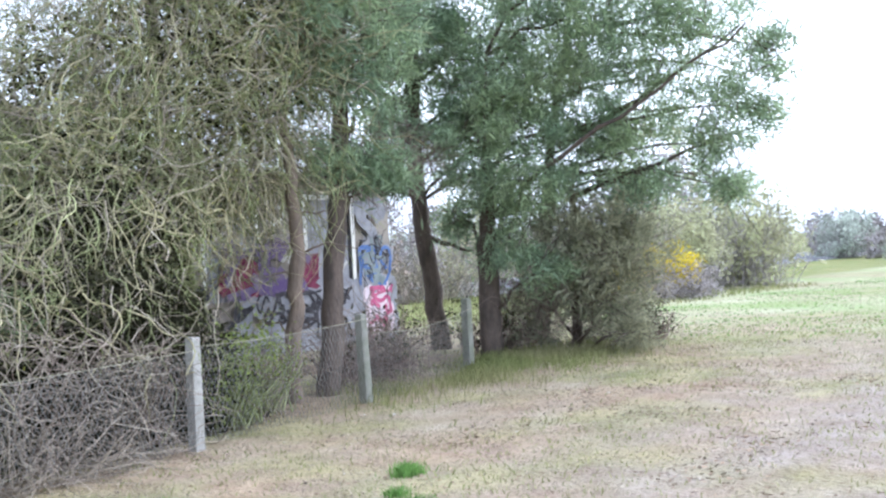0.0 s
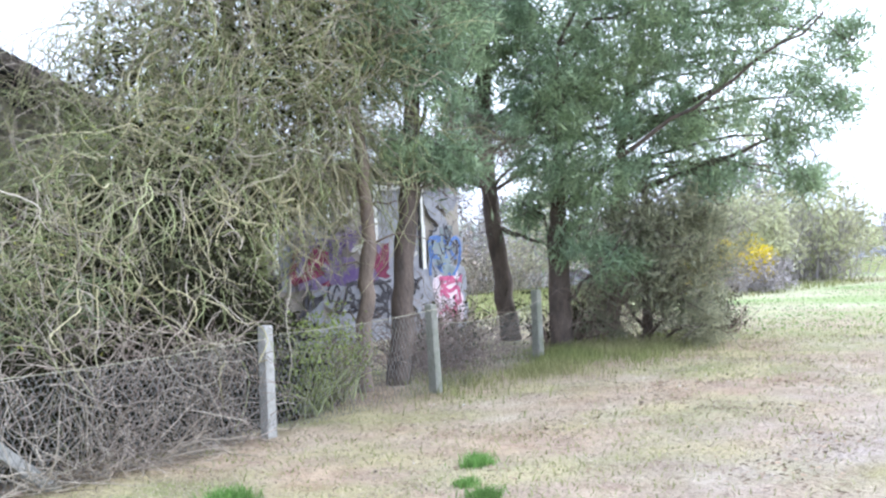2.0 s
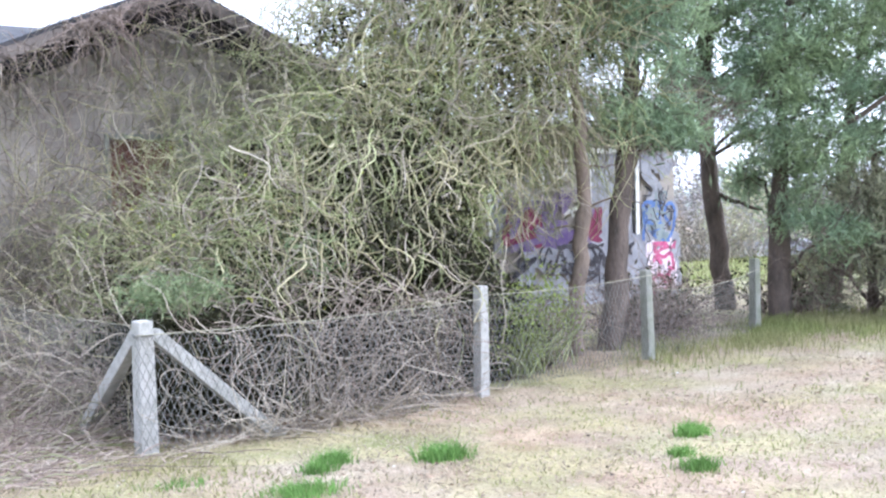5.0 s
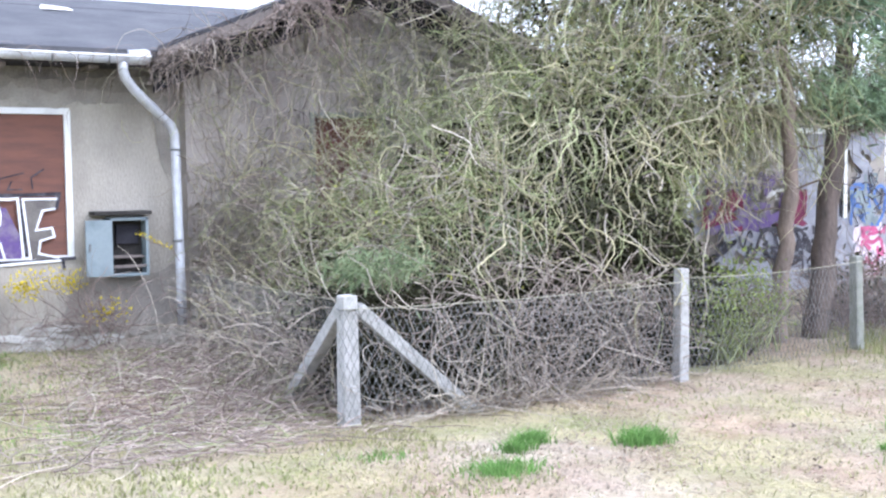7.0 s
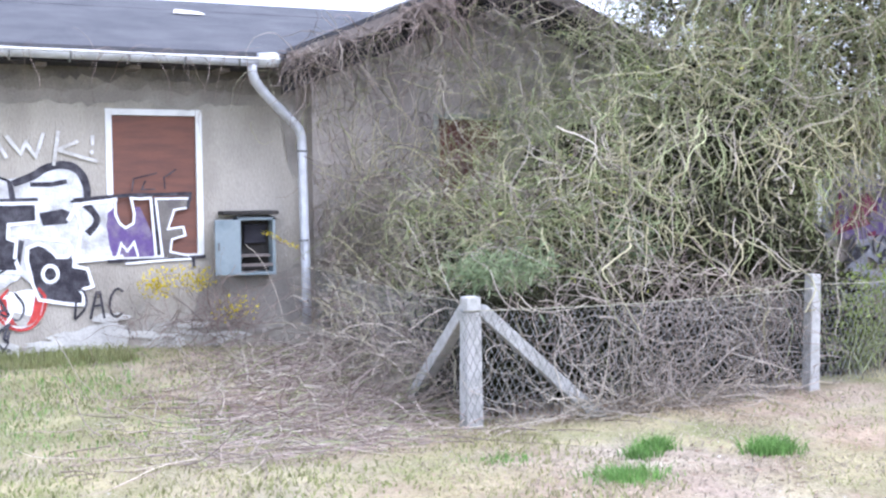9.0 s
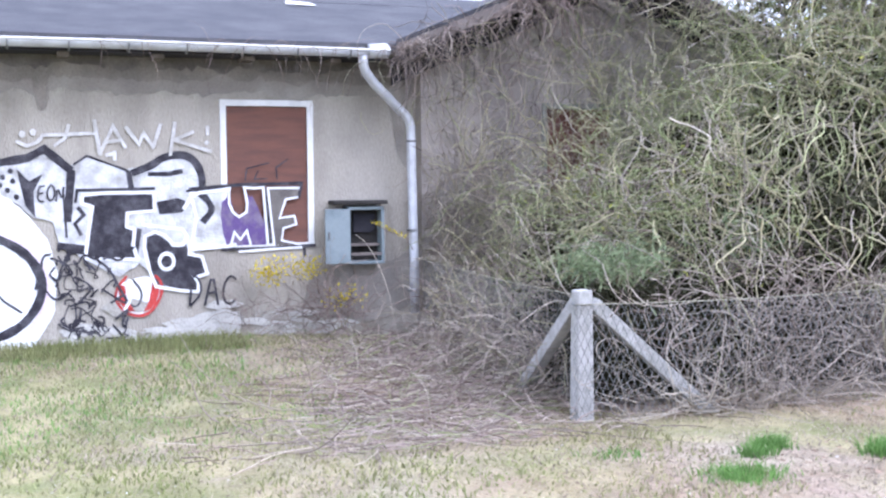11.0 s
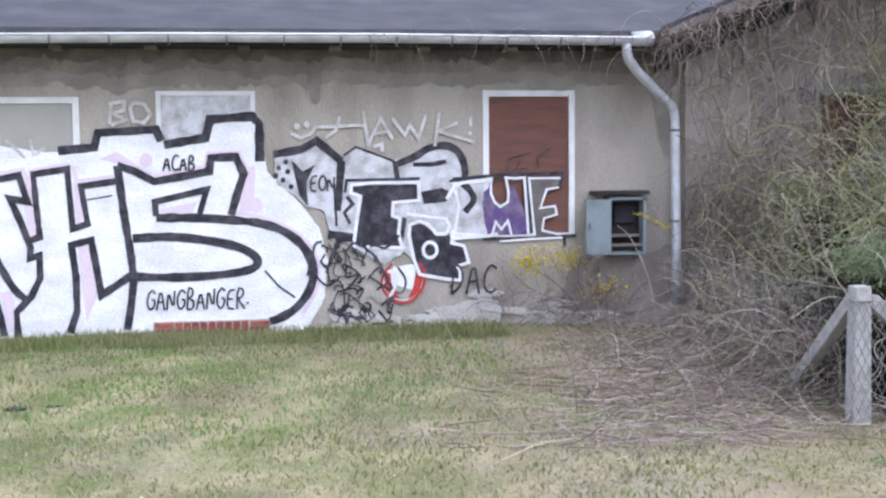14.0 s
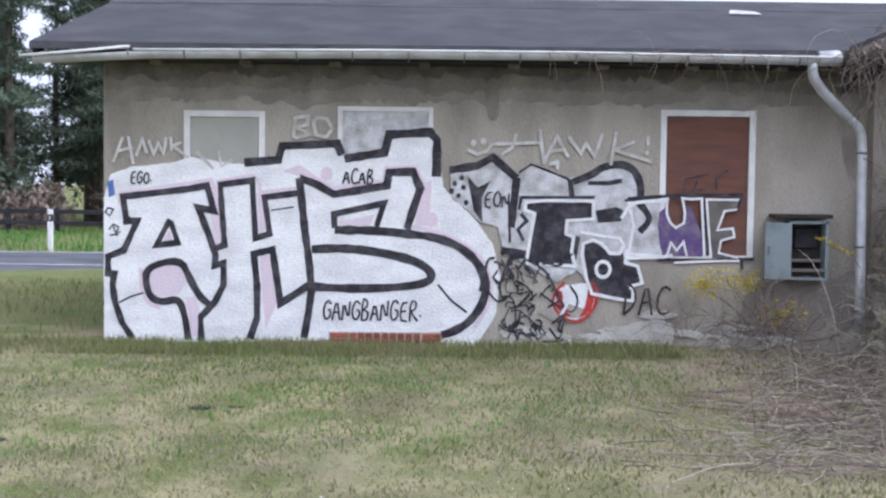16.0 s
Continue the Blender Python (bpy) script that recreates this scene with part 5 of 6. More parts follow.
patch(mural, "silver", [(-4.92, -0.02), (-4.92, 1.54), (-4.84, 1.79), (-4.62, 1.87), (-4.15, 1.92), (-3.93, 1.98), (-3.40, 1.91), (-2.96, 1.94), (-2.91, 2.13), (-2.27, 2.14), (-2.22, 1.99), (-1.79, 2.07), (-1.75, 2.26), (-1.24, 2.27), (-1.17, 1.69), (-0.84, 1.36), (-0.65, 1.10), (-0.56, 0.74), (-0.61, 0.32), (-0.81, 0.00), (-1.19, -0.01), (-1.19, 0.14), (-2.38, 0.12), (-2.39, 0.03), (-3.52, -0.01)], 0, "silver_fill", 0)
patch(mural, "pink", [(-3.71, 1.66), (-3.62, 1.68), (-3.57, 1.07), (-3.63, 0.98), (-3.72, 1.41)], 1, "pink_patch", 0)
patch(mural, "pink", [(-3.18, 1.71), (-3.13, 1.57), (-3.08, 1.21), (-3.16, 1.17)], 1, "pink_patch", 0)
patch(mural, "pink", [(-2.28, 1.31), (-1.90, 1.39), (-1.95, 1.27), (-2.28, 1.26)], 1, "pink_patch", 0)
patch(mural, "pink", [(-4.17, 1.20), (-4.25, 1.06), (-4.14, 1.07)], 1, "pink_patch", 0)
patch(mural, "pink", [(-4.39, 0.77), (-4.04, 0.86), (-3.96, 0.67), (-4.07, 0.50), (-4.33, 0.47), (-4.40, 0.60)], 1, "pink_patch", 0)
patch(mural, "pink", [(-3.15, 0.92), (-3.05, 0.95), (-2.96, 0.63), (-2.95, 0.45), (-3.08, 0.14), (-3.13, 0.62)], 1, "pink_patch", 0)
patch(mural, "pink", [(-3.99, 0.47), (-3.87, 0.48), (-3.83, 0.31), (-3.87, 0.05), (-3.92, 0.05)], 1, "pink_patch", 0)
patch(mural, "pink", [(-2.91, 1.84), (-2.72, 1.91), (-2.35, 1.67), (-2.63, 1.77)], 1, "pink_patch", 0)
patch(mural, "pink", [(-1.38, 1.74), (-1.29, 1.75), (-1.31, 1.28), (-1.47, 1.27)], 1, "pink_patch", 0)
disc(mural, "pink", -2.42, 1.82, 0.065, 2)
disc(mural, "pink", -1.29, 1.34, 0.07, 2)
stroke(mural, "pink", 0.042, [(-4.63, 1.26), (-4.74, 1.51), (-4.73, 1.59), (-3.96, 1.70), (-3.70, 1.74), (-3.61, 1.40)], "pink_halo", 0)
stroke(mural, "pink", 0.042, [(-3.65, 1.72), (-3.24, 1.79), (-3.17, 1.74), (-3.14, 1.61), (-2.72, 1.66)], "pink_halo", 0)
stroke(mural, "pink", 0.042, [(-2.76, 1.82), (-2.54, 1.77), (-2.34, 1.66), (-1.81, 1.75), (-1.78, 1.89), (-1.46, 1.90), (-1.35, 1.67), (-1.42, 1.47)], "pink_halo", 0)
stroke(mural, "pink", 0.042, [(-1.55, 1.27), (-1.25, 1.22), (-0.97, 1.11), (-0.75, 0.94), (-0.64, 0.67), (-0.68, 0.43), (-0.83, 0.19)], "pink_halo", 1)
stroke(mural, "pink", 0.042, [(-4.50, 0.78), (-4.50, 0.56), (-4.43, 0.40), (-4.28, 0.35)], "pink_halo", 1)
stroke(mural, "black", 0.084, [(-3.33, 1.93), (-2.95, 1.96), (-2.91, 2.11), (-2.31, 2.14), (-2.26, 2.02)], "top_shadow", 0)
stroke(mural, "black", 0.090, [(-2.23, 1.98), (-1.80, 2.05), (-1.75, 2.24), (-1.31, 2.27), (-1.24, 2.19), (-1.24, 1.80)], "top_shadow", 0)
stroke(mural, "black", 0.072, [(-4.59, 0.01), (-4.71, 0.18), (-4.79, 0.40), (-4.82, 0.59), (-4.80, 0.71), (-4.87, 0.72), (-4.87, 0.90), (-4.69, 0.97), (-4.54, 1.29), (-4.66, 1.29), (-4.70, 1.55), (-3.96, 1.64), (-3.75, 1.68), (-3.67, 1.41), (-3.85, 1.44), (-3.73, 1.16), (-3.65, 0.93), (-3.66, 0.82), (-3.56, 0.85), (-3.56, 0.61), (-3.66, 0.42), (-3.82, 0.26), (-3.81, -0.01)], "letter_outline", 0)
stroke(mural, "black", 0.060, [(-4.17, 1.31), (-4.32, 1.03), (-4.08, 1.06), (-4.16, 1.29)], "letter_outline", 0)
stroke(mural, "black", 0.078, [(-3.96, 0.01), (-3.99, 0.23), (-4.06, 0.46), (-4.25, 0.41), (-4.38, 0.45), (-4.44, 0.59), (-4.44, 0.79), (-4.05, 0.89), (-3.94, 0.67), (-3.83, 0.48), (-3.70, 0.38)], "letter_outline", 1)
stroke(mural, "black", 0.066, [(-3.67, 1.00), (-3.55, 1.04), (-3.58, 1.41), (-3.60, 1.69), (-3.24, 1.74), (-3.20, 1.12), (-3.04, 1.17), (-3.10, 1.56), (-2.73, 1.61)], "letter_outline", 0)
stroke(mural, "black", 0.078, [(-3.26, 0.03), (-3.18, 0.26), (-3.18, 0.62), (-3.22, 0.95), (-3.01, 1.00), (-2.97, 0.75), (-2.92, 0.42), (-2.61, 0.62)], "letter_outline", 0)
stroke(mural, "black", 0.084, [(-2.72, 1.77), (-2.66, 1.24), (-2.60, 0.82), (-2.58, 0.57), (-2.61, 0.33), (-2.66, 0.05)], "letter_outline", 0)
stroke(mural, "black", 0.084, [(-2.72, 1.77), (-2.54, 1.71), (-2.34, 1.60), (-1.77, 1.70), (-1.75, 1.84), (-1.49, 1.85), (-1.41, 1.67), (-1.48, 1.47), (-1.55, 1.24)], "letter_outline", 0)
stroke(mural, "black", 0.066, [(-2.33, 1.24), (-2.34, 1.39), (-1.80, 1.51), (-1.88, 1.26)], "letter_outline", 0)
stroke(mural, "black", 0.090, [(-2.33, 1.22), (-1.92, 1.22), (-1.56, 1.19), (-1.26, 1.16), (-1.00, 1.07), (-0.80, 0.90), (-0.70, 0.67), (-0.74, 0.45), (-0.88, 0.25), (-1.06, 0.14), (-1.17, 0.11)], "letter_outline", 1)
stroke(mural, "black", 0.090, [(-2.58, 1.01), (-2.16, 1.03), (-1.68, 0.96), (-1.40, 0.88), (-1.26, 0.76), (-1.33, 0.66), (-1.67, 0.61), (-2.16, 0.59), (-2.58, 0.61)], "letter_outline", 1)
stroke(mural, "black", 0.021, [(-1.21, 0.65), (-1.07, 0.48), (-0.91, 0.36)], "thin_line", 0)
stroke(mural, "black", 0.018, [(-4.75, 0.40), (-4.61, 0.47), (-4.47, 0.51)], "thin_line", 0)
stroke(mural, "black", 0.015, [(-3.03, 1.42), (-2.78, 1.46)], "thin_line", 0)
tag_text(tag_low, "black", "GANGBANGER.", -2.46, 0.25, -1.32, 0.47, 0.020)
tag_text(tag_ego, "black", "EGO.", -4.62, 1.69, -4.33, 1.82, 0.018)
tag_text(tag_acab, "black", "ACAB", -2.25, 1.71, -1.91, 1.87, 0.019)
stroke(tag_hawk, "whitespray", 0.030, [(-4.81, 1.92), (-4.70, 2.19)], "stroke", 0)
stroke(tag_hawk, "whitespray", 0.030, [(-4.64, 2.20), (-4.58, 1.90)], "stroke", 0)
stroke(tag_hawk, "whitespray", 0.030, [(-4.76, 2.04), (-4.59, 2.08)], "stroke", 0)
stroke(tag_hawk, "whitespray", 0.030, [(-4.55, 1.99), (-4.48, 2.17), (-4.43, 2.02)], "stroke", 0)
stroke(tag_hawk, "whitespray", 0.030, [(-4.41, 2.16), (-4.35, 2.01), (-4.30, 2.13), (-4.24, 2.01), (-4.21, 2.19)], "stroke", 0)
stroke(tag_hawk, "whitespray", 0.030, [(-4.16, 2.20), (-4.15, 2.05)], "stroke", 0)
stroke(tag_hawk, "whitespray", 0.030, [(-4.04, 2.14), (-4.14, 2.10), (-3.96, 1.98)], "stroke", 0)
stroke(tag_hawk, "whitespray", 0.030, [(-3.87, 2.04), (-3.77, 1.95), (-3.68, 1.86)], "stroke", 0)
stroke(tag_hawk, "whitespray", 0.030, [(-3.62, 2.05), (-3.59, 1.89), (-3.46, 1.96)], "stroke", 0)
stroke(tag_hawk_smile, "whitespray", 0.033, [(-0.92, 2.09), (-0.82, 2.04), (-0.72, 2.08), (-0.66, 2.16)], "stroke", 0)
stroke(tag_hawk_smile, "whitespray", 0.033, [(-0.67, 2.15), (-0.15, 2.17)], "stroke", 0)
stroke(tag_hawk_smile, "whitespray", 0.033, [(-0.42, 2.26), (-0.46, 2.12), (-0.57, 2.04)], "stroke", 0)
stroke(tag_hawk_smile, "whitespray", 0.033, [(-0.18, 2.31), (-0.13, 1.94)], "stroke", 0)
stroke(tag_hawk_smile, "whitespray", 0.033, [(-0.13, 1.97), (-0.00, 2.24), (0.12, 2.02)], "stroke", 0)
stroke(tag_hawk_smile, "whitespray", 0.033, [(-0.07, 2.08), (0.08, 2.10)], "stroke", 0)
stroke(tag_hawk_smile, "whitespray", 0.033, [(0.12, 2.24), (0.25, 2.06), (0.30, 2.17), (0.39, 2.03), (0.47, 2.27)], "stroke", 0)
stroke(tag_hawk_smile, "whitespray", 0.033, [(0.61, 2.29), (0.56, 1.94)], "stroke", 0)
stroke(tag_hawk_smile, "whitespray", 0.033, [(0.80, 2.19), (0.60, 2.10), (0.98, 1.98)], "stroke", 0)
stroke(tag_hawk_smile, "whitespray", 0.033, [(0.94, 2.25), (0.94, 2.15)], "stroke", 0)
stroke(tag_hawk_smile, "whitespray", 0.033, [(0.92, 2.09), (0.94, 2.06)], "stroke", 0)
stroke(tag_hawk_smile, "whitespray", 0.033, [(-0.08, 1.94), (0.01, 1.97), (0.01, 1.89)], "stroke", 0)
disc(tag_hawk_smile, "whitespray", -0.86, 2.16, 0.03, 3)
disc(tag_hawk_smile, "whitespray", -0.76, 2.18, 0.03, 3)
stroke(tag_faded, "whitespray", 0.036, [(-2.76, 2.42), (-2.79, 2.20)], "stroke", 0)
stroke(tag_faded, "whitespray", 0.036, [(-2.79, 2.41), (-2.63, 2.43), (-2.63, 2.34), (-2.76, 2.31), (-2.61, 2.24), (-2.77, 2.19)], "stroke", 0)
stroke(tag_faded, "whitespray", 0.036, [(-2.53, 2.42), (-2.42, 2.40), (-2.36, 2.30), (-2.43, 2.21), (-2.54, 2.23), (-2.57, 2.36), (-2.53, 2.42)], "stroke", 0)
patch(piece, "greyspray", [(-1.10, 1.83), (-0.82, 1.90), (-0.66, 1.96), (-0.49, 1.81), (-0.26, 1.92), (0.10, 1.80), (0.39, 1.85), (0.47, 1.93), (0.72, 1.95), (0.87, 1.71), (0.89, 1.58), (1.07, 1.59), (1.10, 0.98), (0.76, 0.96), (0.82, 0.83), (0.36, 0.70), (0.23, 0.83), (0.03, 0.69), (-0.30, 0.88), (-0.54, 1.04), (-0.60, 1.28), (-0.78, 1.32), (-0.91, 1.45), (-1.08, 1.57)], 5, "grey_fill", 0)
stroke(piece, "black", 0.084, [(-1.10, 1.87), (-0.82, 1.92), (-0.66, 2.01), (-0.50, 1.87), (-0.41, 1.79)], "letter_outline", 0)
patch(piece, "black", [(-0.92, 1.81), (-0.81, 1.69), (-0.68, 1.76), (-0.77, 1.58), (-0.76, 1.32), (-0.85, 1.44)], 2, "black_wedge", 0)
stroke(piece, "black", 0.078, [(-0.41, 1.80), (-0.43, 1.58), (-0.46, 1.27)], "letter_outline", 0)
stroke(piece, "black", 0.024, [(-0.39, 1.85), (-0.26, 1.94), (0.10, 1.80), (0.16, 1.77)], "thin_line", 0)
stroke(piece, "black", 0.054, [(0.14, 1.78), (0.17, 1.57)], "stroke", 0)
stroke(piece, "black", 0.078, [(0.17, 1.76), (0.38, 1.84), (0.47, 1.92), (0.68, 1.96), (0.82, 1.88), (0.88, 1.71), (0.87, 1.58)], "letter_outline", 1)
stroke(piece, "black", 0.048, [(0.33, 1.75), (0.54, 1.75), (0.68, 1.78)], "stroke", 0)
stroke(piece, "black", 0.024, [(-0.49, 1.55), (-0.47, 1.11)], "stroke", 0)
stroke(piece, "black", 0.036, [(-0.36, 1.42), (-0.30, 1.34), (-0.39, 1.25), (-0.33, 1.13)], "stroke", 0)
stroke(piece, "black", 0.072, [(-0.56, 1.03), (-0.30, 0.99)], "stroke", 0)
patch(piece, "black", [(-0.33, 1.55), (0.4, 1.56), (0.4, 1.37), (0.12, 1.35), (0.11, 1.22), (0.26, 1.18), (0.21, 0.88), (-0.3, 0.89), (-0.21, 1.42), (-0.32, 1.45)], 2, "black_letter", 0)
patch(piece, "black", [(0.28, 1.12), (0.39, 1.15), (0.5, 1.06), (0.61, 1.01), (0.7, 1.02), (0.73, 0.91), (0.86, 0.88), (0.9, 0.71), (0.79, 0.65), (0.81, 0.52), (0.64, 0.53), (0.4, 0.57), (0.33, 0.74)], 2, "black_letter", 0)
stroke(piece, "black", 0.030, [(-0.38, 1.46), (-0.36, 1.59), (0.4, 1.6)], "shadow_line", 0)
stroke(piece, "silver", 0.034, [(-0.11, 1.56), (-0.31, 1.54), (-0.32, 1.46), (-0.22, 1.42), (-0.3, 0.89), (0.21, 0.87), (0.17, 1.02), (0.19, 1.18), (0.11, 1.21), (0.12, 1.35), (0.39, 1.37), (0.39, 1.56), (-0.11, 1.56)], "white_outline", 0)
stroke(piece, "silver", 0.034, [(0.26, 1.23), (0.5, 1.19), (0.67, 1.17), (0.71, 1.09), (0.67, 1.01), (0.57, 1.01), (0.49, 1.11), (0.39, 1.15), (0.29, 1.11), (0.28, 0.99), (0.33, 0.74), (0.39, 0.58), (0.64, 0.53), (0.81, 0.51), (0.82, 0.62), (0.78, 0.66), (0.91, 0.7), (0.86, 0.88), (0.73, 0.91), (0.74, 1.05)], "white_outline", 0)
disc(piece, "silver", 0.5, 0.84, 0.09, 4)
disc(piece, "black", 0.5, 0.84, 0.055, 4).location.y = -0.003
stroke(piece, "black", 0.030, [(0.71, 1.57), (1.17, 1.62)], "shadow_line", 0)
stroke(piece, "silver", 0.034, [(0.68, 1.38), (0.75, 1.5), (0.84, 1.55), (1.17, 1.59)], "white_outline", 0)
stroke(piece, "silver", 0.034, [(0.77, 1.48), (0.81, 1.3), (0.75, 0.96), (1.12, 0.98), (1.22, 1.0)], "white_outline", 0)
stroke(piece, "black", 0.070, [(0.82, 1.58), (0.94, 1.46), (0.98, 1.36), (0.87, 1.24)], "stroke", 1)
patch(letters_me, "purple", [(1.07, 1.45), (1.15, 1.52), (1.2, 1.34), (1.26, 1.29), (1.33, 1.34), (1.35, 1.52), (1.42, 1.44), (1.51, 1.19), (1.53, 0.99), (1.11, 0.98), (1.06, 1.27)], 1, "purple_fill", 0)
patch(letters_me, "umber_dark", [(1.55, 1.6), (1.9, 1.59), (1.89, 1.48), (1.75, 1.47), (1.69, 1.28), (1.85, 1.29), (1.85, 1.19), (1.72, 1.16), (1.7, 1.03), (1.9, 0.98), (1.62, 0.97)], 1, "dark_fill", 0)
stroke(letters_me, "black", 0.036, [(0.74, 1.59), (1.29, 1.63), (1.92, 1.64), (1.89, 1.48)], "stroke", 0)
stroke(letters_me, "black", 0.030, [(1.54, 1.59), (1.58, 1.0)], "stroke", 0)
stroke(letters_me, "purple", 0.050, [(1.37, 1.5), (1.5, 1.21), (1.53, 1.01)], "stroke", 0)
stroke(letters_me, "silver", 0.026, [(0.74, 1.54), (1.15, 1.57), (1.15, 1.43), (1.19, 1.34), (1.25, 1.29), (1.33, 1.34), (1.34, 1.44), (1.31, 1.6), (1.41, 1.59), (1.51, 1.6), (1.55, 1.0)], "white_outline", 0)
stroke(letters_me, "silver", 0.024, [(1.16, 0.99), (1.2, 1.13), (1.26, 1.05), (1.33, 1.14), (1.37, 0.99)], "white_outline", 0)
stroke(letters_me, "silver", 0.024, [(1.9, 1.59), (1.56, 1.59), (1.62, 0.97)], "white_outline", 0)
stroke(letters_me, "silver", 0.022, [(1.88, 1.49), (1.75, 1.47), (1.68, 1.27), (1.84, 1.29), (1.86, 1.2), (1.72, 1.16), (1.7, 1.03), (1.9, 0.98)], "white_outline", 0)
stroke(letters_me, "silver", 0.030, [(0.74, 1.01), (1.11, 0.99)], "white_outline", 0)
stroke(letters_me, "silver", 0.024, [(1.24, 0.92), (1.59, 0.94), (1.92, 0.95)], "white_outline", 0)
stroke(letters_me, "black", 0.036, [(1.06, 0.95), (1.62, 0.95), (2.07, 0.97)], "stroke", 0)
stroke(letters_me, "black", 0.030, [(1.94, 0.96), (1.95, 0.85)], "stroke", 0)
stroke(tag_board, "black", 0.014, [(1.32, 1.67), (1.34, 1.8), (1.58, 1.86)], "stroke", 0)
stroke(tag_board, "black", 0.014, [(1.46, 1.78), (1.42, 1.69), (1.56, 1.69)], "stroke", 0)
stroke(tag_board, "black", 0.014, [(1.66, 1.69), (1.65, 1.81), (1.78, 1.9)], "stroke", 0)
patch(piece, "black", [(0.41, 1.46), (0.63, 1.50), (0.74, 1.45), (0.67, 1.35), (0.44, 1.33)], 2, "black_wedge", 0)
disc(piece, "black", -1.05, 1.73, 0.025, 2)
disc(piece, "black", -0.96, 1.69, 0.025, 2)
disc(piece, "black", -1.01, 1.60, 0.025, 2)
disc(piece, "black", -0.93, 1.53, 0.025, 2)
disc(piece, "black", -1.08, 1.65, 0.025, 2)
disc(piece, "black", -0.98, 1.79, 0.025, 2)
patch(tag_red, "silver", [(0.0, 0.62), (-0.03, 0.42), (0.12, 0.28), (0.3, 0.3), (0.42, 0.45), (0.43, 0.66), (0.25, 0.7)], 0, "white_fill", 1)
stroke(tag_red, "red", 0.028, [(0.1, 0.7), (0.0, 0.58), (-0.02, 0.44), (0.1, 0.3), (0.28, 0.27), (0.42, 0.42), (0.46, 0.6), (0.38, 0.7)], "red_ring", 1)
patch(tag_red, "red", [(0.36, 0.64), (0.43, 0.58), (0.38, 0.4), (0.26, 0.31), (0.33, 0.48)], 6, "red_fill", 0)
patch(tag_red, "red", [(0.02, 0.6), (0.08, 0.6), (0.1, 0.44), (0.18, 0.33), (0.1, 0.33), (0.02, 0.44)], 6, "red_fill", 0)
stroke(tag_red, "black", 0.022, [(0.16, 0.66), (0.26, 0.52), (0.2, 0.36), (0.1, 0.42)], "scrawl", 1)
stroke(tag_red, "silver", 0.030, [(0.12, 0.67), (0.15, 0.49), (0.07, 0.34)], "white_stroke", 1)
tag_text(tag_ac, "black", "DAC", 0.70, 0.36, 1.21, 0.70, 0.024)
tag_text(tag_small, "black", "EON", -0.75, 1.48, -0.48, 1.64, 0.018)
def worn_base():
    """Ragged flakes of pale base render along the foot of the wall."""
    g = np.random.default_rng(79)
    for k in range(44):
        x = g.uniform(-0.75, 2.3)
        z = 0.04 + abs(g.normal(0, 0.14)) * (1.2 if x > 0 else 0.6)
        rx, rz = g.uniform(0.08, 0.3), g.uniform(0.03, 0.09)
        pts = [(x + rx * math.cos(a) * g.uniform(0.7, 1.2), max(0.0, z + rz * math.sin(a) * g.uniform(0.6, 1.3))) for a in [math.pi * q / 8 for q in range(16)]]
        flake = patch(base_patch, ("limewash", "limewash", "render_pale")[k % 3], pts, 0, "flake_fill")
        flake.location.y = -0.00025 * k


worn_base()
patch(stain, "umber_mid", [(-0.83, 3.02), (-0.59, 3.02), (-0.60, 2.75), (-0.62, 2.43), (-0.68, 2.38), (-0.73, 2.46), (-0.76, 2.75), (-0.81, 2.87)], 5, "streak", 1)
patch(stain, "stain", [(-2.06, 3.02), (-1.34, 3.02), (-1.46, 2.93), (-1.70, 2.89), (-1.94, 2.94)], 5, "streak", 1)
# inner-corner shade beside the pipe, painted as a dark patch
patch(stain, "stain", [(2.14, 3.01), (2.92, 3.01), (3.09, 2.83), (3.13, 1.74), (2.98, 1.91), (2.91, 2.54), (2.59, 2.77), (2.25, 2.88)], 5, "shade_stain_fill", 1)
patch(stain, "stain", [(2.04, 0.75), (2.89, 0.73), (3.16, 0.94), (3.19, 0.12), (1.88, 0.11), (1.93, 0.38)], 5, "shade_stain_fill", 1)
def eave_shade_dirt():
    """Eave shade painted in with dirt along the top of the wall, ragged below."""
    for k, (lo, paint) in enumerate(((2.84, "umber_dark"), (2.72, "umber_mid"), (2.58, "stain"))):
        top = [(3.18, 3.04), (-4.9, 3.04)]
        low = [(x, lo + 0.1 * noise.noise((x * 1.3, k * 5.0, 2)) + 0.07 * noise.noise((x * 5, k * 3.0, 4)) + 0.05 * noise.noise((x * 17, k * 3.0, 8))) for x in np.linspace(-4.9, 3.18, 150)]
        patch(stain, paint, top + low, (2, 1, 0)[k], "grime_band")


eave_shade_dirt()
stroke(tag_corner, "black", 0.016, [(-4.87, 1.43), (-4.81, 1.41), (-4.85, 1.34), (-4.90, 1.38), (-4.87, 1.43)], "stroke", 0)
stroke(tag_corner, "black", 0.016, [(-4.86, 1.19), (-4.81, 1.25), (-4.75, 1.22), (-4.78, 1.14), (-4.85, 1.13)], "stroke", 0)
stroke(tag_corner, "black", 0.016, [(-4.81, 1.23), (-4.77, 1.13), (-4.73, 1.18)], "stroke", 0)
patch(blue_spray, "blue", [(-4.88, 1.71), (-4.81, 1.73), (-4.79, 1.57), (-4.86, 1.54)], 1, "blue_patch", 0)

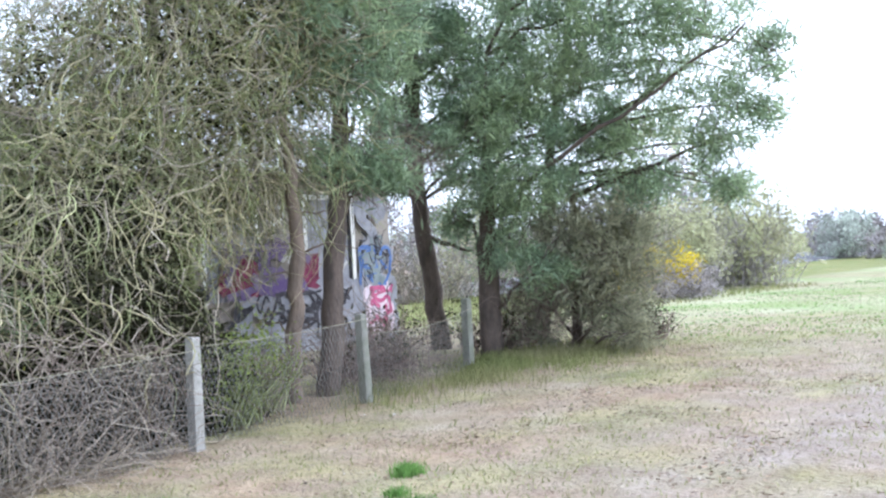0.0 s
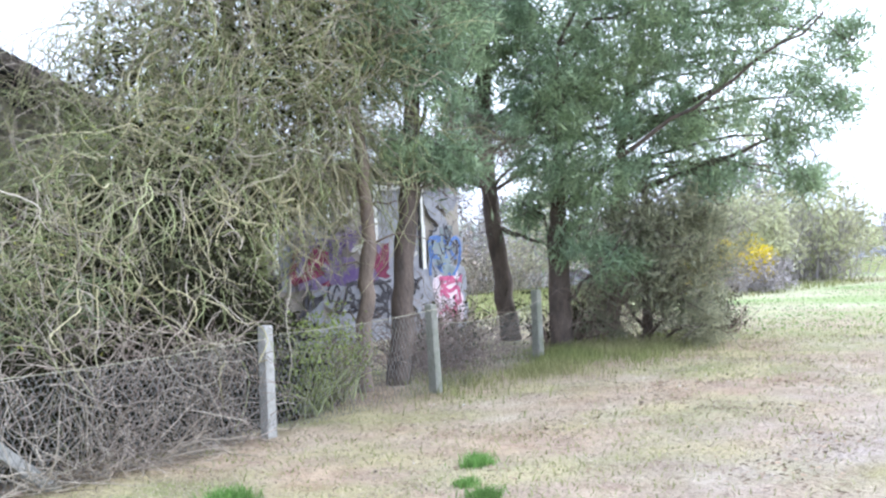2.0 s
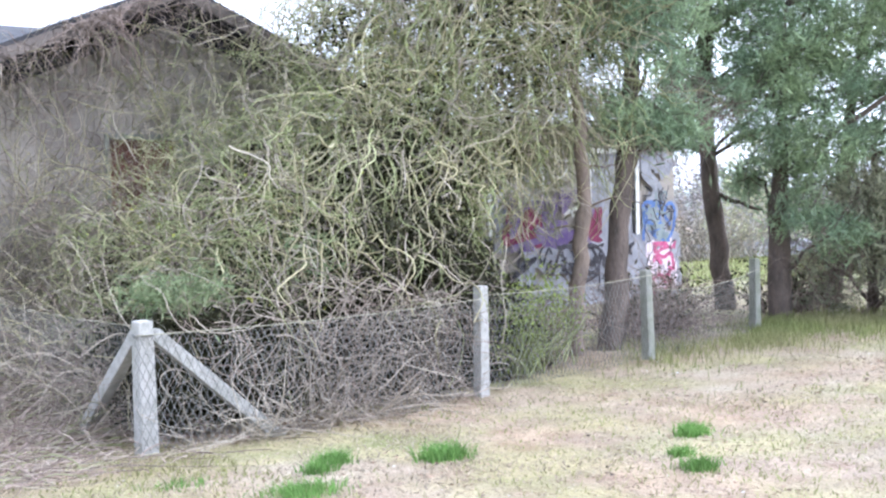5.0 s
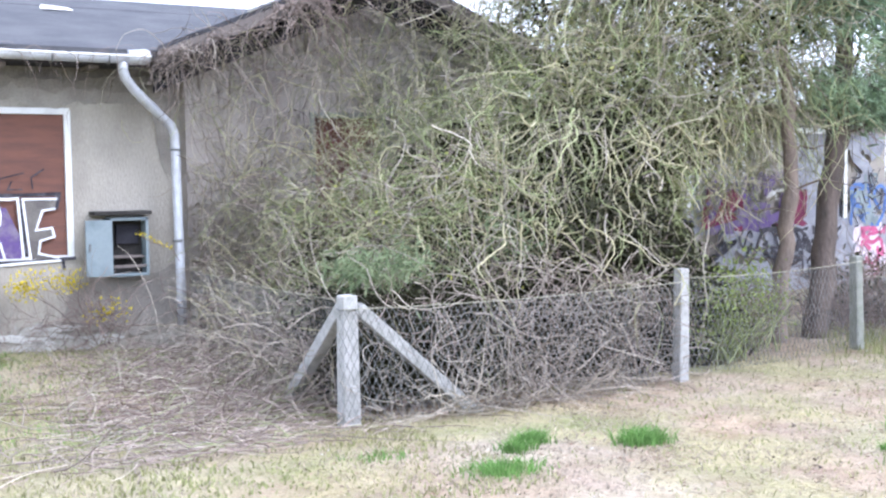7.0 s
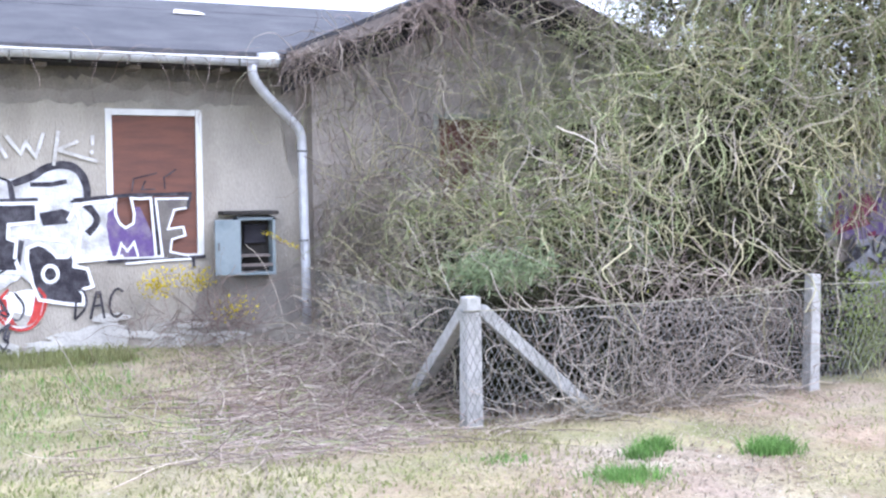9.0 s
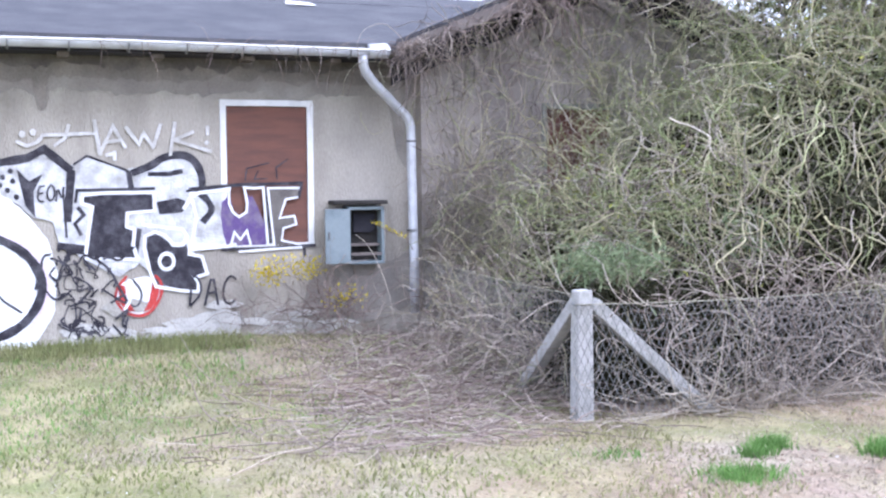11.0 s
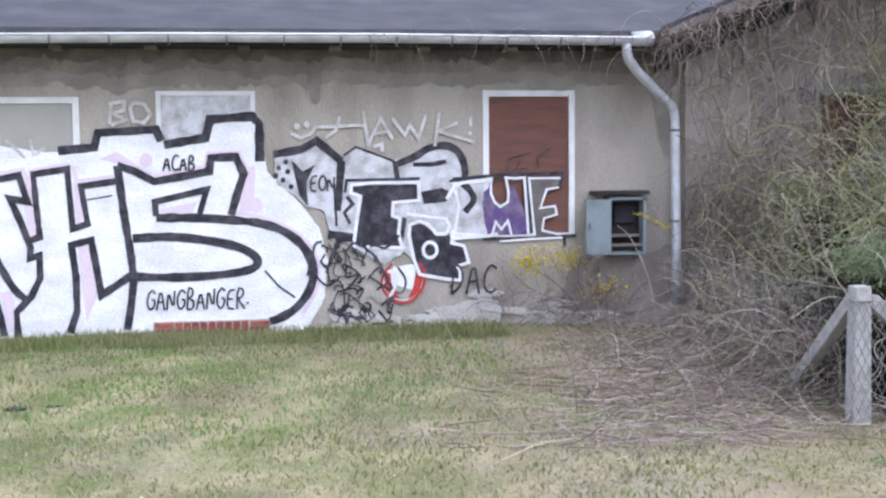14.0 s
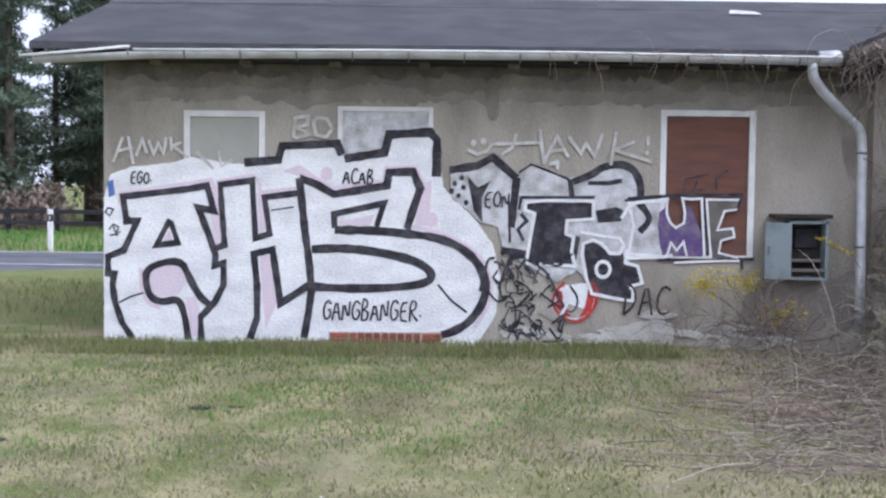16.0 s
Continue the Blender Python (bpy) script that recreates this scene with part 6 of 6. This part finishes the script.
def scribble():
    g = np.random.default_rng(77)
    ob = graffiti("graffiti_scribble", "dense tangle of thin black scribbled tags")
    for k in range(46):
        x, z = g.uniform(-0.58, -0.02), g.uniform(0.08, 0.98)
        x += (0.5 - z) * 0.12
        pts = [(x, z)]
        for _ in range(4):
            x += g.normal(0, 0.075)
            z = min(1.0, max(0.06, z + g.normal(0, 0.09)))
            pts.append((x, z))
        stroke(ob, "black", g.uniform(0.012, 0.026), pts, "scrawl", 1, 4)


scribble()


def brick_sill():
    ob = empty("brick_doorstep", (-2.365, WALL, 0.04), "strip of bare red bricks at the foot of the wall", "brickwork", kind="structure")
    part("mortar_bed", one_box(0, 1.18, -0.02, -0.001, -0.1, 0.125), "mortar", ob)
    first = part("brick", one_box(0, 0.068, -0.034, -0.015, 0, 0.105, bevel=0.006), "brick", ob)
    first.location = (0.22, 0, 0.01)
    for i in range(1, 9):
        b = new("brick", first.data)
        b.parent, b.location = ob, (0.22 + i * 0.083, 0.002 * math.sin(i * 5), 0.01)
    long = part("brick", one_box(0, 0.19, -0.034, -0.015, 0, 0.048, bevel=0.006), "brick", ob)
    long.location = (0.015, 0, 0.008)
    for x, z in ((0.012, 0.066), (0.972, 0.008), (0.978, 0.066)):
        b = new("brick", long.data)
        b.parent, b.location = ob, (x, 0, z)


brick_sill()


def annexe_graffiti():
    """Colourful sprayed layers on the annexe wall."""
    g = np.random.default_rng(88)
    ob = empty("graffiti_mural", (8.7, 10.66, 0.03), "colourful red, blue and black graffiti on a white wall", "graffiti")

    def put(material, n, xr, z, w, ln, layer):
        for k in range(n):
            bm = bmesh.new()
            a, c = g.uniform(*xr), g.uniform(*z)
            pts = [(a, c)]
            for _ in range(5):
                a += g.normal(0, ln)
                c = min(z[1], max(z[0], c + g.normal(0, ln)))
                a = min(xr[1], max(xr[0], a))
                pts.append((a, c))
            ribbon(bm, [(p[0] - 9.0, p[1]) for p in chaikin(pts, 2)], g.uniform(*w), -0.052 - layer * 0.003 - 0.0001 * k)
            part("paint", bm, material, ob)
    put("annexe", 34, (10.9, 14.35), (0.2, 0.92), (0.2, 0.4), 0.3, 0)
    put("annexe", 8, (13.6, 14.35), (0.9, 2.2), (0.15, 0.3), 0.2, 0)
    put("pink", 16, (13.75, 14.35), (0.1, 0.95), (0.08, 0.16), 0.12, 1)
    put("magenta", 10, (13.8, 14.38), (0.12, 0.9), (0.03, 0.07), 0.12, 2)
    put("maroon", 10, (10.75, 11.5), (1.02, 1.45), (0.12, 0.25), 0.2, 1)
    put("maroon", 8, (12.2, 12.6), (1.0, 1.42), (0.1, 0.2), 0.15, 1)
    put("purple", 12, (10.8, 12.6), (0.95, 1.7), (0.06, 0.14), 0.2, 2)
    put("blue", 8, (13.62, 14.38), (0.95, 1.55), (0.03, 0.08), 0.15, 2)
    put("steelblue", 8, (13.62, 14.38), (0.95, 1.7), (0.03, 0.08), 0.15, 2)
    put("black", 46, (10.6, 13.4), (0.2, 0.95), (0.03, 0.06), 0.12, 3)
    put("black", 20, (9.7, 10.5), (0.2, 1.3), (0.12, 0.25), 0.2, 2)
    put("black", 16, (13.62, 14.38), (0.3, 1.8), (0.012, 0.025), 0.12, 3)
    put("whitespray", 4, (10.8, 13.6), (0.95, 2.2), (0.02, 0.05), 0.15, 3)


annexe_graffiti()

# small conifer sprays and shrubs round the fence
def spray(name, lobes, per, material, label, category, seed, size=0.07, thin=0.16):
    o = np.array((lobes[0][0], lobes[0][1], 0.0))
    ob = empty(name, (o[0], o[1], float(rise(o[0], o[1]))), label, category)
    g = np.random.default_rng(seed)
    bm = bmesh.new()
    for x, y, z, rx, rz in lobes:
        tube(bm, [p - Vector(o) for p in branch_points((x + 0.1, y + 0.15, 0), (x, y, z), g, 0.0, 5)], [0.012, 0.01, 0.008, 0.006, 0.004], 5)
    part("stem", bm, "bark", ob)
    v, f = needle_mass(lobes, per, seed, size)
    tagged(raw("foliage", v - o, f, material, ob), kind="stuff")
    return ob


spray("pine_sapling", [(3.55, 6.75, 1.1, 0.2, 0.06), (3.25, 6.8, 1.06, 0.14, 0.05)], 30, "sapling", "blue-green pine sapling poking through the thicket", "sapling", 701)
spray("pine_sapling", [(4.7, 6.9, 1.27, 0.08, 0.15)], 24, "sapling", "blue-green pine sapling poking through the thicket", "sapling", 702)
build_bush("bush", (6.85, 6.75, 0.42), (0.42, 0.3, 0.38), 1500, "shrub", "low yellow-green shrub behind the netting", 703, "vine_green", 0.03)
build_bush("bush", (7.55, 6.95, 0.45), (0.3, 0.25, 0.42), 900, "shrub", "low yellow-green shrub behind the netting", 708, "vine_green", 0.03)
build_bush("bush", (10.10, 7.71, 0.3), (1.0, 0.5, 0.35), 1400, "leaf_dark", "low brown-green undergrowth behind the fence", 704, "twig", 0.035)
build_bush("bush", (12.97, 7.74, 0.3), (1.1, 0.5, 0.35), 1400, "leaf_dark", "low brown-green undergrowth behind the fence", 705, "twig", 0.035)
build_bush("bush", (14.06, 5.98, 0.25), (0.35, 0.3, 0.25), 500, "leaf_dark", "small dark shrub at the edge of the pines", 706, "twig", 0.035)


def build_twiggy(name, c, r, n, label, seed, material="twig", droop=0.02):
    g = np.random.default_rng(seed)
    o = np.array((c[0], c[1], 0.0))
    ob = empty(name, tuple(o), label, "shrub")
    S = in_lobe(c, r, n, g, 0.0)
    S[:, 2] = np.maximum(S[:, 2], 0.02)
    v, f, _ = strands(S, g.normal(0, 0.7, (n, 3)) + np.array([0, 0, 0.5]), g.uniform(0.3, 0.9, n), droop, 0.25, g.uniform(0.003, 0.006, n), seed, 8)
    tagged(raw("tangle", v - o, f, material, ob), kind="stuff")
    return ob


build_twiggy("dead_shrub", (7.2, 7.0, 0.35), (0.9, 0.35, 0.4), 240, "tangle of dry stems behind the netting", 711)
build_twiggy("dead_shrub", (4.5, 6.15, 0.04), (1.6, 0.14, 0.14), 230, "fringe of dry stems along the foot of the netting", 718, "vine_dry", 0.12).location.z = -0.06
build_twiggy("dead_shrub", (9.6, 7.3, 0.3), (1.2, 0.4, 0.4), 420, "tangle of dry stems behind the netting", 712)
build_twiggy("dead_shrub", (13.08, 6.96, 0.6), (1.2, 0.6, 0.7), 500, "tangle of bare stems under the conifer", 713)
build_twiggy("dead_shrub", (13.77, 6.14, 0.9), (0.6, 0.5, 0.8), 420, "pale leafless shrub beside the conifer", 717, "vine_dry")
build_twiggy("dead_branch", (10.88, 8.05, 2.55), (0.9, 0.6, 0.28), 500, "hanging brown dead pine branch", 715)
build_twiggy("dead_shrub", (2.2, 10.7, 0.3), (0.4, 0.1, 0.25), 90, "bare forsythia stems against the wall", 714)


def wall_blossom():
    g = np.random.default_rng(720)
    ob = empty("forsythia", (1.7, 10.8, 0), "yellow forsythia sprigs against the house wall", "shrub")
    o = np.array((1.7, 10.8, 0.0))
    for nm, c, r, n in (("blossom", (1.5, 10.78, 0.72), (0.22, 0.08, 0.18), 230), ("blossom", (1.85, 10.78, 0.78), (0.3, 0.06, 0.16), 120), ("blossom", (2.3, 10.7, 0.42), (0.3, 0.1, 0.16), 110), ("blossom", (1.9, 10.7, 0.72), (0.2, 0.08, 0.1), 60)):
        P = in_lobe(c, r, n, g, 0.0)
        v, f = scatter_leaves(P, g.uniform(0.6, 1.2, n) * 0.02, 721 + n, 1.0, 0, 0.6)
        tagged(raw(nm, v - o, f, "yellow", ob), kind="stuff")
    n = 90
    S = np.stack([g.uniform(1.1, 2.6, n), np.full(n, 10.82), g.uniform(0.0, 0.4, n)], 1)
    v, f, _ = strands(S, np.stack([g.normal(0, 0.6, n), g.normal(-0.1, 0.1, n), np.abs(g.normal(0.6, 0.3, n))], 1), g.uniform(0.3, 0.7, n), 0.03, 0.18, g.uniform(0.002, 0.004, n), 722, 8)
    v[:, 1] = np.minimum(v[:, 1], 10.9)
    tagged(raw("sprig_growth", v - o, f, "twig", ob), kind="stuff")
    # one blossoming twig before the open meter box
    t = empty("forsythia_twig", (3.0, 10.6, 1.0), "twig with yellow blossom before the meter box", "twig")
    bm = tube(bmesh.new(), [(-0.4, 0, 0.22), (-0.25, -0.01, 0.12), (-0.05, 0, 0.06), (0.12, 0.03, -0.2)], 0.005, 5)
    part("stalk", bm, "twig", t)
    P = np.stack([np.linspace(-0.42, -0.03, 60) + g.normal(0, 0.012, 60), g.normal(-0.01, 0.012, 60), np.linspace(0.24, 0.06, 60) + g.normal(0, 0.014, 60)], 1)
    v, f = scatter_leaves(P, np.full(60, 0.016), 724, 1.0, 0, 0.6)
    tagged(raw("blossom", v, f, "yellow", t), kind="stuff")


wall_blossom()


# ---- grass, straw and litter ----
def ground_z(P):
    return np.array([noise.noise((x * 0.25, y * 0.25, 0)) * 0.05 + noise.noise((x * 0.9, y * 0.9, 5)) * 0.018 - 0.025 for x, y in P]) + rise(np.asarray(P)[:, 0], np.asarray(P)[:, 1])


def keep_patchy(P, g, scale, lo, seed):
    k = np.array([noise.noise((x * scale, y * scale, seed)) for x, y in P])
    return P[k + g.normal(0, 0.3, len(P)) > lo]


def grass_layer(name, n, xr, yr, h, w, material, label, seed, scale=0.6, lo=-0.1, lean=0.7, category="grass", soft=False):
    g = np.random.default_rng(seed)
    cx, cy = sum(xr) / 2, sum(yr) / 2
    P = np.stack([g.uniform(*xr, n), g.uniform(*yr, n)], 1) if not soft else np.stack([g.normal(cx, (xr[1] - xr[0]) / 4, n), g.normal(cy, (yr[1] - yr[0]) / 5, n)], 1)
    P = keep_patchy(P, g, scale, lo, seed)
    P = P[(P[:, 1] < 10.93) | (P[:, 0] < -5.0) | (P[:, 0] > 8)]
    z = ground_z(P)
    v, f = blades(np.column_stack([P, z]), g.uniform(*h, len(P)), g.uniform(*w, len(P)), lean, seed)
    return tagged(raw(name, v, f, material), label, category, kind="stuff")


grass_layer("lawn_grass", 62000, (-9, 3.2), (4.0, 11.0), (0.015, 0.055), (0.004, 0.008), "grass", "short olive meadow grass before the house", 801, 1.4, -0.15, 1.2)
grass_layer("lawn_straw", 50000, (-9, 5.0), (3.6, 11.0), (0.012, 0.045), (0.004, 0.008), "straw", "dry bleached grass in the lawn", 802, 1.0, 0.02, 2.0)
grass_layer("wall_grass", 16000, (-7.5, 1.2), (10.1, 10.93), (0.04, 0.13), (0.003, 0.006), "grass", "taller green grass along the house wall", 803, 1.2, -0.25)
grass_layer("verge_straw", 30000, (1.5, 14.5), (1.5, 7.0), (0.008, 0.03), (0.004, 0.008), "straw", "dry straw and pine litter by the fence", 804, 1.3, 0.02, 4.5)
grass_layer("verge_litter", 17000, (1.5, 14.5), (0.5, 7.5), (0.005, 0.014), (0.01, 0.028), "litter", "brown fallen leaves and cone scales", 805, 0.8, -0.05, 5.0)
grass_layer("fence_grass", 16000, (8.6, 14.4), (5.2, 7.6), (0.05, 0.15), (0.003, 0.006), "grass", "green grass at the foot of the pines", 806, 1.1, -0.1, soft=True)
grass_layer("thin_grass", 24000, (3.0, 18.0), (0.0, 6.2), (0.02, 0.06), (0.003, 0.006), "grass", "thin green grass among the straw", 807, 0.5, 0.06, 1.2)
grass_layer("lawn_green", 22000, (-9, 1.4), (6.2, 10.9), (0.02, 0.07), (0.003, 0.006), "tuft", "fresh green grass by the house", 812, 0.9, 0.06)
grass_layer("far_grass", 15000, (14.0, 42.0), (-2.0, 9.5), (0.012, 0.035), (0.01, 0.02), "tuft", "fresh green meadow grass", 808, 0.25, 0.0)
grass_layer("far_straw", 9000, (14.0, 42.0), (-2.0, 9.5), (0.012, 0.03), (0.01, 0.02), "straw", "bleached meadow grass", 809, 0.25, -0.1, 1.2)
grass_layer("yard_grass", 14000, (14.5, 32.0), (9.8, 24.0), (0.06, 0.16), (0.008, 0.016), "grass", "green grass behind the pines", 810, 0.3, -0.2)
grass_layer("roadside_grass", 14000, (-22.0, -5.1), (10.5, 18.3), (0.05, 0.15), (0.006, 0.012), "grass", "green roadside grass", 811, 0.4, -0.2)
grass_layer("woodside_grass", 12000, (-32.0, -9.0), (27.5, 40.5), (0.08, 0.25), (0.014, 0.03), "tuft", "green grass before the far pines", 816, 0.3, -0.3)


grass_layer("pale_flecks", 700, (-7, 3.0), (4.5, 10.6), (0.004, 0.01), (0.008, 0.016), "whitespray", "small pale scraps and withered leaves in the lawn", 813, 0.8, -0.2, 2.5, "litter")
grass_layer("verge_flecks", 900, (2.0, 13.0), (1.8, 6.4), (0.004, 0.01), (0.008, 0.018), "whitespray", "small pale scraps and withered leaves in the straw", 814, 0.8, -0.2, 2.5, "litter")
grass_layer("pine_cones", 260, (3.5, 13.5), (1.5, 6.4), (0.01, 0.024), (0.006, 0.02), "bark", "dark scattered pine cones and bark flakes", 815, 0.5, -0.1, 1.0, "litter")


def tuft(x, y, r, n, h, seed):
    g = np.random.default_rng(seed)
    P = np.stack([g.normal(0, r * 0.5, n), g.normal(0, r * 0.4, n)], 1)
    v, f = blades(np.column_stack([P, np.full(n, -0.01)]), g.uniform(0.4, 1.0, n) * h, g.uniform(0.003, 0.006, n), 0.9, seed)
    ob = empty("grass_tuft", (x, y, float(ground_z([(x, y)])[0])), "", "")
    tagged(raw("leafage", v, f, "tuft", ob), kind="stuff")
    tagged(ob, "bright fresh green grass tuft in dry straw", "grass", "green grass tufts")


for i, (x, y, r, n, h) in enumerate(((4.25, 4.63, 0.17, 700, 0.13), (5.98, 3.88, 0.13, 480, 0.12), (5.44, 3.53, 0.1, 260, 0.09), (5.21, 3.2, 0.13, 420, 0.11), (3.63, 5.06, 0.13, 420, 0.12), (3.42, 4.91, 0.12, 260, 0.1), (3.01, 4.46, 0.24, 650, 0.1), (2.59, 5.21, 0.2, 160, 0.07))):
    tuft(x, y, r, n, h, 820 + i)


def mole_hill(x, y, r, h, seed):
    bm = bmesh.new()
    bmesh.ops.create_icosphere(bm, subdivisions=3, radius=1.0)
    for v in bm.verts:
        k = 1 + 0.3 * noise.noise(v.co * 3 + Vector((seed, 0, 0)))
        v.co = Vector((v.co.x * r * k * 1.6, v.co.y * r * k, max(-0.02, v.co.z * h * k)))
    ob = part("mole_hill", bm, "dark")
    ob.location = (x, y, float(ground_z([(x, y)])[0]))
    tagged(ob, "low dark mound of bare soil in the lawn", "molehill", "molehills")


mole_hill(-3.06, 7.81, 0.07, 0.018, 1)
mole_hill(-2.81, 7.85, 0.05, 0.016, 4)
mole_hill(-4.37, 6.77, 0.09, 0.02, 2)


# ---- roadside ----
def delineator(x, y):
    ob = empty("delineator_post", (x, y, 0), "white roadside delineator post with a black band", "road marker")
    bm = bmesh.new()
    box(bm, -0.06, 0.06, -0.05, 0.05, -0.05, 1.02, bevel=0.015)
    part("post", bm, "white", ob)
    part("band", one_box(-0.063, 0.063, -0.053, 0.053, 0.72, 0.9, bevel=0.01), "black", ob)
    part("reflector", one_box(-0.02, 0.02, -0.058, -0.05, 0.76, 0.86), "greyspray", ob)


delineator(-10.72, 27.86)


def rail_fence(x0, x1, y):
    ob = empty("rail_fence", (x0, y, 0), "dark weathered wooden rail fence beyond the road", "fence")
    n = int((x1 - x0) / 1.6)
    first = None
    for i in range(n + 1):
        if first is None:
            first = part("post", one_box(-0.07, 0.07, -0.07, 0.07, -0.05, 0.85, bevel=0.01), "tile_dark", ob)
        else:
            p = new("post", first.data)
            p.parent, p.location = ob, (i * 1.6, 0, 0)
    part("rail", one_box(0, x1 - x0, -0.11, -0.07, 0.66, 0.8, bevel=0.008), "tile_dark", ob)
    part("rail", one_box(0, x1 - x0, -0.11, -0.07, 0.3, 0.42, bevel=0.008), "tile_dark", ob)


rail_fence(-36, -4, 37.5)


def forest_pine(x, y, h, seed, crown0=0.3):
    """A tall roadside pine: bare trunk, whorls of branches, loose needle masses."""
    g = np.random.default_rng(seed)
    ob = empty("pine_tree", (x, y, 0), "tall dark pine beyond the road", "tree", "pines beyond the road")
    part("trunk", tube(bmesh.new(), [(0, 0, -0.2), (g.normal(0, 0.1), g.normal(0, 0.1), h * 0.5), (g.normal(0, 0.2), g.normal(0, 0.2), h)], [0.2, 0.14, 0.03], 8), "bark", ob)
    lobes, S, D, L = [], [], [], []
    for k in range(34):
        z = h * (crown0 + (1 - crown0) * (k + g.uniform(0, 1)) / 34)
        a = g.uniform(0, 6.28)
        reach = (1 - (z / h - crown0) / (1 - crown0) * 0.75) * 0.2 * h * g.uniform(0.5, 1)
        S.append((0, 0, z - 0.3))
        D.append((math.cos(a), math.sin(a), 0.15))
        L.append(reach)
        for q in (0.3, 0.62, 0.95):
            lobes.append((math.cos(a) * reach * q, math.sin(a) * reach * q, z - 0.25 * q, 0.6, 0.2))
    v, f, _ = strands(np.array(S), np.array(D), np.array(L), 0.0, 0.05, np.full(len(S), 0.03), seed, 5)
    tagged(raw("branchwork", v, f, "bark", ob), kind="stuff")
    out = []
    for i, (a, b, c, rx, rz) in enumerate(lobes):
        p = in_lobe((a, b, c), (rx * 1.2, rx * 1.2, rz * 1.3), 62, g, 0.1)
        out.append(scatter_leaves(p, g.uniform(0.6, 1.3, 62) * 0.2, seed + i, 1.0, 0.3, 0.14))
    v, f = join(out)
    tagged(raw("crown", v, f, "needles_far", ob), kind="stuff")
    return ob


gp = np.random.default_rng(900)
for i in range(34):
    forest_pine(-27 + i * 0.74 + gp.normal(0, 0.5), 41.5 + (i * 7 % 5) * 2.6 + gp.uniform(0, 2), gp.uniform(10, 14), 910 + i, gp.uniform(0.16, 0.42))
build_bush("bush", (-15.2, 40.3, 0.8), (1.2, 0.8, 0.8), 1500, "twig", "reddish bare shrub beneath the far pines", 950, "twig", 0.12)
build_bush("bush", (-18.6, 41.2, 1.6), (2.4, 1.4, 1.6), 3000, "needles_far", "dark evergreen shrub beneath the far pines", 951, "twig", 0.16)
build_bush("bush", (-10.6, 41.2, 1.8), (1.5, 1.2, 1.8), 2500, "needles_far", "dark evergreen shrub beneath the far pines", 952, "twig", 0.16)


for i in range(9):
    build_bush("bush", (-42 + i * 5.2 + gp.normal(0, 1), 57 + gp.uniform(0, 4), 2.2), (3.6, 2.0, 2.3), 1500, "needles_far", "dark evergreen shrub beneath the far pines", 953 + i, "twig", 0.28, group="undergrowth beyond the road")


# ---- far edge of the meadow ----
gf = np.random.default_rng(960)
for i in range(22):
    y = 0 + i * 2.1 + gf.normal(0, 0.6)
    x = 58 + gf.uniform(0, 14)
    r = gf.uniform(1.1, 2.1)
    m, s, lab = (("bush_grey", "bush_grey", "leafless grey-mauve bush at the meadow's edge"), ("bush_pale", "bush_grey", "pale budding bush at the meadow's edge"), ("bush_green_hazy", "bush_grey", "green bush at the meadow's edge"))[int(gf.integers(0, 3))]
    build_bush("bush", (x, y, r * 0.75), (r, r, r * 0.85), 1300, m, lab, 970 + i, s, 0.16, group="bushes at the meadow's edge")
for i in range(12):
    x, y = 16.5 + i * 2.6 + gf.normal(0, 0.4), 17.0 + gf.uniform(0, 2.2)
    h = gf.uniform(1.6, 3.2)
    build_bush("bush", (x, y, h * 0.5), (1.5, 1.0, h * 0.5), 1500, ("bush_grey", "bush_pale", "twig")[i % 3], "leafless shrub in the yard behind the pines", 990 + i, "vine_dry", 0.07, group="yard shrubs")
for i in range(16):
    y = 11 + i * 2.4 + gf.normal(0, 0.8)
    x = 27 + gf.uniform(0, 12) + i * 0.25
    h = gf.uniform(3.0, 6.5)
    build_bush("tree", (x, y + 4, h * 0.6), (1.5, 1.5, h * 0.45), 1200, ("bush_grey", "bush_pale")[i % 2], "thin leafless tree behind the pines", 1000 + i, "bush_grey", 0.1, "tree", "leafless trees behind the pines")
for i in range(30):
    a = radians(gf.uniform(3, 44))
    d = gf.uniform(120, 170)
    r = gf.uniform(1.3, 2.3)
    build_bush("tree", (d * math.cos(a), d * math.sin(a), r * 0.8), (r * 1.2, r * 1.2, r), 700, "bush_green_hazy", "distant woodland tree on the horizon", 1040 + i, "bush_grey", 0.4, "tree", "distant woodland")
spray("conifer_sapling", [(49.5, 13.0, 0.5, 0.35, 0.3), (49.5, 13.0, 1.0, 0.2, 0.25)], 60, "bush_green_hazy", "small green conifer on the meadow", "sapling", 1100, 0.12)


def wall_peg():
    ob = empty("marker_stick", (0.14, 10.86, 0), "short white stick standing at the wall", "stick")
    part("rod", one_box(-0.014, 0.014, -0.014, 0.014, -0.03, 0.12, bevel=0.004), "white", ob)


wall_peg()
